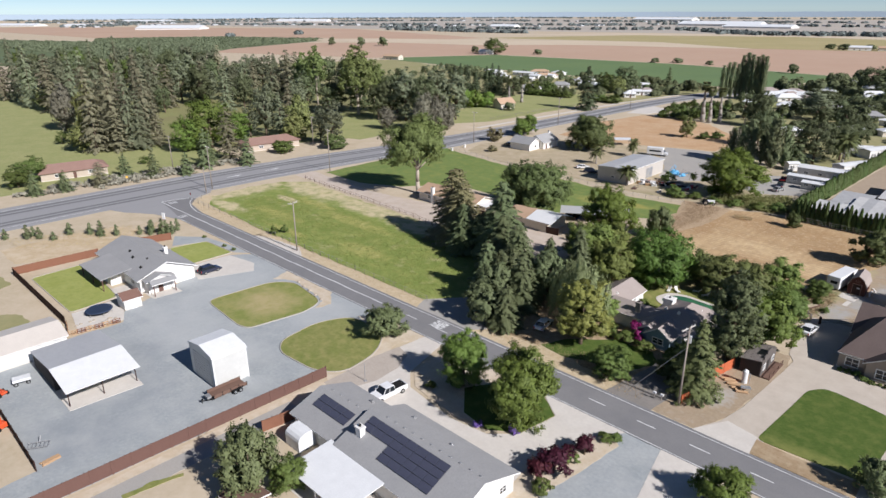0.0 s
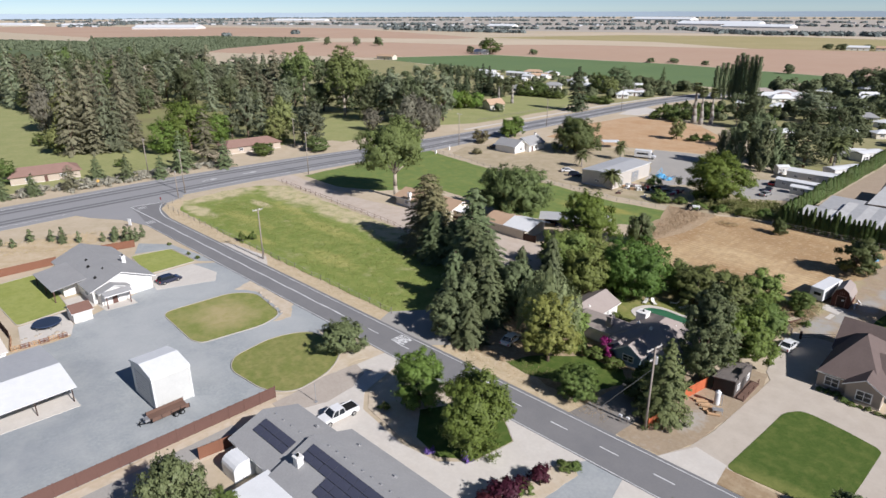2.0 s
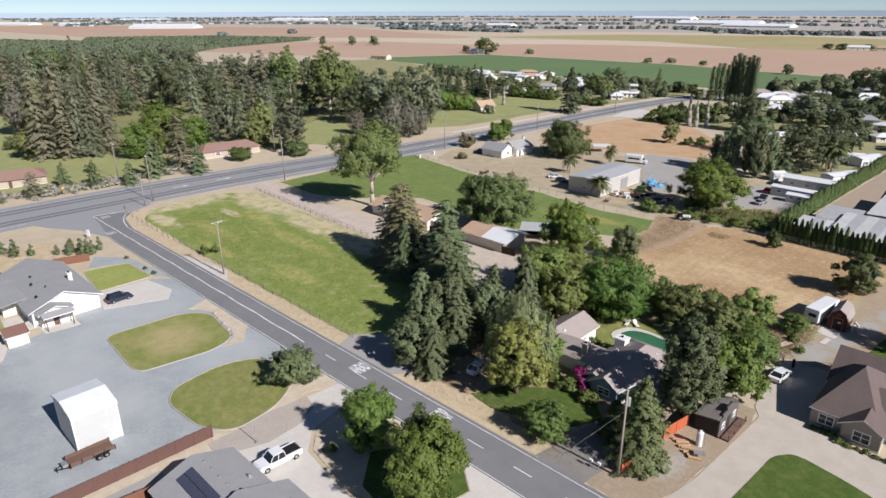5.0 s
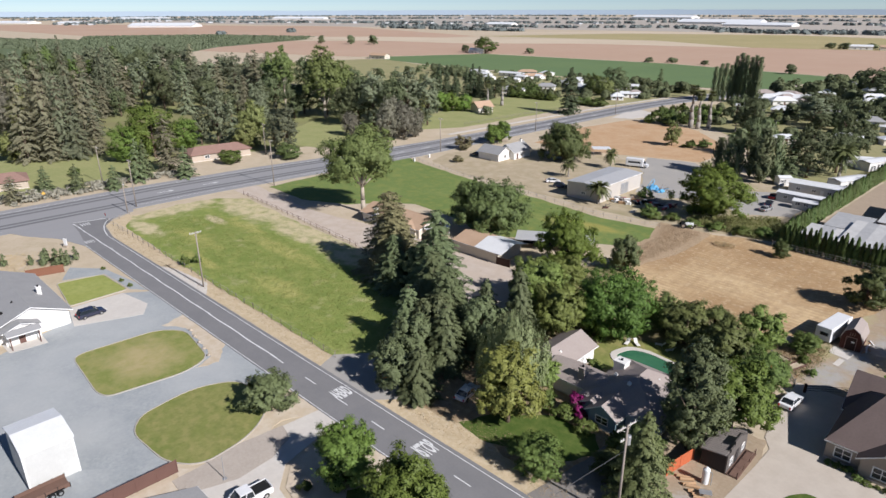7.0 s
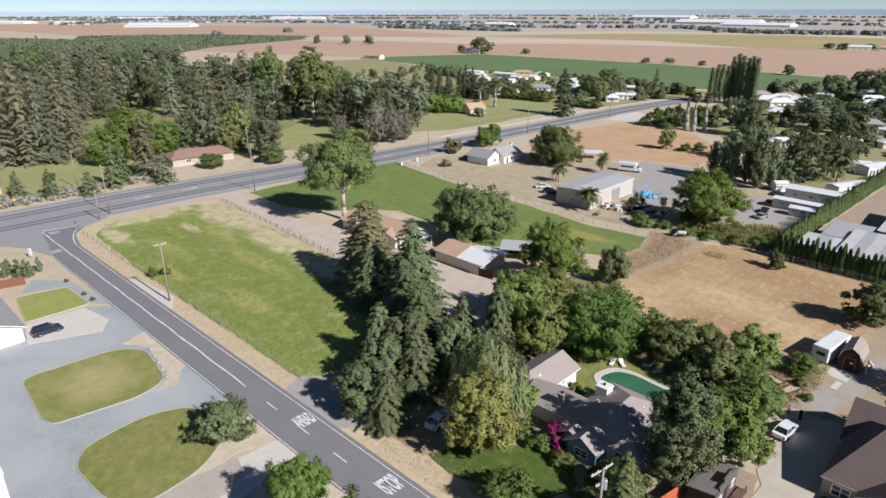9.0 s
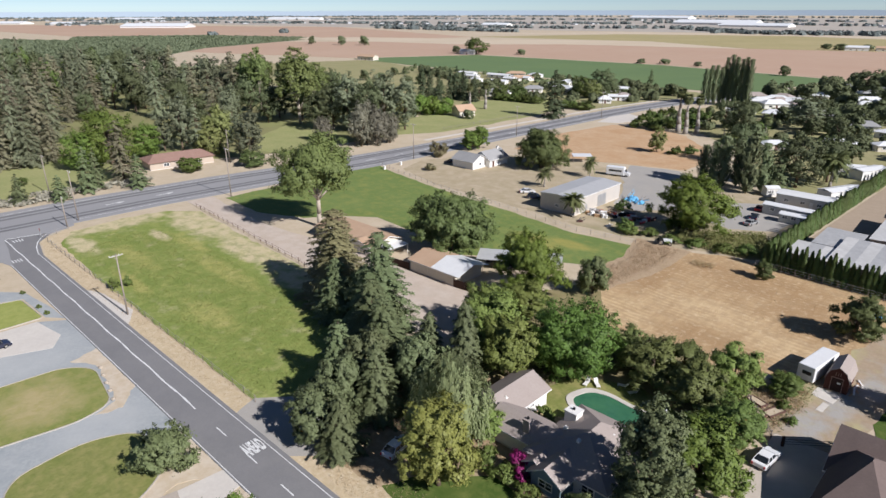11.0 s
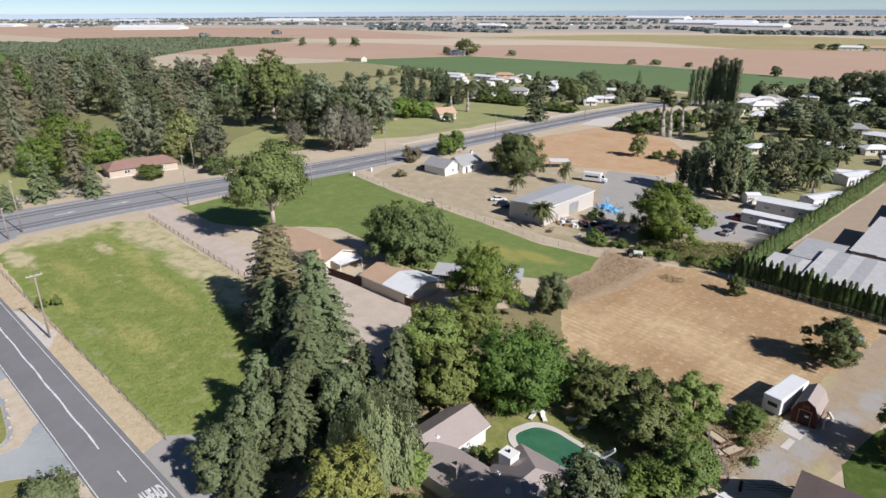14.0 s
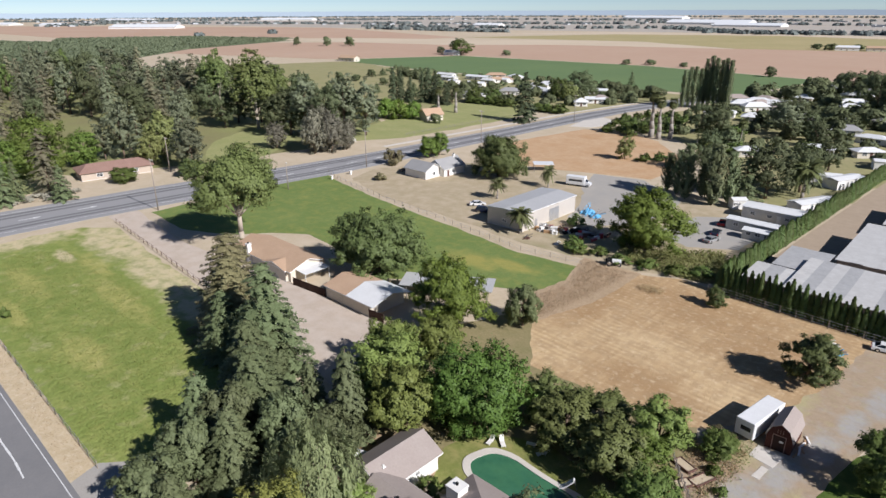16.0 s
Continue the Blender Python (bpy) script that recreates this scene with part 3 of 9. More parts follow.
def shell(r, centre, radii, n, inner=0.55):
    """Points in the outer part of an ellipsoid, and their outward directions."""
    d = r.normal(0, 1, (n, 3))
    d /= np.linalg.norm(d, axis=1)[:, None]
    k = r.uniform(inner ** 3, 1, n) ** (1 / 3)
    return np.array(centre) + d * np.array(radii) * k[:, None], d


# ---- plants: each kind is a trunk and a crown, drawn once ----
SPECIES = {}


def trunk_mesh(name, h, r, limbs, material, seed=0, lean=0.0):
    """A tapered, slightly bent trunk, with limbs that run to the given points."""
    q = random.Random(seed)
    bm = bmesh.new()
    p, rad = Vector((0, 0, -0.3)), r
    k = 5
    stem = [p]
    for i in range(k):
        e = Vector((lean * (i + 1) / k + q.uniform(-0.1, 0.1) * r * 3, q.uniform(-0.1, 0.1) * r * 3, h * (i + 1) / k))
        rod(bm, p, e, rad, r * (1 - 0.85 * (i + 1) / k), 9)
        p, rad = e, r * (1 - 0.85 * (i + 1) / k)
        stem.append(p)
    for c in limbs:
        c = Vector(c)
        f = max(0.25, min(0.95, 0.55 * c.z / h))
        s = stem[min(k, int(f * k))]
        m = s.lerp(c, 0.5) + Vector((0, 0, -0.06 * (c - s).length))
        rod(bm, s, m, r * 0.38, r * 0.22, 6)
        rod(bm, m, m.lerp(c, 0.7), r * 0.22, r * 0.06, 6)
    return mesh_of(name, bm, material, True)


def tufts(r, centres, outs, radii, total, flat):
    """Leaves in soft overlapping tufts round the given centres, thinning outwards."""
    w = np.array(radii) ** 2
    cnt = np.maximum(4, (total * w / w.sum()).astype(int))
    idx = np.repeat(np.arange(len(cnt)), cnt)
    d = r.normal(0, 1, (len(idx), 3))
    d /= np.linalg.norm(d, axis=1)[:, None]
    k = np.abs(r.normal(0, 0.42, len(idx))) + 0.45 * r.random(len(idx)) + 0.12
    rad = np.array(radii)[idx]
    P = np.array(centres)[idx] + d * np.stack([rad, rad, rad * flat], 1) * k[:, None]
    N = 0.75 * d + 0.9 * np.array(outs)[idx] + np.array([0, 0, 0.35])
    return P, N


def broad(key, name, h, rad, base, lobes, leaves, leaf, material, bark=None, seed=1, flat=0.8, droop=0.0, twigs=13, lobe=0.36, spread=1.4, squash=1.0):
    """A leafy crown: lobes at the ends of limbs, each built of smaller tufts with gaps between."""
    r = np.random.default_rng(seed)
    cz, rz = (h + base) / 2, (h - base) / 2
    C, O, R, tips = [], [], [], []
    for i in range(lobes):
        d = r.normal(0, 1, 3)
        d /= np.linalg.norm(d)
        if d[2] < -0.5 and base > 0.6:
            d[2] *= -0.6
        k = r.uniform(0.45, 0.84) * (1 + 0.28 * noise.noise(Vector((d[0] * 1.7 + seed, d[1] * 1.7, d[2] * 1.7))))
        c = np.array([d[0] * rad * k, d[1] * rad * k, cz + d[2] * rz * k * squash])
        if c[2] < cz and base < 0.6:
            c[:2] *= 1 + (spread - 1) * min(1.0, 1.2 * (cz - c[2]) / rz)
            c[2] = max(base + 0.06 * h, cz + (c[2] - cz) * 1.18)
        lr = rad * lobe * r.uniform(0.65, 1.25)
        if i % 2 == 0:
            tips.append(tuple(c))
        for j in range(twigs):
            e = r.normal(0, 1, 3)
            e /= np.linalg.norm(e)
            q = c + e * lr * np.array([1, 1, flat]) * r.uniform(0.55, 1.0)
            if q[2] < base * 0.8 + 0.1:
                continue
            C.append(q), O.append(e * 0.55 + d * 0.7), R.append(lr * r.uniform(0.32, 0.62))
    P, N = tufts(r, C, O, R, leaves, 0.75)
    keep = P[:, 2] > 0.08
    crown = leaf_mesh(key + "_crown", P[keep], N[keep], leaf, material, 0.45, seed, droop)
    SPECIES[key] = (name, trunk_mesh(key + "_trunk", h * 0.72, max(0.12, rad * 0.07), tips[:9], bark or BARK, seed), crown, h, rad)


def conifer(key, name, h, rad, base, whorls, per, leaves, leaf, material, seed=1, power=0.7, droop=0.3, gaps=0.12, lift=0.0):
    """Layers of flat boughs round a straight stem, with dark gaps between and hanging fringes."""
    r = np.random.default_rng(seed)
    boughs, tips = [], []
    for w in range(whorls):
        f = (w + r.uniform(0, 0.55)) / whorls
        z = base + (h - base) * f
        reach = rad * (1 - f) ** power * (0.92 + 0.4 * noise.noise(Vector((f * 6, seed, 0)))) + 0.03 * rad
        a0 = r.uniform(0, math.tau)
        for b in range(per):
            if r.random() < gaps:
                continue
            a = a0 + (b + r.uniform(-0.35, 0.35)) * math.tau / per
            L = reach * r.uniform(0.68, 1.12)
            boughs.append((a, L, z + r.normal(0, 0.012) * h))
            if b == 0 and w % 3 == 0:
                tips.append((0.8 * L * math.cos(a), 0.8 * L * math.sin(a), z - droop * L * 0.6))
    share = np.array([L ** 1.4 for a, L, z in boughs])
    cnt = np.maximum(10, (leaves * share / share.sum()).astype(int))
    P, N = [], []
    for (a, L, z), m in zip(boughs, cnt):
        t = r.uniform(0.02, 1, m) ** 0.65
        side = r.normal(0, 0.18, m) * L * (1.12 - t) + r.normal(0, 0.02 * rad, m)
        hang = np.abs(r.normal(0, 1, m)) * (0.035 * L + 0.018 * rad)
        o = L * t
        zz = z + lift * o - droop * o * t - hang + 0.05 * L
        P.append(np.stack([o * math.cos(a) - side * math.sin(a), o * math.sin(a) + side * math.cos(a), zz], 1))
        sx = 0.9 * side / (0.2 * L + 0.01)
        out = 0.35 + 0.5 * t
        low = 1.0 - 0.9 * hang / (0.07 * L + 0.036 * rad)
        N.append(np.stack([out * math.cos(a) - 0.45 * sx * math.sin(a), out * math.sin(a) + 0.45 * sx * math.cos(a), low], 1))
    P, N = np.concatenate(P), np.concatenate(N)
    keep = (P[:, 2] > 0.08) & (P[:, 2] < h)
    crown = leaf_mesh(key + "_crown", P[keep], N[keep], leaf, material, 0.34, seed, 0.1)
    SPECIES[key] = (name, trunk_mesh(key + "_trunk", h * 0.97, max(0.15, rad * 0.065), tips[:10], BARK, seed), crown, h, rad)


def willow(key, name, h, rad, strands, per, leaf, material, seed=1, bark=None, bottom=0.1):
    """A rounded head from which leafy strands hang."""
    r = np.random.default_rng(seed)
    P, N, tips = [], [], []
    for i in range(strands):
        a, k = r.uniform(0, math.tau), math.sqrt(r.random())
        top = h * (1 - 0.42 * k * k) * r.uniform(0.70, 1.0)
        low = h * bottom + (top - h * bottom) * r.uniform(0, 0.55) * (1.1 - 0.6 * k)
        t = r.random(per)
        x = rad * k * math.cos(a) * (1 + 0.10 * t) + r.normal(0, 0.03 * rad, per)
        y = rad * k * math.sin(a) * (1 + 0.10 * t) + r.normal(0, 0.03 * rad, per)
        P.append(np.stack([x, y, top - (top - low) * t], 1))
        N.append(np.tile([math.cos(a), math.sin(a), 0.35], (per, 1)))
        if i % 12 == 0:
            tips.append((0.7 * rad * k * math.cos(a), 0.7 * rad * k * math.sin(a), top * 0.95))
    crown = leaf_mesh(key + "_crown", np.concatenate(P), np.concatenate(N), leaf, material, 0.22, seed, 0.75)
    SPECIES[key] = (name, trunk_mesh(key + "_trunk", h * 0.75, rad * 0.07, tips[:10], bark or BARK, seed), crown, h, rad)


def column(key, name, h, rad, leaves, leaf, material, seed=1, tip=0.55, base=0.04):
    """A narrow upright crown with a ragged outline."""
    r = np.random.default_rng(seed)
    f = r.random(leaves)
    z = h * (base + (1 - base) * f)
    prof = np.minimum(1, 0.35 + 3.2 * f) * np.clip((1 - f), 0, 1) ** tip
    a = r.uniform(0, math.tau, leaves)
    rag = np.array([noise.noise(Vector((math.cos(q) * 1.6, math.sin(q) * 1.6, zz * 0.45 + seed))) for q, zz in zip(a, z)])
    k = rad * prof * (0.55 + 0.45 * r.random(leaves) ** 0.5) * (1 + 0.35 * rag)
    P = np.stack([k * np.cos(a), k * np.sin(a), z], 1)
    N = np.stack([np.cos(a), np.sin(a), 0.5 * np.ones(leaves)], 1)
    crown = leaf_mesh(key + "_crown", P, N, leaf, material, 0.45, seed, -0.0)
    SPECIES[key] = (name, trunk_mesh(key + "_trunk", h * 0.9, max(0.08, rad * 0.12), [], BARK, seed), crown, h, rad)


def palm(key, name, h, rad, fronds, trunk_r, seed=1, fan=False):
    """A bare stem with a head of arching fronds: pairs of leaflets along a bent rib, or a fan of blades at its end."""
    r = np.random.default_rng(seed)
    tri = []
    top = np.array([0, 0, h * 0.93])
    for i in range(fronds):
        a, up = r.uniform(0, math.tau), r.uniform(-0.75, 1.15)
        L = rad * r.uniform(0.8, 1.1)
        dirn = np.array([math.cos(a), math.sin(a), 0.0])
        side = np.array([-math.sin(a), math.cos(a), 0.0])

        def rib(t):
            return top + dirn * L * t * math.cos(up * 0.85) + np.array([0, 0, L * (t * math.sin(up) - 0.55 * t * t * (1.05 - 0.35 * up))])
        if fan:
            c, e = rib(0.5), rib(0.62)
            ax = (e - c) / np.linalg.norm(e - c)
            for k in range(11):
                b = (k - 5) * 0.30
                v = ax * math.cos(b) + side * math.sin(b)
                w = np.cross(v, np.cross(ax, side)) * 0.05 * L
                tip = c + v * L * 0.5 - np.array([0, 0, 0.06 * L * abs(b)])
                tri.append((c + w, tip, c - w))
        else:
            for k in range(13):
                t = 0.10 + 0.88 * k / 12
                p, q = rib(t), rib(min(1.0, t + 0.07))
                ax = (q - p) / (np.linalg.norm(q - p) + 1e-9)
                n = 0.24 * L * math.sin(min(3.0, 0.5 + 2.5 * t))
                for sg in (-1, 1):
                    tip = p + (side * sg * 0.75 + ax * 0.75) * n - np.array([0, 0, 0.18 * n])
                    tri.append((p, tip, q + ax * 0.02 * L))
    co = np.array(tri).reshape(-1, 3)
    m = len(tri)
    me = bpy.data.meshes.new(key + "_crown")
    me.vertices.add(3 * m)
    me.vertices.foreach_set("co", co.astype(np.float32).ravel())
    me.loops.add(3 * m)
    me.loops.foreach_set("vertex_index", np.arange(3 * m, dtype=np.int32))
    me.polygons.add(m)
    me.polygons.foreach_set("loop_start", np.arange(0, 3 * m, 3, dtype=np.int32))
    me.update()
    me.validate()
    me.materials.append(L_PALM)
    SPECIES[key] = (name, trunk_mesh(key + "_trunk", h * 0.94, trunk_r, [], PALMBARK, seed), me, h, rad)


def plant(key, x, y, h=None, rad=None, label="", category="tree", group="", turn=None):
    name, tm, cm, h0, r0 = SPECIES[key]
    h, rad = h or h0, rad or r0
    ob = new(name)
    ob.empty_display_size = 0.5
    ob.matrix_basis = pose(x, y, 0, 0, 0, rng.uniform(0, 360) if turn is None else turn) @ Matrix.Diagonal((rad / r0, rad / r0, h / h0, 1))
    tagged(ob, label, category, group)
    for n, me in (("trunk", tm), ("crown", cm)):
        p = new(n, me)
        p.parent = ob
    return ob


def scatter_stuff(name, points, size, material, label, category, seed=3, up=1.0, aspect=0.4, tuft=3, height=0.5, wide=0.15):
    """Uncountable small blades or clumps on the ground, as one mesh."""
    r = np.random.default_rng(seed)
    base = np.repeat(np.array(points, dtype=float), tuft, 0)
    n = len(base)
    p = np.concatenate([base + r.normal(0, wide, (n, 2)), r.uniform(0.25, 0.8, (n, 1)) * height], 1)
    me = leaf_mesh(name, p, np.concatenate([r.normal(0, 1, (n, 2)), up * np.ones((n, 1))], 1), size, material, aspect, seed)
    return tagged(new(name, me), label, category, "", "stuff")


def inside(p, poly):
    x, y, c = p[0], p[1], False
    for i in range(len(poly)):
        (x1, y1), (x2, y2) = poly[i - 1], poly[i]
        if (y1 > y) != (y2 > y) and x < (x2 - x1) * (y - y1) / (y2 - y1) + x1:
            c = not c
    return c


def fill(poly, n, seed, holes=(), gap=0.0):
    """n random places inside an outline, outside the holes, no nearer than gap to one another."""
    q = random.Random(seed)
    xs, ys = [p[0] for p in poly], [p[1] for p in poly]
    out, tries = [], 0
    while len(out) < n and tries < 60 * n:
        tries += 1
        p = (q.uniform(min(xs), max(xs)), q.uniform(min(ys), max(ys)))
        if inside(p, poly) and not any(inside(p, w) for w in holes):
            if not gap or all((p[0] - o[0]) ** 2 + (p[1] - o[1]) ** 2 > gap * gap for o in out):
                out.append(p)
    return out


# ---- parts of houses ----
def roof(parent, x0, x1, y0, y1, h, ridge, axis, material, over=0.5, hip=0.0, thick=0.16, label="", name="roof", trim=True, end_hip=None):
    """A gable roof (hip=0) or a hipped one over a rectangle; the eaves hang over."""
    if axis == 'y':
        a0, a1, b0, b1 = y0, y1, x0, x1
    else:
        a0, a1, b0, b1 = x0, x1, y0, y1
    mid, slope = (b0 + b1) / 2, (ridge - h) / ((b1 - b0) / 2)
    ez = h - slope * over
    a0, a1, b0, b1 = a0 - over, a1 + over, b0 - over, b1 + over
    hp = hip + (over if hip else 0)
    top = [(a0, b0, ez), (a1, b0, ez), (a1, b1, ez), (a0, b1, ez), (a0 + hp, mid, ridge), (a1 - (hp if end_hip is None else end_hip), mid, ridge)]
    bm = bmesh.new()
    put = (lambda p, d: bm.verts.new((p[0], p[1], p[2] + d))) if axis == 'x' else (lambda p, d: bm.verts.new((p[1], p[0], p[2] + d)))
    t, b = [put(p, thick) for p in top], [put(p, 0.0) for p in top]
    for s in (t, b):
        bm.faces.new((s[0], s[1], s[5], s[4])), bm.faces.new((s[2], s[3], s[4], s[5]))
        if hip:
            bm.faces.new((s[1], s[2], s[5])), bm.faces.new((s[3], s[0], s[4]))
    rim = [(0, 1), (1, 2), (2, 3), (3, 0)] if hip else [(0, 1), (1, 5), (5, 2), (2, 3), (3, 4), (4, 0)]
    for i, j in rim:
        bm.faces.new((t[i], t[j], b[j], b[i]))
    ob = part(name, bm, material, parent, label)
    # pale eaves boards, one a side
    for i, j in rim if trim else ():
        bm = bmesh.new()
        p, q = Vector(top[i]), Vector(top[j])
        d = (q - p).normalized()
        out = Vector((d.y, -d.x, 0)).normalized() * 0.03
        pts = [p + out + Vector((0, 0, -0.03)), q + out + Vector((0, 0, -0.03)), q + out + Vector((0, 0, thick * 0.8)), p + out + Vector((0, 0, thick * 0.8))]
        pts += [w - out * 0.8 for w in pts]
        if axis == 'y':
            pts = [Vector((w.y, w.x, w.z)) for w in pts]
        v = [bm.verts.new(w) for w in pts]
        for f in ((0, 1, 2, 3), (4, 7, 6, 5), (0, 4, 5, 1), (3, 2, 6, 7), (0, 3, 7, 4), (1, 5, 6, 2)):
            bm.faces.new([v[k] for k in f])
        part("fascia", bm, TRIM, ob)
    return ob


def mass(parent, x0, x1, y0, y1, h, ridge, axis, wall, roofing, over=0.5, hip=0.0, label="", trim=True, end_hip=None):
    """One block of a house: walls up to the roof, and the roof on it."""
    bm = bmesh.new()
    if hip or ridge <= h + 0.05:
        box(bm, x0, x1, y0, y1, -0.1, h)
    elif axis == 'x':
        section(bm, [(y0, -0.1), (y1, -0.1), (y1, h), ((y0 + y1) / 2, ridge), (y0, h)], x0, x1, 'x')
    else:
        section(bm, [(x0, -0.1), (x1, -0.1), (x1, h), ((x0 + x1) / 2, ridge), (x0, h)], y0, y1, 'y')
    part("wall", bm, wall, parent)
    bm = bmesh.new()
    box(bm, x0 - 0.04, x1 + 0.04, y0 - 0.04, y1 + 0.04, -0.1, 0.25)
    part("plinth", bm, CONCRETE, parent)
    return roof(parent, x0, x1, y0, y1, h, ridge, axis, roofing, over, hip, label=label, trim=trim, end_hip=end_hip)


def on_face(face, at, u, z, w, h, d0, d1):
    """A box on a wall face: E and W walls stand at x=at, N and S walls at y=at."""
    if face == 'E':
        return (at + d0, at + d1, u - w / 2, u + w / 2, z, z + h)
    if face == 'W':
        return (at - d1, at - d0, u - w / 2, u + w / 2, z, z + h)
    if face == 'S':
        return (u - w / 2, u + w / 2, at - d1, at - d0, z, z + h)
    return (u - w / 2, u + w / 2, at + d0, at + d1, z, z + h)


def window(parent, face, at, u, z, w, h, frame_mat=None):
    """A framed window: one closed frame, a mullion, a glazing bar and the glass."""
    bm = bmesh.new()
    b = 0.13
    rings = []
    for ww, zz, hh, d in ((w + b, z, h, 0.0), (w + b, z, h, 0.07), (w - b, z + b, h - 2 * b, 0.07), (w - b, z + b, h - 2 * b, 0.0)):
        x0, x1, y0, y1, z0, z1 = on_face(face, at, u, zz, ww, hh, d, d)
        if face in 'EW':
            pts = ((x0, y0, z0), (x0, y1, z0), (x0, y1, z1), (x0, y0, z1))
        else:
            pts = ((x0, y0, z0), (x1, y0, z0), (x1, y0, z1), (x0, y0, z1))
        rings.append([bm.verts.new(p) for p in pts])
    for k in range(4):
        r0, r1 = rings[k], rings[(k + 1) % 4]
        for i in range(4):
            bm.faces.new((r0[i], r0[(i + 1) % 4], r1[(i + 1) % 4], r1[i]))
    bmesh.ops.recalc_face_normals(bm, faces=bm.faces)
    fr = part("window", bm, frame_mat or TRIM, parent)
    for nm, uu, zz, ww, hh, d in (("mullion", u, z + b, 0.09, h - 2 * b, 0.065), ("glazing_bar", u, z + h * 0.5, w - b, 0.06, 0.06)):
        bm = bmesh.new()
        box(bm, *on_face(face, at, uu, zz, ww, hh, 0.0, d))
        part(nm, bm, frame_mat or TRIM, fr)
    bm = bmesh.new()
    box(bm, *on_face(face, at, u, z + 0.04, w - 0.04, h - 0.08, -0.02, 0.02))
    part("pane", bm, GLASS, fr)
    return fr


def door(parent, face, at, u, w=0.95, h=2.05, material=None):
    bm = bmesh.new()
    box(bm, *on_face(face, at, u, 0.02, w, h, -0.02, 0.05))
    box(bm, *on_face(face, at, u, h * 0.55, w * 0.6, h * 0.35, 0.05, 0.065))
    box(bm, *on_face(face, at, u, h * 0.12, w * 0.6, h * 0.35, 0.05, 0.065))
    d = part("door", bm, material or BROWNWOOD, parent)
    bm = bmesh.new()
    box(bm, *on_face(face, at, u + w * 0.38, 1.0, 0.05, 0.12, 0.05, 0.1))
    part("handle", bm, CHROME, d)
    return d


def garage_door(parent, face, at, u, w=4.8, h=2.2, material=None):
    bm = bmesh.new()
    box(bm, *on_face(face, at, u, 0.02, w, h, -0.02, 0.025))
    d = part("garage_door", bm, material or TRIM, parent)
    for k in range(4):
        bm = bmesh.new()
        box(bm, *on_face(face, at, u, 0.03 + k * h / 4, w - 0.06, h / 4 - 0.05, 0.02, 0.05))
        part("panel", bm, material or TRIM, d)
    return d


def roller_door(parent, face, at, u, w, h, slats):
    bm = bmesh.new()
    box(bm, *on_face(face, at, u, 0.0, w, h, -0.02, 0.02))
    d = part("roller_door", bm, GREYMETAL, parent)
    for k in range(slats):
        bm = bmesh.new()
        box(bm, *on_face(face, at, u, k * h / slats + 0.02, w, h / slats - 0.05, 0.02, 0.05))
        part("slat", bm, GREYMETAL, d)
    return d


def chimney(parent, x, y, z0, z1, w=0.9, d=0.7, material=None):
    bm = bmesh.new()
    box(bm, x - w / 2, x + w / 2, y - d / 2, y + d / 2, z0, z1)
    box(bm, x - w / 2 - 0.08, x + w / 2 + 0.08, y - d / 2 - 0.08, y + d / 2 + 0.08, z1 - 0.22, z1 + 0.04)
    c = part("chimney", bm, material or WHITE, parent)
    bm = bmesh.new()
    drum(bm, (x, y), 0.16, z1 + 0.02, z1 + 0.34, 12)
    part("flue", bm, RUBBER, c)
    return c


def vent(parent, x, y, z, r=0.12, material=None):
    bm = bmesh.new()
    box(bm, x - 0.22, x + 0.22, y - 0.22, y + 0.22, z - 0.25, z + 0.12)
    drum(bm, (x, y), r, z + 0.1, z + 0.32, 10)
    return part("roof_vent", bm, material or GREYMETAL, parent)


def posts(parent, places, h, material, w=0.12):
    for x, y in places:
        bm = bmesh.new()
        box(bm, x - w / 2, x + w / 2, y - w / 2, y + w / 2, -0.1, h)
        part("post", bm, material, parent)


# ---- fences ----
PANEL_MESH = {}


def board_fence(name, a, b, height, material, label, group, step=2.4):
    """Posts and board panels; each panel is a piece of its own."""
    a, b = Vector((*a, 0)), Vector((*b, 0))
    L = (b - a).length
    n = max(1, round(L / step))
    ang = math.degrees(math.atan2(b.y - a.y, b.x - a.x))
    f = thing(name, a.x, a.y, ang, label, "fence", group)
    w = L / n
    key = (material.name, round(w, 2), height)
    if key not in PANEL_MESH:
        bm = bmesh.new()
        k = int(w / 0.16)
        front = []
        for i in range(k):
            d_ = 0.012 if i % 2 else 0.022
            front += [(w * i / k, -d_), (w * (i + 1) / k, -d_)]
        prism(bm, front + [(w, 0.012), (0, 0.012)], 0.05, height)
        for z in (0.35, height - 0.35):
            box(bm, 0, w, 0.012, 0.06, z, z + 0.09)
        pm = mesh_of("fence_panel", bm, material)
        bm = bmesh.new()
        box(bm, -0.06, 0.06, -0.06, 0.07, -0.2, height + 0.06)
        PANEL_MESH[key] = (pm, mesh_of("fence_post", bm, material))
    pm, po = PANEL_MESH[key]
    for i in range(n + 1):
        if i < n:
            o = new("panel", pm)
            o.parent, o.location = f, (i * w, 0, 0)
        o = new("post", po)
        o.parent, o.location = f, (i * w, 0, 0)
    return f


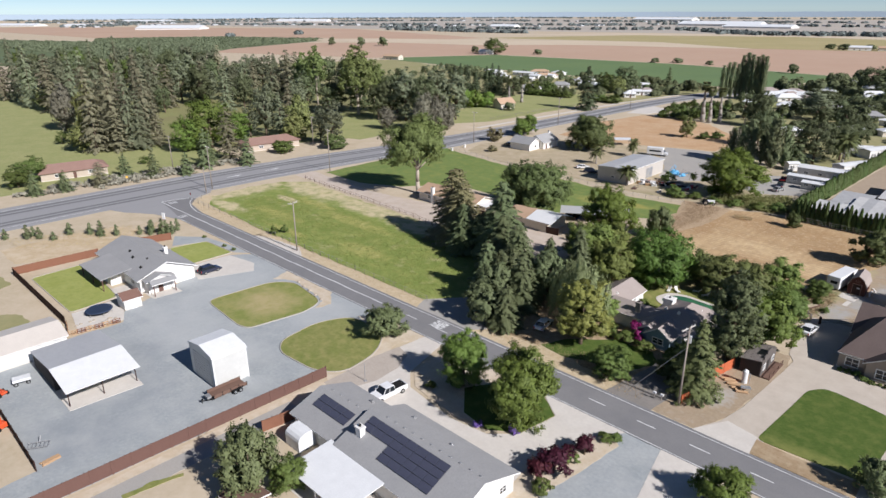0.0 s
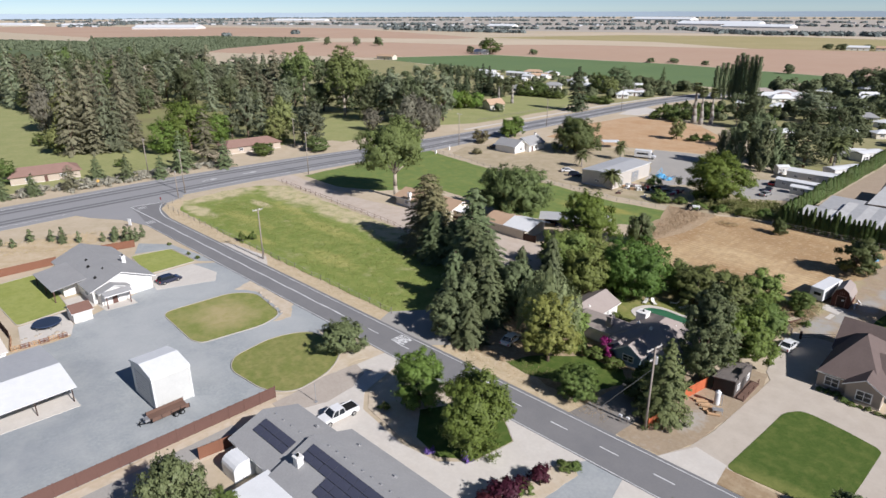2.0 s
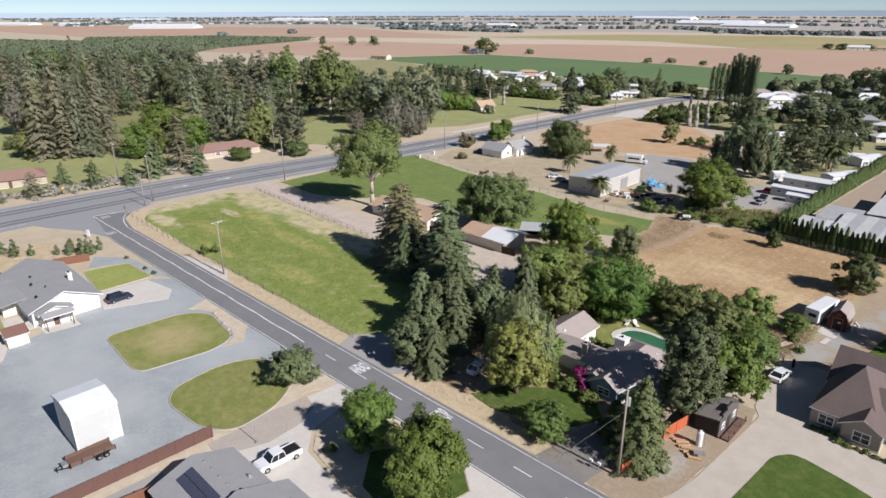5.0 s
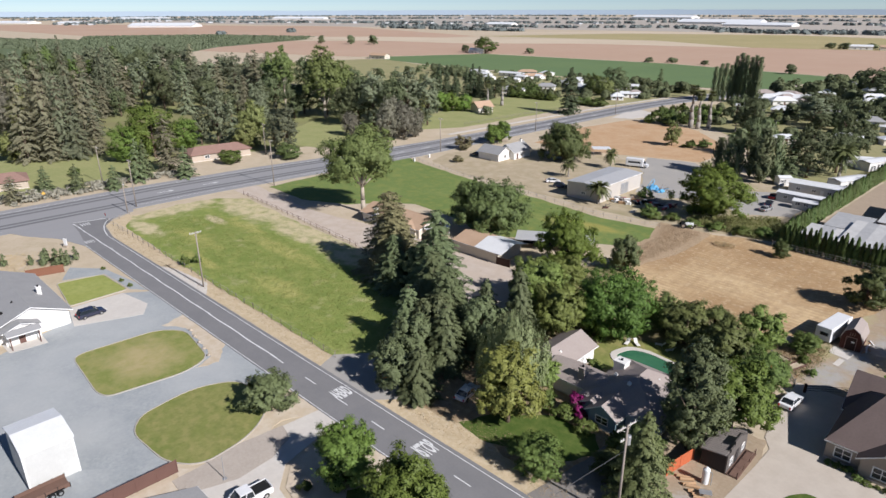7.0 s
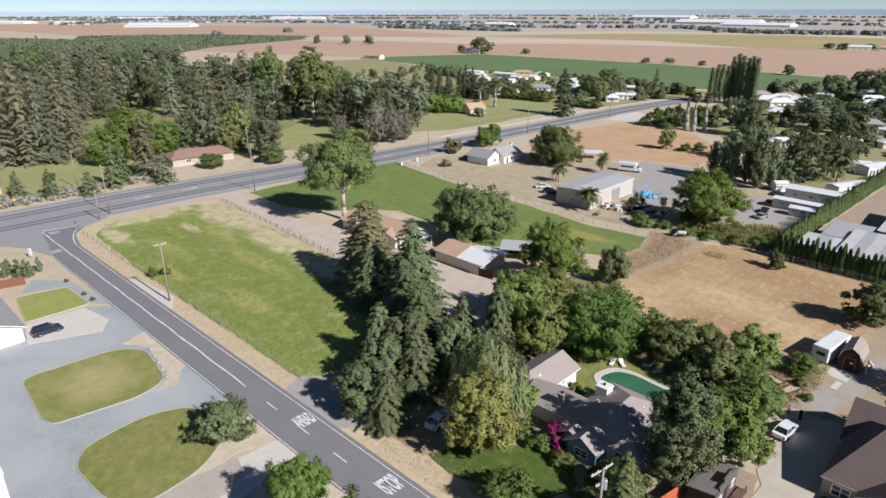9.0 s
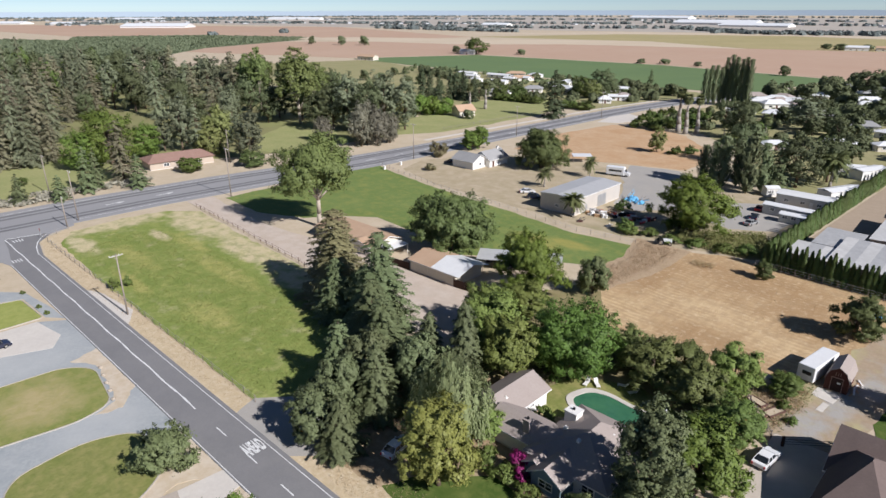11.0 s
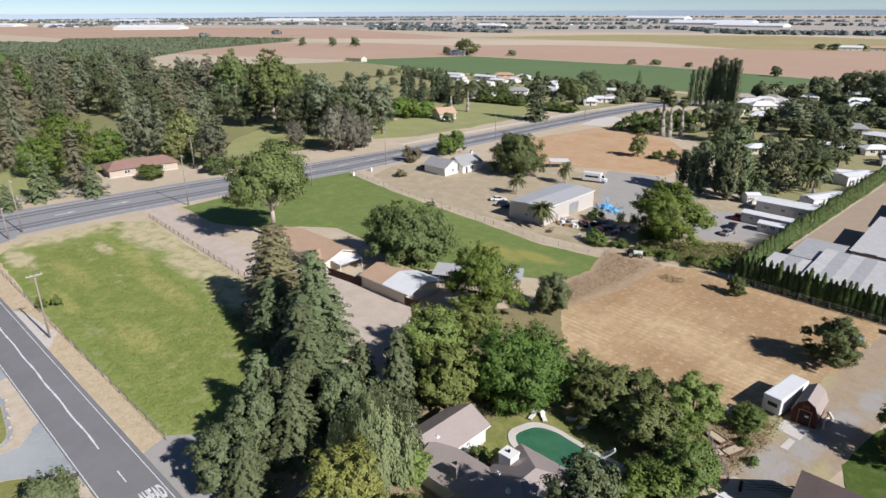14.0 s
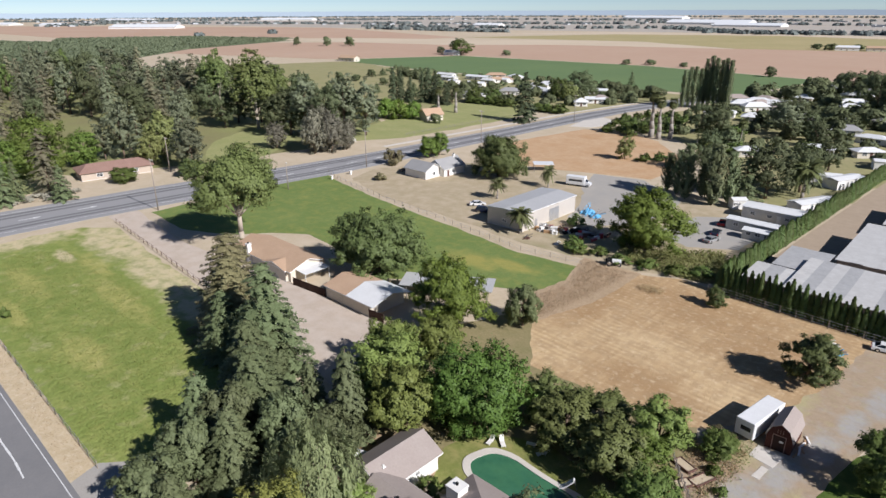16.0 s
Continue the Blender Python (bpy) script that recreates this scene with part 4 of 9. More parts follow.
def wire_fence(name, pts, height, label, step=3.0, material=None, rails=3, rail_r=0.02):
    f = thing(name, pts[0][0], pts[0][1], 0, label, "fence")
    bm = bmesh.new()
    rod(bm, (0, 0, -0.2), (0, 0, height + 0.1), 0.06, 0.05, 6)
    pm = mesh_of("fence_post", bm, material or POLEWOOD)
    line = []
    for i in range(len(pts) - 1):
        a, b = Vector((*pts[i], 0)), Vector((*pts[i + 1], 0))
        n = max(1, round((b - a).length / step))
        for j in range(n + (i == len(pts) - 2)):
            line.append(a.lerp(b, j / n) - Vector((*pts[0], 0)))
    for p in line:
        o = new("post", pm)
        o.parent, o.location = f, p
    for k in range(rails):
        z = height * (k + 1) / rails
        if rail_r >= 0.03:
            for p, q in zip(line, line[1:]):
                bm = bmesh.new()
                rod(bm, p + Vector((0, 0, z)), q + Vector((0, 0, z)), rail_r, rail_r, 4)
                part("rail", bm, material or GREYMETAL, f)
            continue
        bm = bmesh.new()
        rings = []
        for i, p in enumerate(line):
            d = (line[min(i + 1, len(line) - 1)] - line[max(i - 1, 0)]).normalized()
            o = Vector((-d.y, d.x, 0)) * rail_r
            rings.append([bm.verts.new(p + Vector((0, 0, z)) + e) for e in (o, Vector((0, 0, rail_r)), -o, Vector((0, 0, -rail_r)))])
        for a, b in zip(rings, rings[1:]):
            for m in range(4):
                bm.faces.new((a[m], b[m], b[(m + 1) % 4], a[(m + 1) % 4]))
        part("wire", bm, material or GREYMETAL, f)
    return f


# ---- vehicles ----
def wheel(parent, x, y, r, w):
    bm = bmesh.new()
    rod(bm, (x, y - w / 2, r), (x, y + w / 2, r), r, r, 18)
    soften(bm, 0.02)
    ob = part("wheel", bm, RUBBER, parent)
    bm = bmesh.new()
    s = 1 if y > 0 else -1
    rod(bm, (x, y + s * (w / 2 - 0.03), r), (x, y + s * (w / 2 + 0.015), r), r * 0.62, r * 0.55, 14)
    part("rim", bm, CHROME, ob)
    return ob


def car(name, x, y, turn, paint, label, kind="suv", category="car"):
    """A parked vehicle, nose along local +x."""
    c = thing(name, x, y, turn, label, category)
    L, W, H = {"suv": (4.75, 1.9, 1.68), "pickup": (5.8, 2.0, 1.9), "sedan": (4.7, 1.82, 1.45)}[kind]
    r = 0.36 if kind != "pickup" else 0.40
    sill, belt = 0.32, {"suv": 1.0, "pickup": 1.12, "sedan": 0.92}[kind]
    bm = bmesh.new()
    hood = belt - 0.06
    prof = [(-L / 2, sill + 0.1), (-L / 2 + 0.08, belt - 0.05), (-L / 2 + 0.3, belt), (L / 2 - 1.25, belt), (L / 2 - 0.3, hood - 0.10), (L / 2, hood - 0.32), (L / 2, sill + 0.05), (L / 2 - 0.2, sill), (-L / 2 + 0.2, sill)]
    if kind == "pickup":
        prof = [(-L / 2, sill + 0.2), (-L / 2, belt), (L / 2 - 1.4, belt), (L / 2 - 0.25, belt - 0.06), (L / 2, belt - 0.25), (L / 2, sill + 0.1), (L / 2 - 0.2, sill + 0.05), (-L / 2 + 0.2, sill + 0.1)]
    lo = [bm.verts.new((p, -W / 2, z)) for p, z in prof]
    hi = [bm.verts.new((p, W / 2, z)) for p, z in prof]
    bm.faces.new(lo), bm.faces.new(hi[::-1])
    for i in range(len(prof)):
        bm.faces.new((hi[i], hi[(i + 1) % len(prof)], lo[(i + 1) % len(prof)], lo[i]))
    soften(bm, 0.06, 2)
    part("body", bm, paint, c, smooth=False)
    if kind == "pickup":
        g0, g1, rr0, rr1 = -0.65, L / 2 - 1.35, -0.5, L / 2 - 2.0
    elif kind == "suv":
        g0, g1, rr0, rr1 = -L / 2 + 0.15, L / 2 - 1.15, -L / 2 + 0.55, L / 2 - 2.0
    else:
        g0, g1, rr0, rr1 = -L / 2 + 0.55, L / 2 - 1.2, -L / 2 + 1.25, L / 2 - 2.1
    wi, wo = W / 2 - 0.22, W / 2 - 0.06

    def cab(z0, z1, grow, mat, nm, top_only=False):
        b2 = bmesh.new()
        lo_ = [b2.verts.new(p) for p in ((g0 - grow, -wo - grow, z0), (g1 + grow, -wo - grow, z0), (g1 + grow, wo + grow, z0), (g0 - grow, wo + grow, z0))]
        hi_ = [b2.verts.new(p) for p in ((rr0, -wi, z1), (rr1, -wi, z1), (rr1, wi, z1), (rr0, wi, z1))]
        b2.faces.new(lo_[::-1]), b2.faces.new(hi_)
        for i in range(4):
            b2.faces.new((lo_[i], lo_[(i + 1) % 4], hi_[(i + 1) % 4], hi_[i]))
        return part(nm, b2, mat, c)
    cab(belt - 0.02, H - 0.05, 0.0, GLASS, "glazing")
    bm = bmesh.new()
    box(bm, rr0 - 0.04, rr1 + 0.04, -wi - 0.03, wi + 0.03, H - 0.07, H)
    soften(bm, 0.03, 2)
    part("roof", bm, paint, c)
    for s in (-1, 1):
        for a, b in ((g0, rr0), (g1, rr1), ((g0 + g1) / 2, (rr0 + rr1) / 2)):
            bm = bmesh.new()
            rod(bm, (a, s * (wo + 0.01), belt - 0.02), (b, s * (wi + 0.01), H - 0.04), 0.045, 0.045, 5)
            part("pillar", bm, paint, c)
        bm = bmesh.new()
        box(bm, L / 2 - 0.16, L / 2 + 0.015, s * (W / 2 - 0.28) - 0.2, s * (W / 2 - 0.28) + 0.2, hood - 0.36, hood - 0.2)
        part("headlight", bm, LAMPCLEAR, c)
        bm = bmesh.new()
        box(bm, -L / 2 - 0.015, -L / 2 + 0.12, s * (W / 2 - 0.16) - 0.1, s * (W / 2 - 0.16) + 0.1, belt - 0.4, belt - 0.08)
        part("tail_light", bm, LAMPRED, c)
        bm = bmesh.new()
        box(bm, g1 - 0.25, g1 - 0.08, s * (W / 2 + 0.1) - 0.1, s * (W / 2 + 0.1) + 0.1, belt, belt + 0.16)
        part("mirror", bm, paint, c)
        for wx in (-L / 2 + 0.95, L / 2 - 0.95):
            wheel(c, wx, s * (W / 2 - 0.10), r, 0.24)
    if kind == "pickup":
        bm = bmesh.new()
        box(bm, -L / 2 + 0.12, g0 - 0.1, -W / 2 + 0.14, W / 2 - 0.14, belt - 0.02, belt + 0.012)
        part("bed_liner", bm, RUBBER, c)
        for s in (-1, 1):
            bm = bmesh.new()
            box(bm, -L / 2 + 0.02, g0 - 0.04, s * (W / 2 - 0.07) - 0.06, s * (W / 2 - 0.07) + 0.06, belt - 0.02, belt + 0.1)
            part("bed_rail", bm, paint, c)
        bm = bmesh.new()
        box(bm, -L / 2, -L / 2 + 0.08, -W / 2 + 0.05, W / 2 - 0.05, belt - 0.02, belt + 0.1)
        part("tailgate", bm, paint, c)
    return c


def scrap_pile(x, y, turn, m, label, q, size=1.0):
    """A low lumpy heap with boards sticking out of it."""
    h = thing("scrap_pile", x, y, turn, label, "scrap pile", "scrap piles")
    for k in range(6):
        bm = bmesh.new()
        a, b = Vector((q.uniform(-1.6, 0), q.uniform(-1, 1), 0.1)) * size, Vector((q.uniform(0, 1.6), q.uniform(-1, 1), q.uniform(0.4, 1.5))) * size
        rod(bm, a, b, 0.12, 0.09, 4)
        part("board", bm, m if k % 2 else GREYWOOD, h)
    bm = bmesh.new()
    bmesh.ops.create_icosphere(bm, subdivisions=3, radius=0.9 * size)
    for v in bm.verts:
        v.co *= 1 + 0.45 * noise.noise(v.co * 2 / size + Vector((x, 0, 0))) + 0.12 * noise.noise(v.co * 6 / size + Vector((y, 0, 0)))
        v.co.z = abs(v.co.z) * 0.7
    part("cover", bm, m, h)


def utility_pole(x, y, h, arms, label, turn=0.0, transformer=False):
    p = thing("utility_pole", x, y, turn, label, "utility pole", "utility poles")
    bm = bmesh.new()
    rod(bm, (0, 0, -0.3), (0, 0, h), 0.17, 0.11, 10)
    part("pole", bm, POLEWOOD, p, smooth=True)
    for z, w in arms:
        bm = bmesh.new()
        box(bm, -w / 2, w / 2, 0.1, 0.22, z, z + 0.14)
        for s in (-1, 1):
            rod(bm, (s * w * 0.3, 0.16, z), (0, 0.1, z - 0.6), 0.02, 0.02, 5)
        arm = part("crossarm", bm, ARMWOOD, p)
        for k in (-0.46, -0.2, 0.2, 0.46):
            bm = bmesh.new()
            rod(bm, (k * w, 0.16, z + 0.14), (k * w, 0.16, z + 0.36), 0.05, 0.035, 8)
            part("insulator", bm, WHITE, arm)
    if transformer:
        bm = bmesh.new()
        rod(bm, (0.38, 0, h - 2.6), (0.38, 0, h - 1.5), 0.26, 0.26, 14)
        soften(bm, 0.03)
        part("transformer", bm, GREYMETAL, p)
    return p

# ---- ground and roads ----
bm = bmesh.new()
rings = [0, 120, 260, 420, 700, 1200, 2000, 3200, 4300, 4960]
prev = None
for R in rings:
    if R == 0:
        cur = [bm.verts.new((0, 0, 0))]
    else:
        cur = [bm.verts.new((R * math.cos(k * math.tau / 72), R * math.sin(k * math.tau / 72), 0)) for k in range(72)]
    if prev:
        for k in range(72):
            if len(prev) == 1:
                bm.faces.new((prev[0], cur[k], cur[(k + 1) % 72]))
            else:
                bm.faces.new((prev[k], cur[k], cur[(k + 1) % 72], prev[(k + 1) % 72]))
    prev = cur
tagged(new("ground", mesh_of("ground", bm, SOIL)), "dry tan soil and sparse grass stretching to the horizon", "ground", "", "structure")

# highway, slightly bent, with its wide shoulders
west = [(-212, -120), (-211, 40), (-210, 95), (-206, 135), (-199, 172), (-194, 215), (-190, 270), (-187, 350), (-180, 410), (-168, 460), (-140, 520), (-100, 570)]
east = [(-78, 560), (-122, 505), (-150, 450), (-163, 410), (-170, 375), (-173, 316), (-175, 243), (-176, 190), (-181, 150), (-185, 112), (-187, 60), (-188, -120)]
patch("road_highway", west + east, 0.05, HIGHWAY, "wide grey asphalt highway with worn white markings", "road")


def lane_strip(name, xs, w, z, material, label, t0=0.0, t1=1.0):
    """A strip along the highway, at a share of the way across it."""
    e = east[::-1]
    mid = [(Vector(a).lerp(Vector(b), xs)) for a, b in zip(west, e)]
    n = len(mid)
    i0, i1 = int(t0 * (n - 1)), int(t1 * (n - 1))
    pts = mid[i0:i1 + 1]
    bm = bmesh.new()
    rows = []
    for i, p in enumerate(pts):
        d = (pts[min(i + 1, len(pts) - 1)] - pts[max(i - 1, 0)]).normalized()
        s = Vector((d.y, -d.x)) * w / 2
        rows.append((bm.verts.new((p.x - s.x, p.y - s.y, z)), bm.verts.new((p.x + s.x, p.y + s.y, z))))
    for a, b in zip(rows, rows[1:]):
        bm.faces.new((a[0], a[1], b[1], b[0]))
    return tagged(new(name, mesh_of(name, bm, material)), label, "road marking", "", "structure")


for k, s in enumerate((0.21, 0.33, 0.66, 0.77)):
    lane_strip("road_track", s, 1.5, 0.055, TRACK, "tyre-darkened wheel track on the highway")
lane_strip("road_line", 0.13, 0.15, 0.06, PAINT_LINE, "thin white edge line of the highway")
lane_strip("road_line", 0.87, 0.15, 0.06, PAINT_LINE, "thin white edge line of the highway")
for y in range(160, 320, 13):
    mid = None
    for (a, b), (c, d) in zip(zip(west, west[1:]), zip(east[::-1], east[::-1][1:])):
        if a[1] <= y < b[1]:
            f = (y - a[1]) / (b[1] - a[1])
            mid = 0.5 * (a[0] + (b[0] - a[0]) * f + c[0] + (d[0] - c[0]) * f)
    if mid:
        bm = bmesh.new()
        prism(bm, [(mid - 0.15, y), (mid + 0.15, y), (mid + 0.15 + 0.05, y + 4.5), (mid - 0.15 + 0.05, y + 4.5)], 0.03, 0.062)
        tagged(new("road_dash", mesh_of("road_dash", bm, PAINT_LINE)), "short white painted bar on the highway", "road marking", "", "structure")

for a, b in (((-197.5, 228), (-192.5, 312)), ((-192.5, 312), (-190.5, 352)), ((-190.5, 352), (-182, 412))):
    patch("footway", [(a[0] - 2.2, a[1]), (a[0], a[1]), (b[0], b[1]), (b[0] - 2.2, b[1])], 0.056, CONCRETE, "pale footway beside the highway", "footway")
patch("turnout", ragged([(-169.5, 318), (-160, 322), (-156.5, 334), (-161, 346), (-171, 352), (-173, 336)], 1.5, 0.4, 76), 0.058, CONCRETE, "pale paved turnout beside the highway", "ground")

# turn arrows in the highway's middle lane
for x, y in ((-197.3, 98.4), (-196.5, 112.6)):
    bm = bmesh.new()
    prism(bm, [(x - 0.16, y), (x + 0.16, y), (x + 0.3, y + 3.4), (x + 0.8, y + 3.4), (x + 0.15, y + 5.4), (x - 0.5, y + 3.4), (x, y + 3.4)], 0.03, 0.064)
    tagged(new("road_arrow", mesh_of("road_arrow", bm, PAINT_LINE)), "white turn arrow painted in the middle lane", "road marking", "", "structure")

# side road
patch("road_junction", [(-191, 55.5), (-182, 59), (-174, 64.2), (-164, 66.98), (-161, 66.98), (-166, 67.6), (-176, 69.4), (-184.8, 70.4), (-182.9, 78.6), (-181, 79.5), (-184, 86), (-191, 88)], 0.066, HIGHWAY, "pale worn asphalt of the junction mouth", "road")
patch("road_side", [(-184.8, 70.4), (-176, 69.4), (-166, 67.6), (-161, 66.98), (110, 66.98), (110, 74.0), (-166, 74.0), (-176, 75.8), (-181, 79.5), (-182.9, 78.6)], 0.07, ASPHALT, "grey asphalt side road running up to a highway junction", "road")
for y, nm in ((67.2, "white edge line"), (73.35, "white edge line")):
    bm = bmesh.new()
    x = -164 if y < 70 else -168
    while x < 110:
        prism(bm, [(x, y - 0.055 + 0.02 * math.sin(x)), (x + 6, y - 0.055 + 0.02 * math.sin(x + 6)), (x + 6, y + 0.055 + 0.02 * math.sin(x + 6)), (x, y + 0.055 + 0.02 * math.sin(x))], 0.05, 0.083)
        x += 6
    tagged(new("road_line", mesh_of("road_line", bm, PAINT_LINE)), "thin white edge line of the side road", "road marking", "", "structure")
bm = bmesh.new()
x = -184
while x < -84:
    w = 0.09 + 0.05 * (0.5 + 0.5 * math.sin(x * 1.7))
    o = 0.07 * math.sin(x * 0.55)
    o2 = 0.07 * math.sin((x + 2) * 0.55)
    prism(bm, [(x, 70.5 + o - w), (x + 2, 70.5 + o2 - w), (x + 2, 70.5 + o2 + w), (x, 70.5 + o + w)], 0.05, 0.083)
    x += 2
tagged(new("road_line", mesh_of("road_line", bm, PAINT_LINE)), "worn continuous centre line of the side road", "road marking", "", "structure")
for x in (-78, -70.3, -62.3, -54.5, -46.8, -39.2, -31.6, -24.2, -16.6, -9, -1.4, 6.2, 13.8):
    bm = bmesh.new()
    prism(bm, [(x, 70.42), (x + 2.7, 70.42), (x + 2.7, 70.58), (x, 70.58)], 0.05, 0.083)
    tagged(new("road_dash", mesh_of("road_dash", bm, PAINT_LINE)), "worn short centre dash of the side road", "road marking", "", "structure")

bm = bmesh.new()
prism(bm, [(-184.5, 70.7), (-184.2, 70.7), (-182.5, 78.2), (-182.8, 78.2)], 0.05, 0.083)
tagged(new("road_line", mesh_of("road_line", bm, PAINT_LINE)), "white stop line across the lane at the junction", "road marking", "", "structure")
bm = bmesh.new()
curve = [(-181.6, 79.0), (-179.6, 77.3), (-176.6, 75.7), (-173.0, 74.5), (-168.0, 73.5)]
for (x0, y0), (x1, y1) in zip(curve, curve[1:]):
    prism(bm, [(x0, y0 - 0.22), (x1, y1 - 0.2), (x1, y1 + 0.02), (x0, y0 + 0.02)], 0.05, 0.083)
tagged(new("road_line", mesh_of("road_line", bm, PAINT_LINE)), "white edge line curving round the junction corner", "road marking", "", "structure")


def faded_word(x, y, bars, w):
    """Letters worn past reading: a row of bars across the lane."""
    bm = bmesh.new()
    for k in range(bars):
        yy = y + (k - (bars - 1) / 2) * w
        prism(bm, [(x - 1.1, yy - w * 0.17), (x + 1.1, yy - w * 0.17), (x + 1.1, yy + w * 0.17), (x - 1.1, yy + w * 0.17)], 0.05, 0.083)
    tagged(new("road_word", mesh_of("road_word", bm, PAINT_LINE)), "worn white lettering past reading on the asphalt", "road marking", "", "structure")


faded_word(-181.2, 72.6, 4, 0.62)
faded_word(-166.3, 68.75, 4, 0.55)


def road_word(text, x, y, size, stretch):
    """A word painted on the road, read by a driver who comes along -x."""
    cu = bpy.data.curves.new("road_word", 'FONT')
    cu.body, cu.size, cu.align_x, cu.align_y = text, size, 'CENTER', 'CENTER'
    cu.offset = 0.035
    tmp = bpy.data.objects.new("tmp", cu)
    me = bpy.data.meshes.new_from_object(tmp)
    bpy.data.objects.remove(tmp)
    me.transform(Matrix.Diagonal((1.0, stretch, 1, 1)))
    me.materials.clear()
    me.materials.append(PAINT_LINE)
    ob = new("road_word", me)
    ob.matrix_basis = pose(x, y, 0.088, 0, 0, 90)
    return tagged(ob, "white worn word %s painted on the asphalt lane" % text, "road marking", "", "structure")


road_word("AHEAD", -70.6, 71.75, 0.80, 4.6)
road_word("STOP", -52.7, 71.75, 0.95, 4.2)

# ground covers round the side road
patch("verge_north", ragged([(-178, 76.5), (-164, 74.0), (110, 74.0), (110, 78), (-20, 79), (-34, 79.5), (-45, 82.5), (-60, 79.5), (-79, 78.2), (-140, 78.4), (-170, 80), (-179, 86), (-182, 84)], 0.8, 0.6, 2), 0.02, VERGE, "strip of dry tan grass along the road")
patch("pasture", ragged([(-179, 84), (-172, 79.2), (-140, 77.6), (-80.5, 77.4), (-74, 84), (-76, 96), (-83, 106), (-120, 111.2), (-150, 112.6), (-172, 114.5), (-179, 108), (-181, 97)], 2.5, 0.8, 3), 0.035, PASTURE, "fenced pasture of tall green grass")
patch("drive_gravel", ragged([(-184, 116), (-184, 124), (-176, 123), (-150, 121), (-138, 122), (-124, 124.6), (-108, 125), (-82, 126), (-74, 121), (-73, 108), (-84, 106.8), (-95, 108.5), (-120, 112.3), (-150, 114.5), (-172, 116)], 2.5, 0.6, 6), 0.04, TANGRAVEL, "pale tan-grey gravel drive and yard")
patch("field_green", ragged([(-179, 126), (-160, 125), (-146, 131), (-140, 139), (-132, 145), (-112, 143), (-101, 137), (-88, 147.5), (-78, 152), (-70.5, 156), (-68, 166), (-71, 172.5), (-87, 170.5), (-118, 174.5), (-144, 177.2), (-168, 181.5), (-179, 185), (-180, 160)], 3, 0.6, 7), 0.03, FIELD2, "even green mown field beside the highway")
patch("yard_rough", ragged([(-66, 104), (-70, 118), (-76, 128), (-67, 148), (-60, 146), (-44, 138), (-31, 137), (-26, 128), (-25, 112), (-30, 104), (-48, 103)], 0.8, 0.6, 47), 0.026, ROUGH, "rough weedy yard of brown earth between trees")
patch("bank_ground", ragged([(-72, 152), (-64, 144), (-60, 160), (-60, 178), (-74, 178), (-70, 164)], 0.8, 0.6, 46), 0.036, surface("dry weedy bank", (0.46, 0.345, 0.225), (0.35, 0.25, 0.155), 1.6, (0.53, 0.41, 0.28), 0.3, 0.5, 0.95, bump=1.0, bump_size=0.3), "uneven bank of dry weeds between fields")
patch("field_green", ragged([(-62, 312), (-36, 306), (-24, 330), (-34, 400), (-58, 398), (-66, 350)], 4, 1.0, 81), 0.02, DRYGREEN, "rough yellow-green field beside mobile homes")
patch("field_green", ragged([(-140, 404), (-136, 428), (-116, 424), (-98, 402), (-104, 386), (-124, 398)], 4, 1.0, 82), 0.02, PARKLAWN, "open green lot behind poplars")
patch("yard_asphalt", ragged([(-70, 204), (-60, 200), (-50.5, 206), (-49.5, 226), (-58, 232), (-68, 224)], 2, 0.6, 83), 0.034, GREYGRAVEL, "grey gravel lot before mobile homes")
patch("field_stubble", ragged([(-63, 143), (-68, 158), (-67, 174), (-53, 181), (-26, 179.5), (-18, 178), (-20, 160), (-23, 146), (-28, 137), (-33, 132), (-44, 133), (-55, 133)], 0.8, 0.6, 8), 0.03, STUBBLE, "mown golden-brown dry field with swath lines")
patch("soil_orange", ragged([(-160, 240), (-166, 275), (-160, 316), (-140, 322), (-122, 312), (-103, 290), (-94, 262), (-95, 252), (-112, 247), (-136, 240)], 4, 1.2, 9), 0.02, ORANGE_SOIL, "bare orange-brown plot of soil")
patch("yard_dirt", ragged([(-168, 187), (-146, 180), (-108, 178), (-92, 176), (-62, 178), (-52, 184), (-48, 200), (-46, 240), (-60, 250), (-76, 236), (-90, 212), (-98, 236), (-136, 238), (-162, 226), (-172, 200)], 3, 1.0, 10), 0.025, DUSTYARD, "pale dusty yard of bare soil")
patch("yard_asphalt", ragged([(-108, 232), (-97, 214), (-93, 200), (-84, 198), (-77, 206), (-74, 220), (-77, 234), (-96, 250), (-112, 246)], 2.5, 1.1, 11), 0.035, GREYGRAVEL, "grey paved yard behind the metal building")
patch("yard_gravel", ragged([(-73.4, -40), (-71.6, 47.4), (-76, 49), (-80, 56), (-80, 63), (-78.6, 66.98), (-127, 66.98), (-130, 63), (-130, 53.5), (-124, 50), (-117.5, 35), (-113, 33), (-113, 10), (-100, 10.2), (-79.6, 10.2), (-78, -10), (-78, -40)], 2.5, 0.15, 12), 0.03, GRAVEL, "wide yard of blue-grey gravel")
patch("yard_gravel", ragged([(-152, 60), (-146, 65.0), (-134, 66.8), (-128, 66.98), (-131, 64.6), (-142.8, 64.0), (-145.5, 56.5)], 2, 0.1, 12), 0.032, GRAVEL, "blue-grey gravel round a small lawn")
patch("verge_south", ragged([(-112, 66.98), (-110.6, 62.4), (-106.6, 65.2), (-94.4, 63.6), (-92.6, 60), (-91.8, 63.6), (-96.5, 66.98)], 0.5, 0.45, 13), 0.05, SAND, "pale sandy strip between lawn and road")
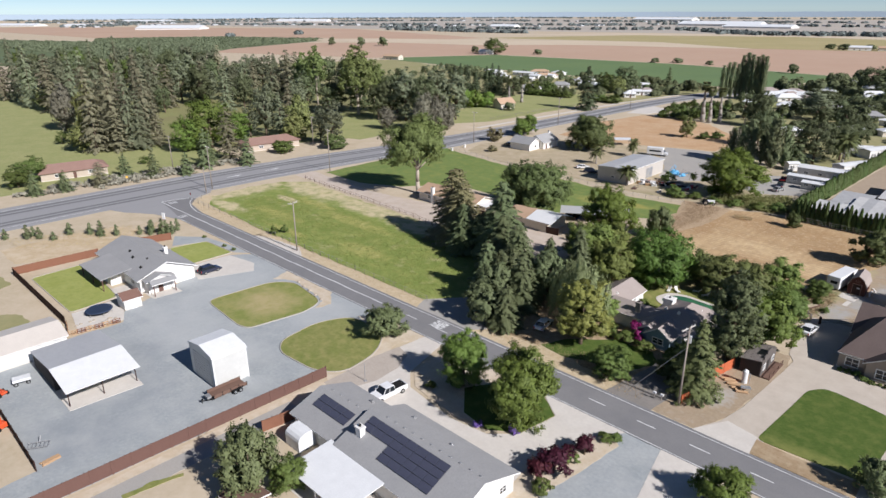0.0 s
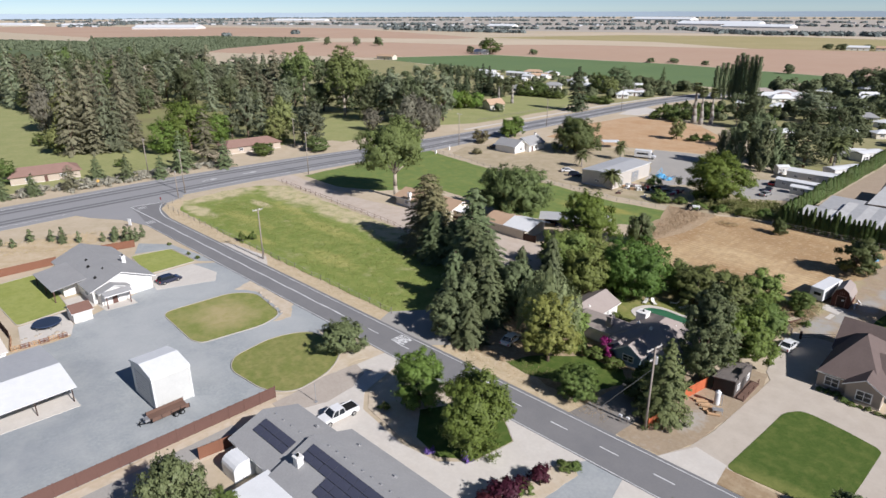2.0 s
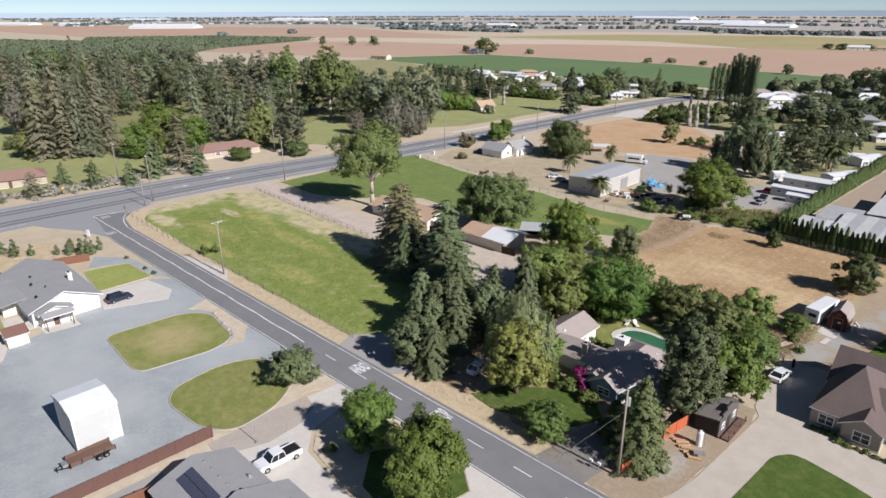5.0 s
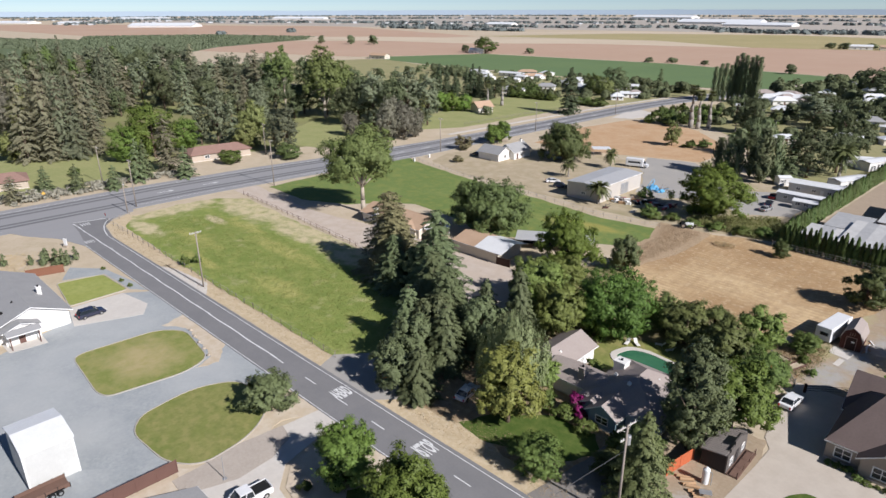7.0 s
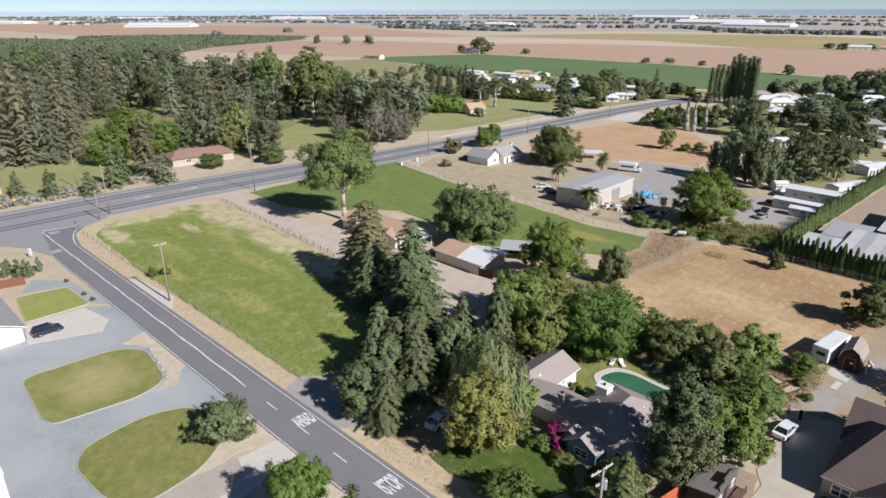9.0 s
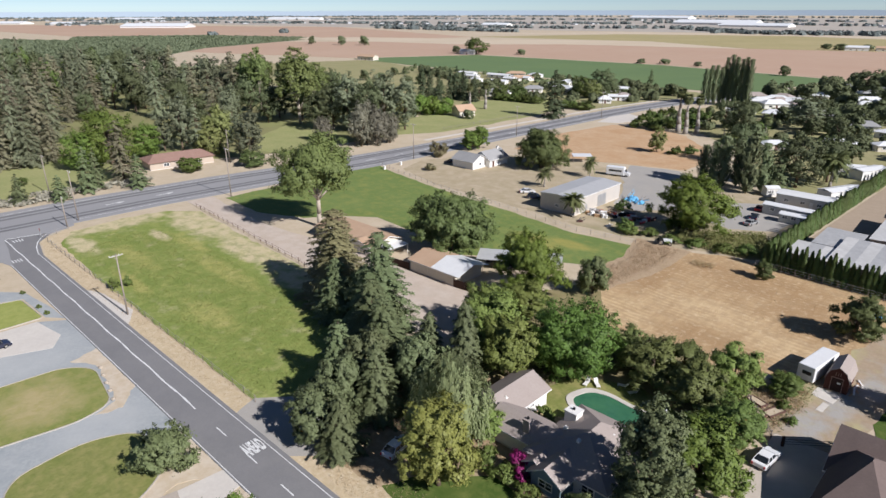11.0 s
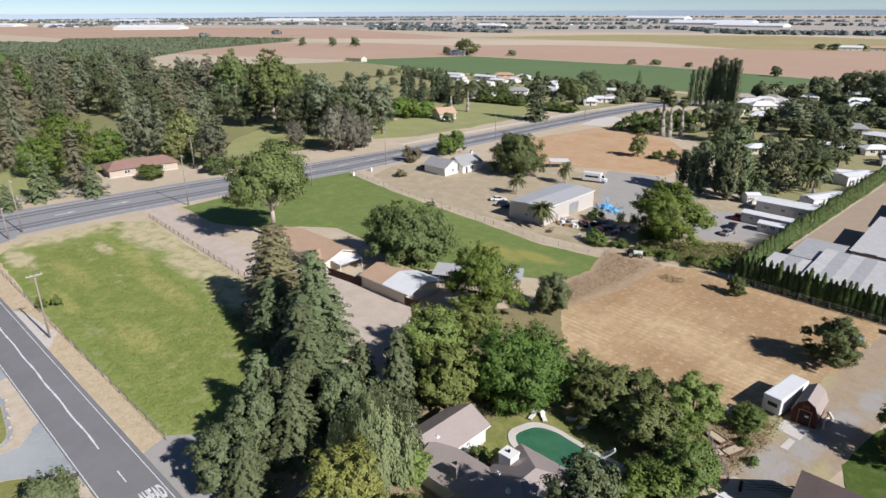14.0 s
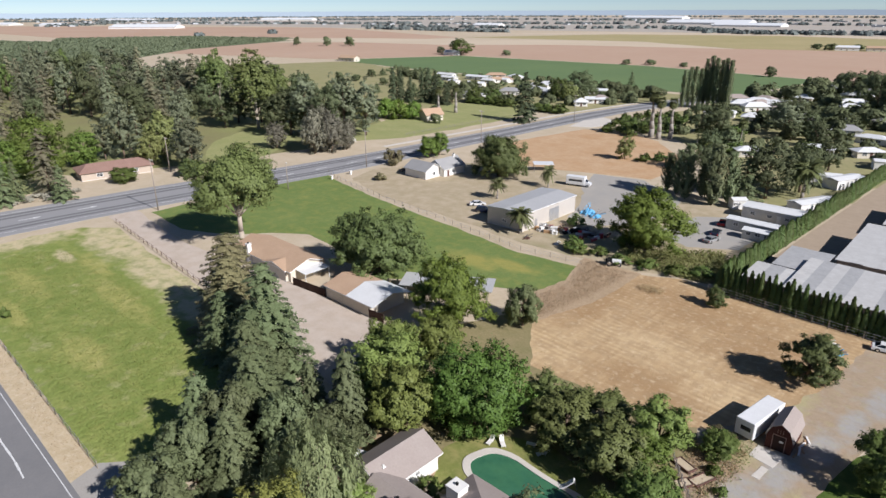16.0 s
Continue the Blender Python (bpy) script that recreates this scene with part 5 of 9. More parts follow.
patch("verge_south", ragged([(-80.5, 66.98), (-84.5, 63.8), (-78, 63.5), (-73, 59.5), (-70, 51), (-72.4, 47.5), (-67.5, 47.2), (-69, 57), (-71.3, 62), (-69, 66.98)], 0.5, 0.45, 14), 0.05, SAND, "sandy dirt strip beside the drive")
for nm, pts, m, r_, lab in (
        ("lawn", [(-110.5, 47.7), (-109.5, 61.2), (-105.8, 64.6), (-94.2, 63), (-92.6, 58.3), (-94.3, 47.6), (-96.6, 46.8)], ISLANDLAWN, 2.4, "island of drying lawn with pale edging"),
        ("lawn", [(-86.3, 49), (-87.6, 57.2), (-84.6, 63.4), (-75.6, 63.0), (-71.3, 57.5), (-70.4, 50.2), (-74.2, 47.3), (-83, 46.7)], DRYLAWN, 4.0, "rounded island of yellowing lawn with a small tree"),
        ("lawn", [(-144.4, 55.2), (-142.6, 63.6), (-131, 64.3), (-130.9, 53.6)], LAWN, 1.0, "small green front lawn"),
        ("lawn", [(-147.6, 27.2), (-148.5, 38.3), (-125, 36.4), (-124.0, 27.6)], LAWN, 1.0, "fenced green back lawn"),
        ("lawn", [(-18.4, 77.6), (-17.5, 88), (-17.0, 94.6), (-15.4, 96.7), (-13.8, 96.8), (-9.1, 95.8), (-5.2, 94.6), (-5.6, 87), (-6.2, 78.0)], RICHLAWN, 1.1, "dense dark green front lawn")):
    out = rounded(pts, r_, 5)
    patch(nm, out, 0.085, m, lab, "lawn")
    if m is not RICHLAWN:
        kerb_ring("edging", out, 0.06, KERBSTONE, "low pale edging round a lawn", 0.15, 0.1)
patch("drive_concrete", [(-130.2, 53.2), (-130, 63.0), (-121.5, 64.4), (-117.5, 62), (-121.6, 51.5)], 0.055, CONCRETE, "pale concrete drive in front of a garage", "driveway")
patch("drive_concrete", [(-69.5, 46.8), (-70.6, 56), (-69.6, 66.98), (-65.6, 66.98), (-63.2, 57.5), (-60, 54.6), (-50.5, 53.2), (-44.6, 54), (-41.4, 57), (-40.2, 63.6), (-44.6, 66.98), (-31.4, 66.98), (-34.2, 61.5), (-36, 52.8), (-35.4, 48.6)], 0.055, CONCRETE, "pale concrete loop drive before a house", "driveway")
DIRTDRIVE = surface("dusty brown-grey drive", (0.43, 0.375, 0.32), (0.37, 0.32, 0.27), 2.6, (0.49, 0.435, 0.375), 0.4, 0.5, 0.95, bump=0.4)
patch("drive_dirt", ragged([(-70.2, 46.4), (-71.0, 56), (-70.2, 61.5), (-67.2, 60.6), (-65.4, 57.0), (-65.0, 52.2), (-66.2, 48.6), (-67.4, 46.2)], 1.4, 0.25, 71), 0.066, DIRTDRIVE, "dusty brown-grey packed drive", "driveway")
patch("island_bed", ragged([(-64.2, 66.98), (-62.6, 58), (-59.6, 55.2), (-50.5, 53.9), (-45.6, 55.2), (-42.6, 57.9), (-41.6, 63.4), (-45.6, 66.98)], 1.5, 0.2, 15), 0.075, SAND, "planted island of bare soil inside the drive")
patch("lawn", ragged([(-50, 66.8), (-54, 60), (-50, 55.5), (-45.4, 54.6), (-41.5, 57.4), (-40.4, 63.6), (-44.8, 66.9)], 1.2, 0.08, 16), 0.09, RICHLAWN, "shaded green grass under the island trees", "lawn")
patch("drive_gravel", ragged([(-32, 66.98), (-34.5, 61.8), (-33, 54), (-34, 44), (-20, 44), (-22, 58), (-26.2, 66.98)], 1.5, 0.15, 17), 0.04, GRAVEL, "blue-grey gravel parking strip")
patch("drive_concrete", [(-26.4, 66.98), (-24.2, 56), (-22, 44), (-12, 44), (-18, 60), (-20.8, 66.98)], 0.055, CONCRETE, "white concrete apron beside the road", "driveway")
patch("bed_mulch", ragged([(-32.6, 65.6), (-35, 60), (-36.6, 52), (-36, 46), (-33, 47), (-31.6, 56), (-30.6, 64)], 1.2, 0.2, 18), 0.06, SAND, "brown mulched shrub bed")
patch("lane_dirt", ragged([(-72.6, -40), (-71, 46.5), (-67.5, 47.0), (-65.5, 38), (-67.6, 14), (-66, -40)], 2, 0.2, 19), 0.025, SAND, "sandy lane beside a long fence")
patch("lane_asphalt", ragged([(-70.2, -40), (-69.9, 40), (-66.8, 40), (-67, 15), (-66.4, -40)], 2, 0.15, 20), 0.04, GREYGRAVEL, "grey worn lane beside a long fence")
patch("drive_concrete", [(-25.4, 74.0), (-18.0, 74.0), (-17.2, 80), (-16.4, 92), (-15.2, 94.4), (-12.6, 95), (-7, 93.4), (-6.8, 87), (-7.2, 74.0), (2, 74.0), (4, 102.4), (-8.6, 102.9), (-15.2, 104.8), (-16, 121.5), (-23.6, 121), (-23.3, 110), (-22.5, 104.2), (-21.2, 102), (-21.4, 97), (-22.3, 84), (-23.3, 78.5)], 0.06, TANCRETE, "wide tan concrete drive round a lawn", "driveway")
patch("drive_concrete", [(-25.4, 73.9), (-18.0, 73.9), (-18.4, 78.1), (-22.6, 79.0)], 0.075, CONCRETE, "newer white concrete apron of a drive", "driveway")
# litter brown instead of verge tan, so the strip's shade is in its colour
patch("verge_north", ragged([(-18.4, 77.6), (-18, 74.1), (-6.4, 74.1), (-6.4, 77.4), (-12, 77.2)], 1.2, 0.15, 21), 0.07, LITTER, "strip of dry brown grass, darkened for shade, at a lawn's edge")
patch("yard_dirt", ragged([(-36, 79.2), (-34, 74.2), (-25.2, 74.2), (-23.2, 79), (-22.2, 86), (-21.2, 98), (-22, 103.5), (-26, 103), (-30, 96), (-36, 88)], 0.9, 0.3, 22), 0.042, SIDEYARD, "brown littered dirt side yard")
patch("yard_dirt", ragged([(-24, 119), (-16, 119.5), (-14.6, 130), (-13.4, 142), (-10, 158), (-4, 174), (-22, 176), (-24, 160), (-26, 146), (-28, 136), (-28, 126)], 2, 0.4, 48), 0.028, BARNYARD, "brown packed dirt with patchy gravel beside a barn")
# darker lawn material chosen to paint in the shade on this grass
patch("lawn", ragged([(-14.6, 132), (-13.6, 140), (-10, 152), (0, 160), (4, 128), (-13, 127.4)], 1.5, 0.4, 24), 0.05, RICHLAWN, "rough green grass beside a gravel track", "lawn")
patch("leaf_litter", ragged([(-66, 79.5), (-60, 77.6), (-50, 78.8), (-44, 77.4), (-34, 78.6), (-30, 90), (-33, 93), (-46, 95), (-49, 106), (-58, 107), (-64, 100), (-70, 92)], 0.8, 0.6, 44), 0.033, LITTER, "brown leaf litter and bare earth under trees")
patch("drive_asphalt", ragged([(-38.6, 74.0), (-31.4, 74.0), (-30.8, 79), (-32, 90), (-36, 92), (-37, 84)], 1.5, 0.25, 45), 0.044, DRIVEGREY, "grey drive under trees, its tone darkened for shade", "driveway")
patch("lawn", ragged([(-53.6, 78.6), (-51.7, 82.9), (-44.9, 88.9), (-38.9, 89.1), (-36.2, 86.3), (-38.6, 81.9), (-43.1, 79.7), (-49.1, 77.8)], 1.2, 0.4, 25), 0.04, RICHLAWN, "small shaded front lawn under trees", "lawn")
patch("pad_concrete", ragged([(-138.4, 73.9), (-135, 75.6), (-122.5, 76.9), (-117.6, 74.4), (-117.2, 73.9)], 1.5, 0.25, 26), 0.045, CONCRETE, "worn pale gravel pull-off beside the road", "ground")
patch("turnout", ragged([(-80.5, 77.6), (-79, 73.9), (-66, 73.9), (-63.6, 76.4), (-68, 82), (-75, 84)], 1.5, 0.25, 27), 0.045, GREYGRAVEL, "grey gravel entrance under dark trees")

PLOT = surface("worn tan plot", (0.50, 0.39, 0.255), (0.42, 0.32, 0.20), 4, (0.57, 0.465, 0.325), 0.6, 0.5, 0.95, bump=0.4)
worn(PLOT, (0.62, 0.53, 0.40), 0.38, 3.0, 0.6, 0.6)
patch("plot_dry", ragged([(-172, 27), (-172.5, 42), (-170.5, 53), (-164, 56), (-158.5, 52), (-155.5, 44), (-156, 34), (-160, 27)], 1.2, 0.6, 72), 0.018, PLOT, "round plot of dry brown grass by the junction", "ground")
patch("grass_patch", ragged([(-134, 16.5), (-131, 20.5), (-125, 21.5), (-120.5, 20.4), (-121.5, 17.6), (-128, 15.6)], 0.8, 0.7, 73), 0.018, DRYGREEN, "small patch of dry green grass on bare soil", "ground")
patch("grass_patch", ragged([(-158, 17), (-154, 23), (-147, 23.5), (-145, 19), (-150, 15)], 0.8, 0.7, 74), 0.018, DRYGREEN, "small patch of dry green grass on bare soil", "ground")
patch("garden_strip", ragged([(-67.8, 15.8), (-67.5, 19.4), (-66.3, 22.6), (-65.8, 22.4), (-66.6, 19.0), (-67.0, 15.8)], 0.6, 0.25, 75), 0.05, DRYLAWN, "narrow strip of low green plants beside a lane", "ground")
# land beyond
patch("park_lawn", ragged([(-560, 70), (-520, 130), (-455, 112), (-380, 102), (-300, 92), (-250, 118), (-226, 118), (-222, 84), (-226, 40), (-300, 10), (-420, 30)], 12, 3, 31), 0.02, PARKLAWN, "sunlit park lawn among tall trees", "ground")
patch("park_lawn", ragged([(-278, 216), (-262, 226), (-236, 210), (-218, 186), (-217, 172), (-232, 168), (-260, 186)], 6, 2, 32), 0.02, PARKLAWN, "small clearing of pale park grass", "ground")
patch("park_lawn", ragged([(-236, 236), (-262, 330), (-258, 376), (-222, 366), (-206, 340), (-203, 300), (-206, 246), (-216, 228)], 6, 2, 33), 0.02, PARKLAWN, "open yellowing grass beside the highway", "ground")
patch("forest_floor", ragged([(-560, 130), (-455, 112), (-300, 92), (-240, 125), (-222, 168), (-215, 236), (-236, 262), (-300, 300), (-440, 290), (-600, 240)], 12, 3, 34), 0.014, surface("lawn strewn with needles", (0.25, 0.265, 0.11), (0.22, 0.19, 0.105), 22, (0.19, 0.19, 0.075), 1.4, 0.5), "needle-strewn park lawn under tall trees", "ground")
patch("field_crop", [(-590, 500), (-523, 632), (-296, 645), (-140, 612), (-150, 480), (-221, 470), (-346, 474), (-473, 480)], 0.12, CROP, "irrigated dark green crop field", "field")
patch("field_fallow", [(-1180, 480), (-1000, 470), (-860, 420), (-600, 500), (-523, 640), (-296, 650), (-140, 616), (40, 600), (160, 900), (-140, 1020), (-560, 900), (-880, 745)], 0.06, PLOWED, "broad pinkish-brown fallow field", "field")
patch("field_pale", [(-1180, 640), (-1000, 735), (-700, 790), (-560, 905), (-330, 960), (-520, 1060), (-760, 960), (-1010, 850)], 0.10, PALEFIELD, "pale harvested field", "field")
patch("field_olive", [(-860, 1010), (-520, 1065), (-330, 965), (-140, 1024), (120, 930), (260, 1250), (-420, 1420), (-700, 1300)], 0.10, OLIVEFIELD, "weedy olive-brown field", "field")
patch("field_pale", [(-1010, 1060), (-720, 1310), (-420, 1425), (270, 1260), (280, 1350), (-440, 1520), (-780, 1400)], 0.11, PALEFIELD, "pale strip of harvested field", "field")
patch("orchard_floor", [(-2000, 200), (-1500, 330), (-1290, 420), (-1455, 480), (-1335, 700), (-1094, 785), (-1010, 722), (-900, 480), (-760, 340), (-640, 240), (-900, 120)], 0.09, FARGREEN, "dark green orchard ground", "field")
patch("field_fallow", [(-2600, 300), (-2100, 460), (-1460, 490), (-1340, 710), (-1094, 800), (-880, 760), (-860, 1000), (-1010, 1055), (-1600, 1250), (-2300, 950), (-2700, 700)], 0.05, PLOWED, "wide brown fallow land", "field")
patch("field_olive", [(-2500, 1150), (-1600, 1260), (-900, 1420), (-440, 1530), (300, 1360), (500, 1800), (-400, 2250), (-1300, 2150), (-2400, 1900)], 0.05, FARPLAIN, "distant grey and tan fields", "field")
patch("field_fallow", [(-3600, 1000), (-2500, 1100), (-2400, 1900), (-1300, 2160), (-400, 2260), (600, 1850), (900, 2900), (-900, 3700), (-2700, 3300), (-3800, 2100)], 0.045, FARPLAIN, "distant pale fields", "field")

patch("scrub_ground", ragged([(-150, 326), (-118, 322), (-98, 300), (-62, 232), (-52, 200), (-47, 215), (-38, 300), (0, 420), (20, 640), (-60, 660), (-138, 606), (-148, 480), (-150, 450), (-150, 420)], 8, 3, 35), 0.016, DRYGREEN, "dry scrubby grass among far houses", "ground")
patch("scrub_ground", ragged([(-480, 476), (-346, 470), (-221, 466), (-170, 462), (-182, 412), (-189, 352), (-206, 344), (-222, 368), (-258, 378), (-262, 332), (-240, 268), (-300, 300), (-440, 292), (-620, 240), (-640, 300), (-560, 500)], 10, 3, 36), 0.012, DRYGREEN, "dry scrubby grass behind the wood", "ground")
# last line of distance, where plain meets sky: a glowing strip of painted haze
HAZE = bpy.data.materials.new("glowing haze strip")
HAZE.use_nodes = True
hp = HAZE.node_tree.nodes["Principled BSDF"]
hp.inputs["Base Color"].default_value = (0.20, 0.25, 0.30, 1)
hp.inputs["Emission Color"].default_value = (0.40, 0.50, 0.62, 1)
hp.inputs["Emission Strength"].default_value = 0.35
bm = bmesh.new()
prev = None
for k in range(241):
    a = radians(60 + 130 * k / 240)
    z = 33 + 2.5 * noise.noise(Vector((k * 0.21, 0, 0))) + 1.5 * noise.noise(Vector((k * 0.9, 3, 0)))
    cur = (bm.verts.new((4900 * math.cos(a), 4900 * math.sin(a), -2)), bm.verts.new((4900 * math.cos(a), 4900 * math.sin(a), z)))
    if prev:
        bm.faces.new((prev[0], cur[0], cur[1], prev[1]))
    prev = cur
tagged(new("backdrop", mesh_of("backdrop", bm, HAZE)), "glowing blue-grey strip with haze painted in, under the sky", "distance", "", "structure")

# ---- kinds of plants ----
broad("oak", "broadleaf_tree", 10, 4.6, 0.1, 72, 24000, 0.155, L_LIME, seed=11, lobe=0.24, twigs=8)
broad("nearoak", "broadleaf_tree", 10, 4.6, 0.15, 110, 52000, 0.115, L_LIME, seed=61, lobe=0.21, twigs=9, spread=1.12)
broad("bright", "broadleaf_tree", 13, 7.5, 0.4, 76, 38000, 0.18, L_BRIGHT, seed=12, lobe=0.22, twigs=8)
broad("roundtree", "broadleaf_tree", 12, 7.5, 0.3, 130, 50000, 0.165, L_ROUND, seed=62, lobe=0.21, twigs=8)
broad("mid", "broadleaf_tree", 12, 6.0, 0.4, 76, 27000, 0.18, L_MID, seed=13, lobe=0.23, twigs=8)
broad("dome", "broadleaf_tree", 13, 10.5, 0.4, 110, 46000, 0.225, L_DARK, seed=14, flat=0.8, lobe=0.2, twigs=8)
broad("gardentree", "broadleaf_tree", 10, 5.0, 0.2, 70, 24000, 0.16, L_GARDEN, seed=71, lobe=0.22, twigs=8)
broad("dark", "broadleaf_tree", 10, 5.0, 0.3, 64, 20000, 0.17, L_DARK, seed=15, lobe=0.24, twigs=8)
broad("olive", "olive_tree", 6, 4.0, 0.3, 56, 17000, 0.14, L_OLIVE, seed=16, lobe=0.25, twigs=8)
broad("yellow", "broadleaf_tree", 12, 4.9, 0.3, 72, 34000, 0.15, L_YELLOW, seed=17, flat=1.1, lobe=0.22, twigs=8)
broad("euc", "eucalyptus_tree", 21, 9.0, 2.6, 96, 46000, 0.21, L_EUC, PALEBARK, 18, flat=0.85, lobe=0.25, twigs=8)
broad("shrub", "shrub", 1.8, 1.3, 0.0, 10, 1800, 0.10, L_MID, seed=19)
broad("redshrub", "shrub", 2.8, 1.4, 0.0, 12, 3500, 0.11, L_RED, seed=20)
broad("pinkshrub", "flowering_shrub", 2.6, 1.5, 0.2, 10, 2200, 0.11, L_PINK, seed=21)
broad("purpleshrub", "flowering_shrub", 0.9, 0.9, 0.0, 8, 900, 0.08, L_PURPLE, seed=22)
broad("drybush", "shrub", 4.5, 3.0, 0.1, 16, 3600, 0.22, L_BROWNCON, seed=23)
broad("fartree", "broadleaf_tree", 12, 6.0, 0.1, 40, 1300, 0.70, L_FARTREE, seed=24, twigs=6, lobe=0.26)
broad("lowtree", "broadleaf_tree", 4, 2.6, 0.2, 24, 1200, 0.30, L_BROAD, seed=25, twigs=8)
conifer("cedar", "conifer_tree", 25, 5.8, 0.6, 34, 10, 38000, 0.185, L_CONIFER, seed=31, power=0.62, droop=0.35)
conifer("redwood", "conifer_tree", 25, 5.8, 0.6, 36, 10, 40000, 0.185, L_BROWNCON, seed=32, power=0.42, droop=0.25)
conifer("youngcedar", "conifer_tree", 11, 3.6, 0.1, 25, 9, 20000, 0.14, L_CONIFER, seed=33, power=0.6, droop=0.3)
conifer("sapling", "conifer_tree", 3, 1.2, 0.05, 10, 5, 900, 0.16, L_CONIFER, seed=30, power=0.7, droop=0.2)
broad("sidetree", "broadleaf_tree", 10, 4.6, 0.1, 84, 26000, 0.15, L_YELLOWGREEN, seed=66, lobe=0.23, twigs=9)
broad("featherpine", "conifer_tree", 16, 4.4, 0.3, 120, 34000, 0.15, L_DARKPINE, seed=67, flat=1.3, lobe=0.21, twigs=9, spread=1.2)
conifer("olivecon", "conifer_tree", 12.4, 4.6, 0.1, 26, 9, 24000, 0.14, L_OLIVECON, seed=68, power=0.75, droop=0.15, gaps=0.1, lift=0.15)
broad("limetree", "broadleaf_tree", 11, 6.0, 0.2, 60, 7000, 0.30, L_BRIGHT, seed=69, lobe=0.25, twigs=9)
broad("cedarbush", "conifer_tree", 10, 5.0, 0.1, 76, 26000, 0.17, L_CONIFER, seed=34, flat=1.1, lobe=0.22, twigs=8)
for far, n, q in (("", 9000, 0.30), ("_back", 3200, 0.54)):
    conifer("forest_a" + far, "conifer_tree", 30, 7.0, 1.0, 24, 7, n, q, L_FOREST, seed=35, power=0.55, droop=0.28, gaps=0.2)
    conifer("forest_b" + far, "conifer_tree", 28, 6.6, 1.5, 22, 7, n, q, L_BROWNFOREST, seed=36, power=0.45, droop=0.22, gaps=0.25)
    conifer("forest_c" + far, "conifer_tree", 22, 7.0, 0.8, 18, 7, n, q, L_CONIFER, seed=37, power=0.6, droop=0.2, gaps=0.2)
    broad("forest_d" + far, "broadleaf_tree", 20, 8.5, 0.3, 52, n, q, L_BROAD, seed=38, lobe=0.24, twigs=8)
    broad("forest_e" + far, "broadleaf_tree", 22, 8.0, 0.3, 52, n, q, L_DARKWOOD, seed=39, flat=1.1, lobe=0.24, twigs=8)
    broad("forest_f" + far, "broadleaf_tree", 26, 6.5, 0.3, 56, n, q, L_FOREST, seed=49, flat=1.4, lobe=0.24, twigs=8)
broad("forest_g", "broadleaf_tree", 20, 8.5, 0.3, 90, 15000, 0.28, L_LIME, seed=50, lobe=0.24, twigs=8)
conifer("darkcon", "conifer_tree", 20, 4.2, 0.4, 24, 7, 3600, 0.40, L_DARKCON, seed=63, power=0.5, droop=0.15, gaps=0.1)
broad("talleuc", "eucalyptus_tree", 34, 8.6, 5.0, 96, 15000, 0.33, L_EUC, PALEBARK, 40, flat=1.7, lobe=0.19, twigs=9)
broad("forest_y", "broadleaf_tree", 18, 6.0, 0.3, 64, 9000, 0.32, L_WOODYELLOW, seed=41, flat=1.1, lobe=0.26, twigs=9)
broad("greywillow", "pepper_tree", 20, 8.0, 0.3, 90, 10000, 0.33, L_GREYWILLOW, seed=42, flat=1.5, droop=0.55, lobe=0.23, twigs=9, spread=1.25)
willow("willow", "willow_tree", 11, 5.5, 210, 90, 0.19, L_WILLOW, 43, PALEBARK)
conifer("poplar", "poplar_tree", 22, 3.4, 0.4, 26, 6, 7000, 0.36, L_POPLAR, seed=44, power=0.32, droop=-0.9, gaps=0.15, lift=0.9)
column("cypress", "cypress_tree", 6.5, 0.9, 1200, 0.22, L_CYPRESS, 45, 0.6, 0.01)
palm("fanpalm", "fan_palm", 17, 3.4, 130, 1.5, 46, True)
palm("datepalm", "date_palm", 9, 4.5, 90, 0.45, 47)
palm("smallpalm", "fan_palm", 6, 2.4, 90, 0.3, 48, True)

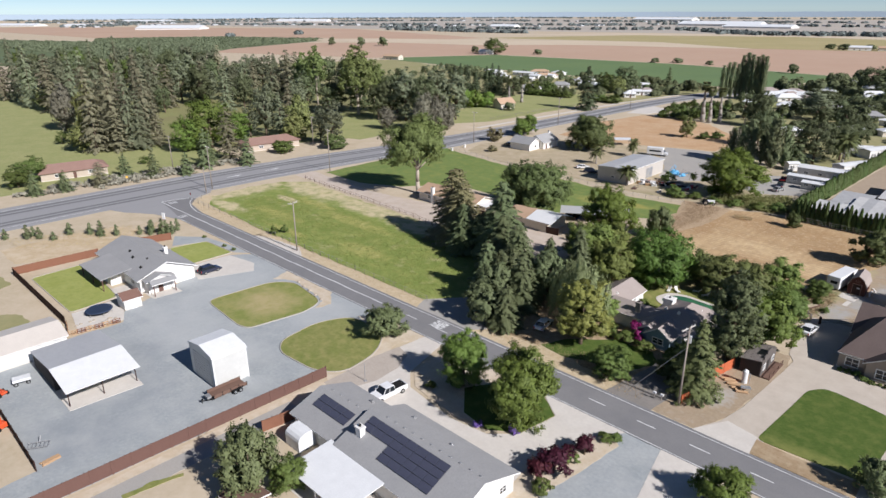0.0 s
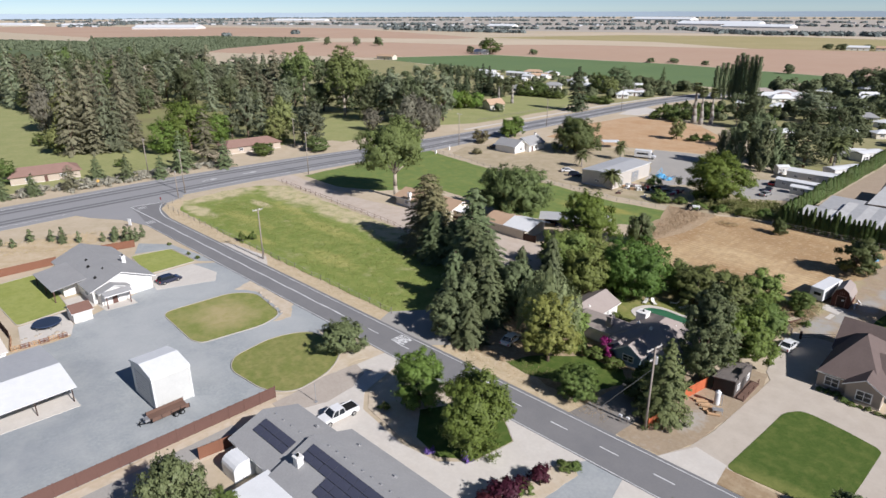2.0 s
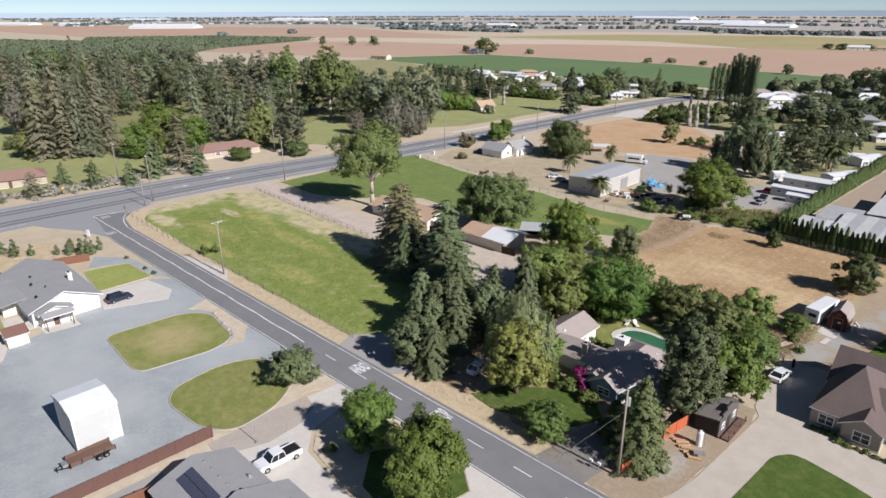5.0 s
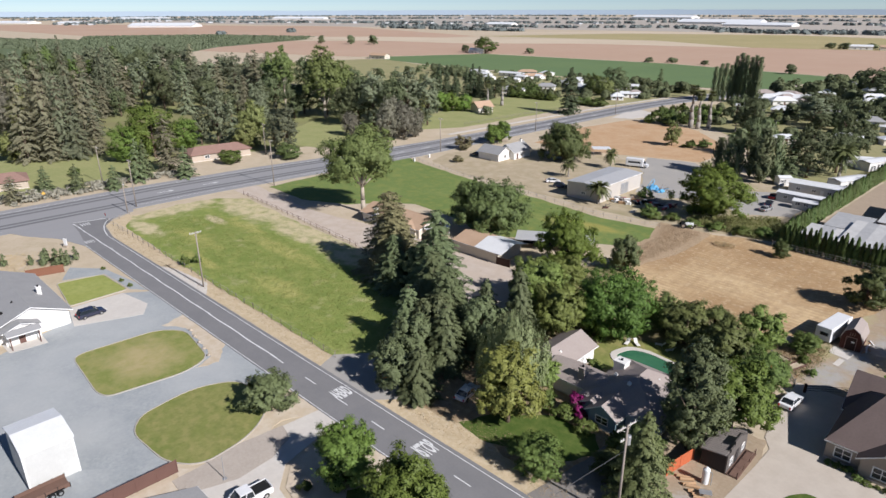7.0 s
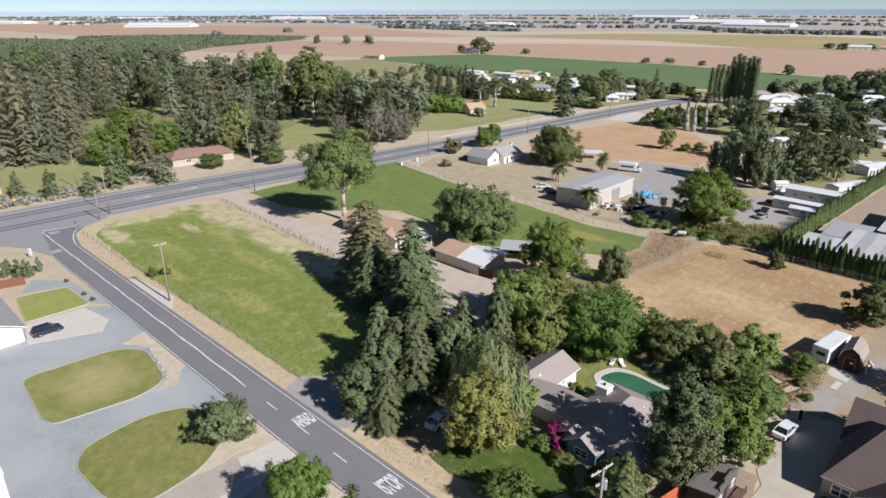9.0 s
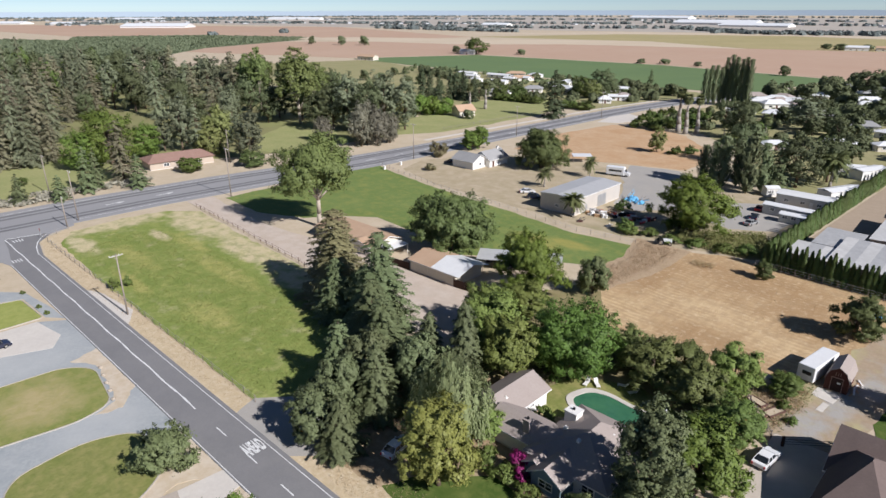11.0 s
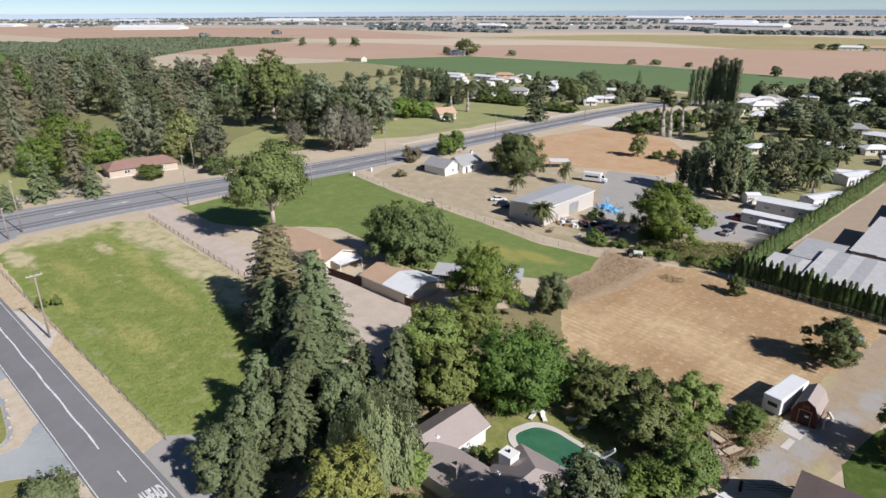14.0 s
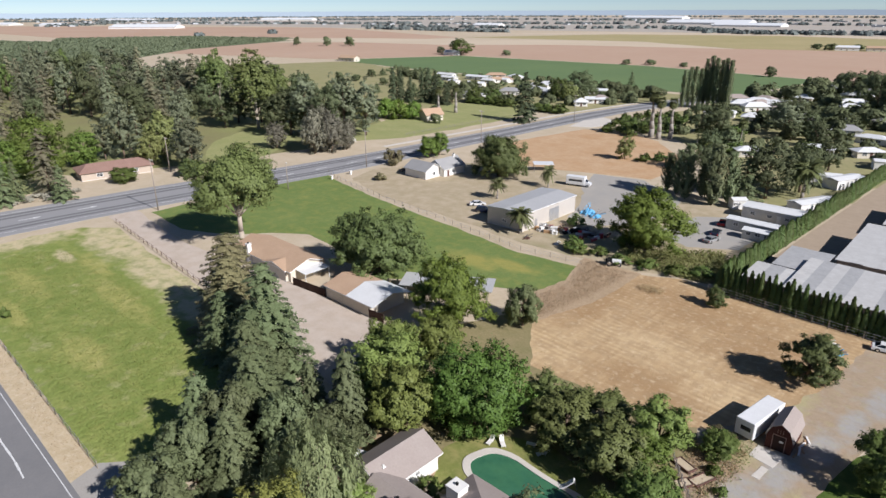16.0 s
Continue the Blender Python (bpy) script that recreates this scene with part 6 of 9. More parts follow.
# ---- trees round the yards ----
for key, x, y, h, r, lab in (
        ("nearoak", -54.6, 60.4, 9.4, 4.1, "full green broadleaf tree on the drive's island"),
        ("nearoak", -43.0, 58.9, 12.0, 5.4, "large dense green broadleaf tree beside the drive"),
        ("olive", -74.9, 62.4, 5.6, 4.2, "low grey-green tree at the lawn's edge"),
        ("olive", -57.8, 27.0, 8.4, 4.4, "grey-green bushy tree beside a patio roof"),
        ("mid", -54.6, 30.4, 4.4, 2.6, "green bushy tree by a garden shed"),
        ("oak", -17.0, 62.6, 5.4, 3.3, "small green tree on a concrete apron"),
        ("redwood", -95.4, 104.6, 15.6, 6.4, "tall brownish-green conifer beside another"),
        ("cedarbush", -88.0, 103.6, 11.0, 5.0, "dense dark conifer between taller ones"),
        ("cedarbush", -79.8, 100.6, 10.0, 4.6, "bushy blue-green conifer among taller trees"),
        ("cedarbush", -70.4, 90.4, 10.6, 4.6, "bushy blue-green conifer among taller trees"),
        ("cedarbush", -58.6, 97.0, 9.0, 4.2, "bushy blue-green conifer among taller trees"),
        ("redwood", -100.4, 107.6, 17.6, 7.4, "tall brownish-green conifer at the pasture's edge"),
        ("cedar", -92.0, 101.4, 12.0, 5.2, "dark conifer between taller ones"),
        ("cedar", -82.6, 103.6, 18.6, 7.8, "tall blue-green conifer with layered boughs"),
        ("cedar", -77.4, 97.6, 13.6, 6.2, "blue-green conifer in a dense clump"),
        ("youngcedar", -73.6, 88.2, 11.4, 4.6, "blue-green conifer at the pasture's corner"),
        ("cedar", -71.2, 94.6, 13.4, 6.2, "blue-green conifer in a dense clump"),
        ("cedarbush", -65.6, 78.8, 8.6, 4.4, "dense blue-green bushy conifer by the road"),
        ("youngcedar", -61.6, 79.0, 8.6, 3.9, "blue-green young conifer by the road"),
        ("cedarbush", -68.6, 84.4, 9.8, 4.2, "dense blue-green bushy conifer by a gravel entrance"),
        ("youngcedar", -64.4, 87.4, 11.4, 4.8, "blue-green conifer in a dense clump"),
        ("cedarbush", -63.0, 94.4, 11.0, 4.4, "bushy blue-green conifer among taller trees"),
        ("youngcedar", -67.4, 100.4, 10.4, 3.8, "young blue-green conifer by a gravel yard"),
        ("youngcedar", -61.6, 102.0, 13.8, 4.2, "young blue-green conifer by a gravel yard"),
        ("yellow", -48.9, 83.4, 12.8, 5.2, "yellow-green leafy tree beside a shaded lawn"),
        ("willow", -54.4, 91.6, 12.4, 5.6, "drooping light-green willow with pale stems"),
        ("sidetree", -50.4, 93.6, 5.0, 2.8, "low green tree beside a house"),
        ("mid", -40.4, 78.0, 5.2, 3.5, "low spreading green tree by the road"),
        ("featherpine", -28.8, 94.8, 15.8, 4.6, "dark green conifer beside a house"),
        ("oak", -26.6, 103.0, 10.6, 5.4, "full green tree beside the drive"),
        ("olivecon", -28.7, 81.8, 12.4, 4.6, "slim conifer by the utility pole"),
        # two dark bushy trees, added also to darken the shaded ground here
        ("dark", -31.6, 88.2, 5.4, 3.0, "dark tree between a house and a conifer"),
        ("dark", -33.6, 84.0, 3.4, 2.4, "low dark bushy tree beside a shaded drive"),
        ("olive", -4.9, 77.0, 4.4, 2.6, "grey-green tree at a lawn's corner by the road"),
        ("gardentree", -41.0, 120.6, 8.2, 5.2, "dull olive-green tree beyond the pool"),
        ("gardentree", -33.4, 119.0, 8.2, 5.0, "dull olive-green tree beyond the pool")):
    plant(key, x, y, h, r, lab, "tree")
for key, x, y, h, r, lab in (
        ("roundtree", -51.8, 115.6, 12.4, 7.4, "bright green dense tree behind the pool house"),
        ("sidetree", -63.4, 110.6, 12.2, 5.8, "green leafy tree by the gravel yard"),
        ("sidetree", -57.4, 107.4, 11.0, 5.0, "green leafy tree behind the pool house"),
        ("bright", -72.6, 132.6, 14.2, 6.6, "light green open-crowned tree before a carport"),
        ("sidetree", -66.6, 124.0, 8.4, 4.2, "dense green tree by the dry field"),
        ("sidetree", -69.6, 116.6, 9.6, 4.6, "green tree by the dry field"),
        ("sidetree", -31.4, 126.6, 8.2, 4.0, "green tree at the dry field's edge"),
        ("gardentree", -38.8, 126.6, 5.8, 4.0, "dull olive-green tree at the dry field's edge"),
        ("gardentree", -45.6, 123.4, 6.8, 4.4, "dull olive-green tree at the dry field's edge"),
        ("gardentree", -29.6, 111.4, 5.4, 3.0, "dull olive-green tree by the pool"),
        ("mid", -26.8, 114.6, 7.2, 4.0, "green tree beside a parked white car"),
        ("olive", -64.2, 142.4, 7.8, 3.6, "dark green rounded tree at the field corner"),
        ("dark", -22.6, 157.0, 8.6, 4.4, "dark rounded tree beside a barn"),
        ("dark", -42.6, 173.2, 4.2, 2.0, "small dark bush standing in dry grass"),
        ("dome", -101.0, 140.6, 13.8, 10.6, "huge dome-shaped dark green tree"),
        ("euc", -136.6, 129.6, 25.4, 10.4, "tall spreading tree with a pale forked trunk"),
        ("bright", -66.4, 192.4, 14.8, 9.8, "broad bright green tree beside trailers"),
        ("dome", -133.4, 221.6, 13.8, 9.6, "dense round dark green tree by a small house"),
        ("drybush", -172.4, 210.0, 5.6, 3.6, "brownish round bush by the highway"),
        ("drybush", -159.0, 192.0, 2.6, 2.0, "small dry bush beside a dirt drive"),
        ("oak", -170.6, 226.0, 8.6, 4.2, "green tree beside the highway"),
        ("mid", -9.4, 138.0, 8.6, 4.2, "green tree on rough grass"),
        ("forest_y", -29.0, 118.4, 4.4, 2.2, "small yellow-green tree beside an orange fence"),
        ("mid", -25.8, 131.6, 3.6, 2.6, "low leafy bush before a barn"),
        ("oak", -30.6, 121.6, 6.0, 3.2, "green tree in a fenced garden")):
    plant(key, x, y, h, r, lab, "tree")

# shrubs near the houses
for key, x, y, h, r, lab in (
        ("redshrub", -32.9, 59.4, 2.9, 1.5, "round dark red shrub in a mulched bed"),
        ("redshrub", -34.0, 54.4, 3.6, 2.3, "dark red leafy shrub in a mulched bed"),
        ("redshrub", -34.9, 52.2, 2.6, 1.4, "dark red leafy shrub by a house"),
        ("shrub", -33.0, 50.4, 1.9, 1.4, "green rounded shrub in a mulched bed"),
        ("shrub", -33.6, 57.2, 1.8, 1.3, "green shrub between red ones"),
        ("shrub", -32.6, 63.8, 1.2, 1.3, "pale green grassy shrub"),
        ("shrub", -31.7, 64.6, 1.1, 1.1, "pale green grassy shrub"),
        ("purpleshrub", -42.0, 56.6, 1.3, 0.8, "purple flowering shrub beside the drive"),
        ("purpleshrub", -46.6, 54.6, 0.8, 0.9, "low purple flowering shrub"),
        ("shrub", -57.8, 56.6, 1.2, 1.0, "small shrub in the drive's island"),
        ("pinkshrub", -42.8, 90.8, 3.8, 1.7, "magenta flowering bush by a blue-grey house"),
        ("shrub", -46.8, 101.6, 3.0, 2.0, "green shrub against a white wall"),
        # the next four shrubs are added to darken the shaded house front
        ("shrub", -44.2, 89.4, 2.0, 2.2, "shrub added to darken a house front"),
        ("shrub", -40.6, 89.0, 1.8, 1.9, "shrub added to darken a house front"),
        ("shrub", -47.4, 90.4, 2.2, 2.0, "shrub added to darken a house front"),
        ("shrub", -34.6, 89.4, 2.8, 2.4, "shrub added to darken a house front"),
        ("shrub", -76.6, 179.6, 2.6, 2.4, "green weedy bush by a field fence"),
        ("shrub", -72.4, 181.4, 2.2, 2.6, "green weedy bush by a field fence"),
        ("shrub", -66.4, 180.6, 2.0, 2.8, "green weedy bush beside a field"),
        ("shrub", -60.6, 181.6, 2.2, 2.8, "green weedy bush beside a field"),
        ("shrub", -54.6, 182.4, 2.4, 2.8, "green weedy bush beside a hedge"),
        ("shrub", -50.4, 184.8, 2.6, 2.8, "green weedy bush beside a hedge"),
        ("shrub", -46.8, 96.8, 3.0, 2.2, "green shrub beside a house"),
        ("shrub", -24.6, 127.6, 1.4, 1.1, "low green garden shrub"),
        ("shrub", -22.6, 124.8, 1.1, 1.0, "low green garden shrub"),
        ("drybush", -26.6, 134.8, 1.8, 1.6, "dry tan bush by a trailer"),
        ("shrub", -135.4, 78.1, 2.5, 1.1, "small dark bush in the pasture"),
        ("shrub", -134.2, 80.4, 2.5, 1.1, "small dark bush in the pasture"),
        ("shrub", -87.4, 196.0, 3.2, 2.6, "green bush beside the metal building"),
        ("shrub", -78.2, 180.6, 3.6, 2.8, "green bush by the field fence"),
        ("shrub", -145.6, 64.6, 0.8, 0.6, "small shrub at the lawn's edge"),
        ("shrub", -136.2, 65.0, 0.8, 0.6, "small shrub at the lawn's edge"),
        ("shrub", -132.2, 65.2, 0.9, 0.6, "small shrub at the lawn's edge")):
    plant(key, x, y, h, r, lab, "shrub")
for i in range(15):
    f = i / 14
    plant("sapling", -180 + 26 * f + 2.0 * math.sin(i * 2.1), 30 + 33.5 * f + 1.6 * math.sin(i * 1.3), rng.uniform(2.4, 4.2), rng.uniform(1.1, 1.6), "small young conifer in bare sandy soil", "tree", "young conifers by the junction")
for x, y in ((-157.5, 56.5), (-155.6, 58.6), (-154.0, 60.4), (-159.5, 57.6), (-157.2, 60.2)):
    plant("sapling", x, y, rng.uniform(3.0, 4.4), rng.uniform(1.2, 1.7), "small young conifer in bare sandy soil", "tree", "young conifers by the junction")

# ---- the wood across the highway ----
WOODLABEL = {
    "forest_a": "tall grey-green conifer of a mixed wood", "forest_b": "tall brownish conifer of a mixed wood", "forest_c": "small dark conifer beside the highway",
    "forest_d": "low broad green tree on the park lawn", "forest_e": "dark broad tree of a mixed wood", "forest_f": "feathery grey-green tree of a mixed wood",
    "forest_g": "broad bright green tree at the wood's front", "forest_y": "yellow-green leafy tree at the wood's edge", "talleuc": "very tall open eucalyptus rising above the wood",
    "greywillow": "grey drooping tree beside the highway"}
for key, places in (
        ("forest_b", ((-272, 83, 34, 6.4), (-274, 91, 36, 6.6), (-273, 104, 32, 5.8), (-269, 106, 17, 4.6), (-279, 89, 28, 6.4), (-268, 90, 17, 6.2), (-342, 128, 33, 6.4), (-373, 157, 25, 6.6),
                      (-359, 140, 17, 5.0), (-355, 202, 25, 7.1), (-222, 113, 20, 5.6), (-267, 169, 23, 5.2), (-360, 229, 30, 8.2), (-483, 100, 27, 7.2), (-402, 104, 32, 7.2), (-217, 65, 8, 3.6), (-290, 96, 30, 6.0), (-302, 104, 28, 6.0))),
        ("forest_a", ((-268, 95, 31, 5.6), (-266, 98, 23, 6.6), (-317, 96, 37, 6.6), (-332, 117, 42, 5.6), (-371, 146, 32, 5.8), (-399, 161, 36, 6.0), (-340, 175, 27, 6.8), (-245, 150, 20, 4.6),
                      (-329, 198, 31, 6.8), (-436, 103, 37, 7.6), (-471, 104, 38, 6.2), (-361, 104, 34, 6.6), (-383, 122, 39, 5.4), (-310, 118, 29, 6.2))),
        ("forest_c", ((-209, 113, 11, 4.2), (-215, 100, 14.5, 4.2), (-211, 91, 8, 3.4), (-216, 82, 9, 3.3), (-223, 75, 8.4, 3.5), (-219, 104, 13, 3.4), (-219, 47, 8, 3.1), (-218, 55, 7, 3.2))),
        ("forest_d", ((-241, 51, 9, 6.2), (-239, 88, 3, 2.3), (-302, 79, 6, 2.9), (-234, 46, 7, 5.0))),
        ("forest_e", ((-369, 175, 27, 7.4), (-357, 147, 17, 5.0), (-342, 187, 22, 7.4), (-295, 218, 20, 7.6), (-323, 218, 23, 8.0), (-248, 217, 25, 8.4), (-228, 222, 25, 7.6),
                      (-279, 221, 17, 7.4), (-252, 212, 20, 7.0), (-262, 234, 26, 9.0), (-244, 240, 26, 9.0), (-300, 176, 18, 6.4), (-306, 198, 20, 7.0), (-286, 206, 18, 6.4))),
        ("forest_f", ((-388, 171, 29, 6.8), (-376, 183, 22, 6.8), (-376, 198, 25, 7.4), (-257, 142, 16, 4.4), (-252, 147, 25, 5.6), (-282, 184, 23, 5.8), (-224, 156, 16, 4.6), (-239, 219, 28, 7.8),
                      (-230, 233, 29, 7.8), (-223, 239, 26, 7.0), (-214, 155, 21, 5.6), (-272, 178, 20, 5.0), (-264, 154, 18, 4.6))),
        ("forest_g", ((-248, 119, 22.5, 9.6), (-249, 109, 15, 6.6), (-253, 133, 14, 6.6))),
        ("forest_y", ((-241, 157, 19.5, 6.2), (-235, 150, 13, 4.6), (-417, 105, 13, 5.5), (-306, 92, 26, 5.4), (-279, 80, 12, 5.2), (-258, 268, 12, 5.0))),
        ("talleuc", ((-319, 222, 36, 7.0), (-272, 215, 38, 11.4), (-273, 227, 30, 8.0), (-338, 226, 31, 7.4), (-300, 232, 28, 8.0))),
        ("greywillow", ((-228, 197, 11, 4.6), (-208, 201, 18, 5.8), (-205, 207, 17, 6.0), (-205, 214, 13, 4.6), (-213, 208, 18, 6.6), (-335, 91, 23, 6.6)))):
    for x, y, h, r in places:
        plant(key, x, y, h, r, WOODLABEL[key], "tree", "wood across the highway")
WOOD = [(-290, 240), (-262, 252), (-300, 296), (-440, 285), (-620, 230), (-640, 150), (-500, 108), (-400, 128), (-390, 190), (-330, 236)]
for i, (x, y) in enumerate(fill(WOOD, 88, 5, [], 9.5)):
    key = ("forest_a", "forest_e", "forest_f", "forest_b", "forest_e", "forest_d", "forest_f")[i % 7]
    back = min(1.0, max(0.0, (-x - 300) / 250))
    h = rng.uniform(15, 25) + 5 * back
    plant(key + "_back", x, y, h, rng.uniform(5.6, 8.6), "tall tree deep in a mixed wood", "tree", "wood across the highway")
for key, x, y, h, r, lab in (
        ("mid", -218, 134, 5.0, 5.0, "low green bush before a red-roofed house"),
        ("dark", -209, 153, 6.0, 5.0, "dark bush beside the highway")):
    plant(key, x, y, h, r, lab, "tree", "wood across the highway")
scrub = fill([(-222, 40), (-213, 60), (-212, 112), (-217, 120), (-222, 95), (-228, 60)], 150, 10)
scatter_stuff("roadside_scrub", scrub, 0.42, L_SAGE, "pale grey scrub and boulders along the highway", "scrub", 4, 0.6, 0.6, 26, 1.3, 0.55)

# ---- trees by the far houses ----
for key, x, y, h, r, lab in (
        ("poplar", -85.5, 243, 11.6, 2.4, "column-shaped poplar beside a dusty yard"),
        ("poplar", -81.6, 241, 13.4, 2.6, "column-shaped poplar beside a dusty yard"),
        ("poplar", -77.6, 238, 16.2, 3.2, "broad column-shaped poplar beside pale houses"),
        ("poplar", -74.6, 243, 14.6, 2.8, "column-shaped poplar beside pale houses"),
        ("poplar", -69.4, 237, 17.4, 3.7, "broad column-shaped poplar beside pale houses"),
        ("poplar", -66.8, 242, 14.8, 2.8, "column-shaped poplar beside pale houses"),
        ("forest_e", -102.4, 322, 19.5, 6.8, "tall dark tree behind poplars"),
        ("forest_e", -86.6, 274, 17, 4.6, "dark leafy tree behind poplars"),
        ("forest_e", -60.6, 254, 19.6, 7.6, "big dark tree among mobile homes"),
        ("forest_e", -55.4, 268, 17.6, 6.6, "big dark tree among mobile homes"),
        ("forest_c", -65.2, 250, 16.0, 6.0, "dark dense conifer among mobile homes"),
        ("forest_f", -89.0, 362, 16.5, 9.0, "broad grey-green tree behind mobile homes"),
        ("forest_e", -92, 381, 16, 8.5, "big dark tree behind mobile homes"),
        ("forest_e", -117, 342, 16, 6.2, "dark tree near tall palms"),
        ("forest_e", -110.6, 347, 14, 5.0, "dark tree near tall palms"),
        ("forest_e", -70, 439, 27, 9.0, "very large dark tree by a far lane"),
        ("forest_e", -60, 430, 22, 9.0, "very large dark tree by a far lane"),
        ("forest_e", -97, 515, 19, 9.0, "large dark tree by a far lane"),
        ("forest_e", -84, 520, 18, 9.0, "large dark tree by a far lane"),
        ("darkcon", -192.7, 314, 23.6, 7.0, "large dark conifer beside the highway"),
        ("forest_e", -222, 409, 19.0, 8.6, "broad green tree near far houses"),
        ("forest_d", -230, 398, 14, 7.0, "broad green tree near far houses"),
        ("forest_y", -218, 391, 12, 6.0, "light green tree near far houses"),
        ("forest_d", -248, 356, 9.5, 6.4, "round green tree behind a hedge"),
        ("forest_d", -256, 349, 11, 5.8, "round green tree behind a hedge"),
        ("forest_e", -265, 340, 12, 5.6, "dark tree behind a hedge"),
        ("limetree", -250, 275, 11, 6.4, "bright green tree beside open grass"),
        ("limetree", -245, 279, 10.4, 6.0, "bright green tree beside open grass"),
        ("limetree", -240, 284, 9.4, 5.0, "bright green tree beside open grass"),
        ("fartree", -222, 282, 5, 3.4, "low bush beside a tan house"),
        ("fartree", -240, 300, 6, 3.6, "low bush beside a tan house"),
        ("forest_c", -217, 466, 13, 3.6, "thin grey conifer by a far field"),
        ("oak", -171.4, 232, 9.4, 4.2, "drooping green tree beside the highway")):
    plant(key, x, y, h, r, lab, "tree")
for x, y, h, r in ((-156.6, 411, 20.0, 2.5), (-154.4, 413, 21.8, 2.6), (-152.0, 414, 22.0, 2.6), (-149.6, 416, 21.0, 2.5), (-149.2, 421, 25.8, 2.8), (-146.8, 422, 27.4, 3.0), (-143.6, 421, 26.4, 2.8), (-140.0, 419, 25.6, 2.8), (-137.0, 417, 26.8, 2.8), (-134.2, 416, 26.0, 2.7)):
    plant("poplar", x, y, h, r * 0.88, "far column-shaped poplar in a tight row", "tree", "far poplar row")
for x, y, h, r in ((-291.5, 317, 20, 4.2), (-288, 320, 19, 4.2), (-284, 324, 14.5, 4.4), (-279, 329, 18, 4.2), (-276, 331, 20, 4.2), (-273, 334, 18.4, 4.0), (-262, 331, 13, 4.4), (-268, 330, 12, 4.2)):
    plant("darkcon", x, y, h, r, "dark conifer in a row behind a tan house", "tree", "dark conifer row")
for key, x, y, h, r, lab in (
        ("fanpalm", -129.0, 319.4, 18.8, 3.0, "tall fan palm beside the highway"),
        ("fanpalm", -124.6, 317, 17, 2.7, "tall fan palm beside the highway"),
        ("fanpalm", -121.6, 322, 16.4, 2.6, "tall fan palm beside the highway"),
        ("smallpalm", -95.6, 331, 9.4, 2.8, "fan palm beside pale houses"),
        ("fanpalm", -233.6, 296, 15, 2.4, "slender tall palm on open grass"),
        ("fanpalm", -237.4, 313, 14, 2.4, "slender tall palm on open grass"),
        ("datepalm", -53, 262, 9.5, 5.6, "large date palm among mobile homes"),
        ("smallpalm", -108, 318, 7, 2.6, "small palm beside a pale shed"),
        ("smallpalm", -101, 322, 7, 2.6, "small palm beside a pale shed"),
        ("datepalm", -117.6, 201.0, 5.2, 3.0, "small palm beside the metal building"),
        ("datepalm", -114.0, 221.5, 5.6, 2.8, "small palm in a dusty yard"),
        ("datepalm", -94.6, 181.4, 5.6, 3.8, "bushy palm against the metal building")):
    plant(key, x, y, h, r, lab, "palm")
for i, (x, y) in enumerate(fill([(-300, 330), (-262, 350), (-240, 395), (-300, 440), (-420, 430), (-430, 350)], 16, 12, [], 9)):
    plant(("fartree", "forest_c_back", "fartree")[i % 3], x, y, rng.uniform(5, 8.5), rng.uniform(3.6, 5.4), "dark tree among far houses", "tree", "trees by far houses")
for i, (x, y) in enumerate(fill([(-240, 395), (-205, 400), (-185, 425), (-175, 462), (-230, 455)], 14, 13, [], 8)):
    plant("fartree", x, y, rng.uniform(5, 9), rng.uniform(3, 5), "green tree among far houses", "tree", "trees by far houses")
for x, y in fill([(-163, 352), (-150, 316), (-134, 314), (-126, 330), (-128, 360), (-150, 378)], 40, 16, [], 4.4):
    plant("lowtree", x, y, rng.uniform(3.0, 4.2), rng.uniform(2.2, 2.8), "small orchard tree in rows", "tree", "orchard by the bend")
for i, (x, y) in enumerate(fill([(-112, 326), (-96, 296), (-74, 284), (-52, 292), (-60, 330), (-74, 420), (-96, 420)], 16, 18, [], 7)):
    plant(("fartree", "lowtree", "forest_e_back")[i % 3], x, y, (rng.uniform(5, 9), 4.2, rng.uniform(8, 13))[i % 3], rng.uniform(3.4, 5.4), "tree among mobile homes and lots", "tree", "trees among mobile homes")
for x, y in ((-255, 347), (-250, 348), (-245, 348.6), (-240, 349), (-235, 349.4), (-230, 350), (-208, 347), (-203, 347), (-198, 347), (-193.5, 347)):
    plant("lowtree", x, y, 4.6, 4.2, "dense clipped hedge bush beside open grass", "shrub", "hedge by open grass")
for key, x, y, h, r, lab in (
        ("forest_d_back", -530, 640, 22, 15, "large lone tree by a farm"),
        ("fartree", -563, 640, 10, 6, "round tree by a farm"),
        ("fartree", -487, 672, 7, 6, "low tree on a field edge"),
        ("fartree", -320, 648, 5.5, 5, "low tree on a field edge"),
        ("fartree", -300, 660, 5.5, 6, "low tree on a field edge"),
        ("fartree", -265, 655, 5, 4.5, "low tree on a field edge"),
        ("fartree", -176, 615, 9, 5, "dark tree on a field edge"),
        ("fartree", -232, 1010, 9, 9, "round tree by a far farm"),
        ("fartree", -250, 1020, 8, 8, "round tree by a far farm"),
        ("fartree", -205, 1030, 8, 8, "round tree by a far farm"),
        ("fartree", -820, 660, 15, 7, "far round tree on a fallow field"),
        ("fartree", -790, 680, 15, 8, "far round tree on a fallow field"),
        ("fartree", -870, 640, 14, 6, "far round tree on a fallow field")):
    plant(key, x, y, h, r, lab, "tree")

for key, x, y, h, r, lab in (
        ("forest_y", -116, 273, 9.4, 3.2, "small light green tree on bare soil"),
        ("lowtree", -109, 274, 3, 2.6, "low bush beside bare soil"),
        ("lowtree", -105, 279, 3, 2.8, "low bush beside bare soil")):
    plant(key, x, y, h, r, lab, "tree")

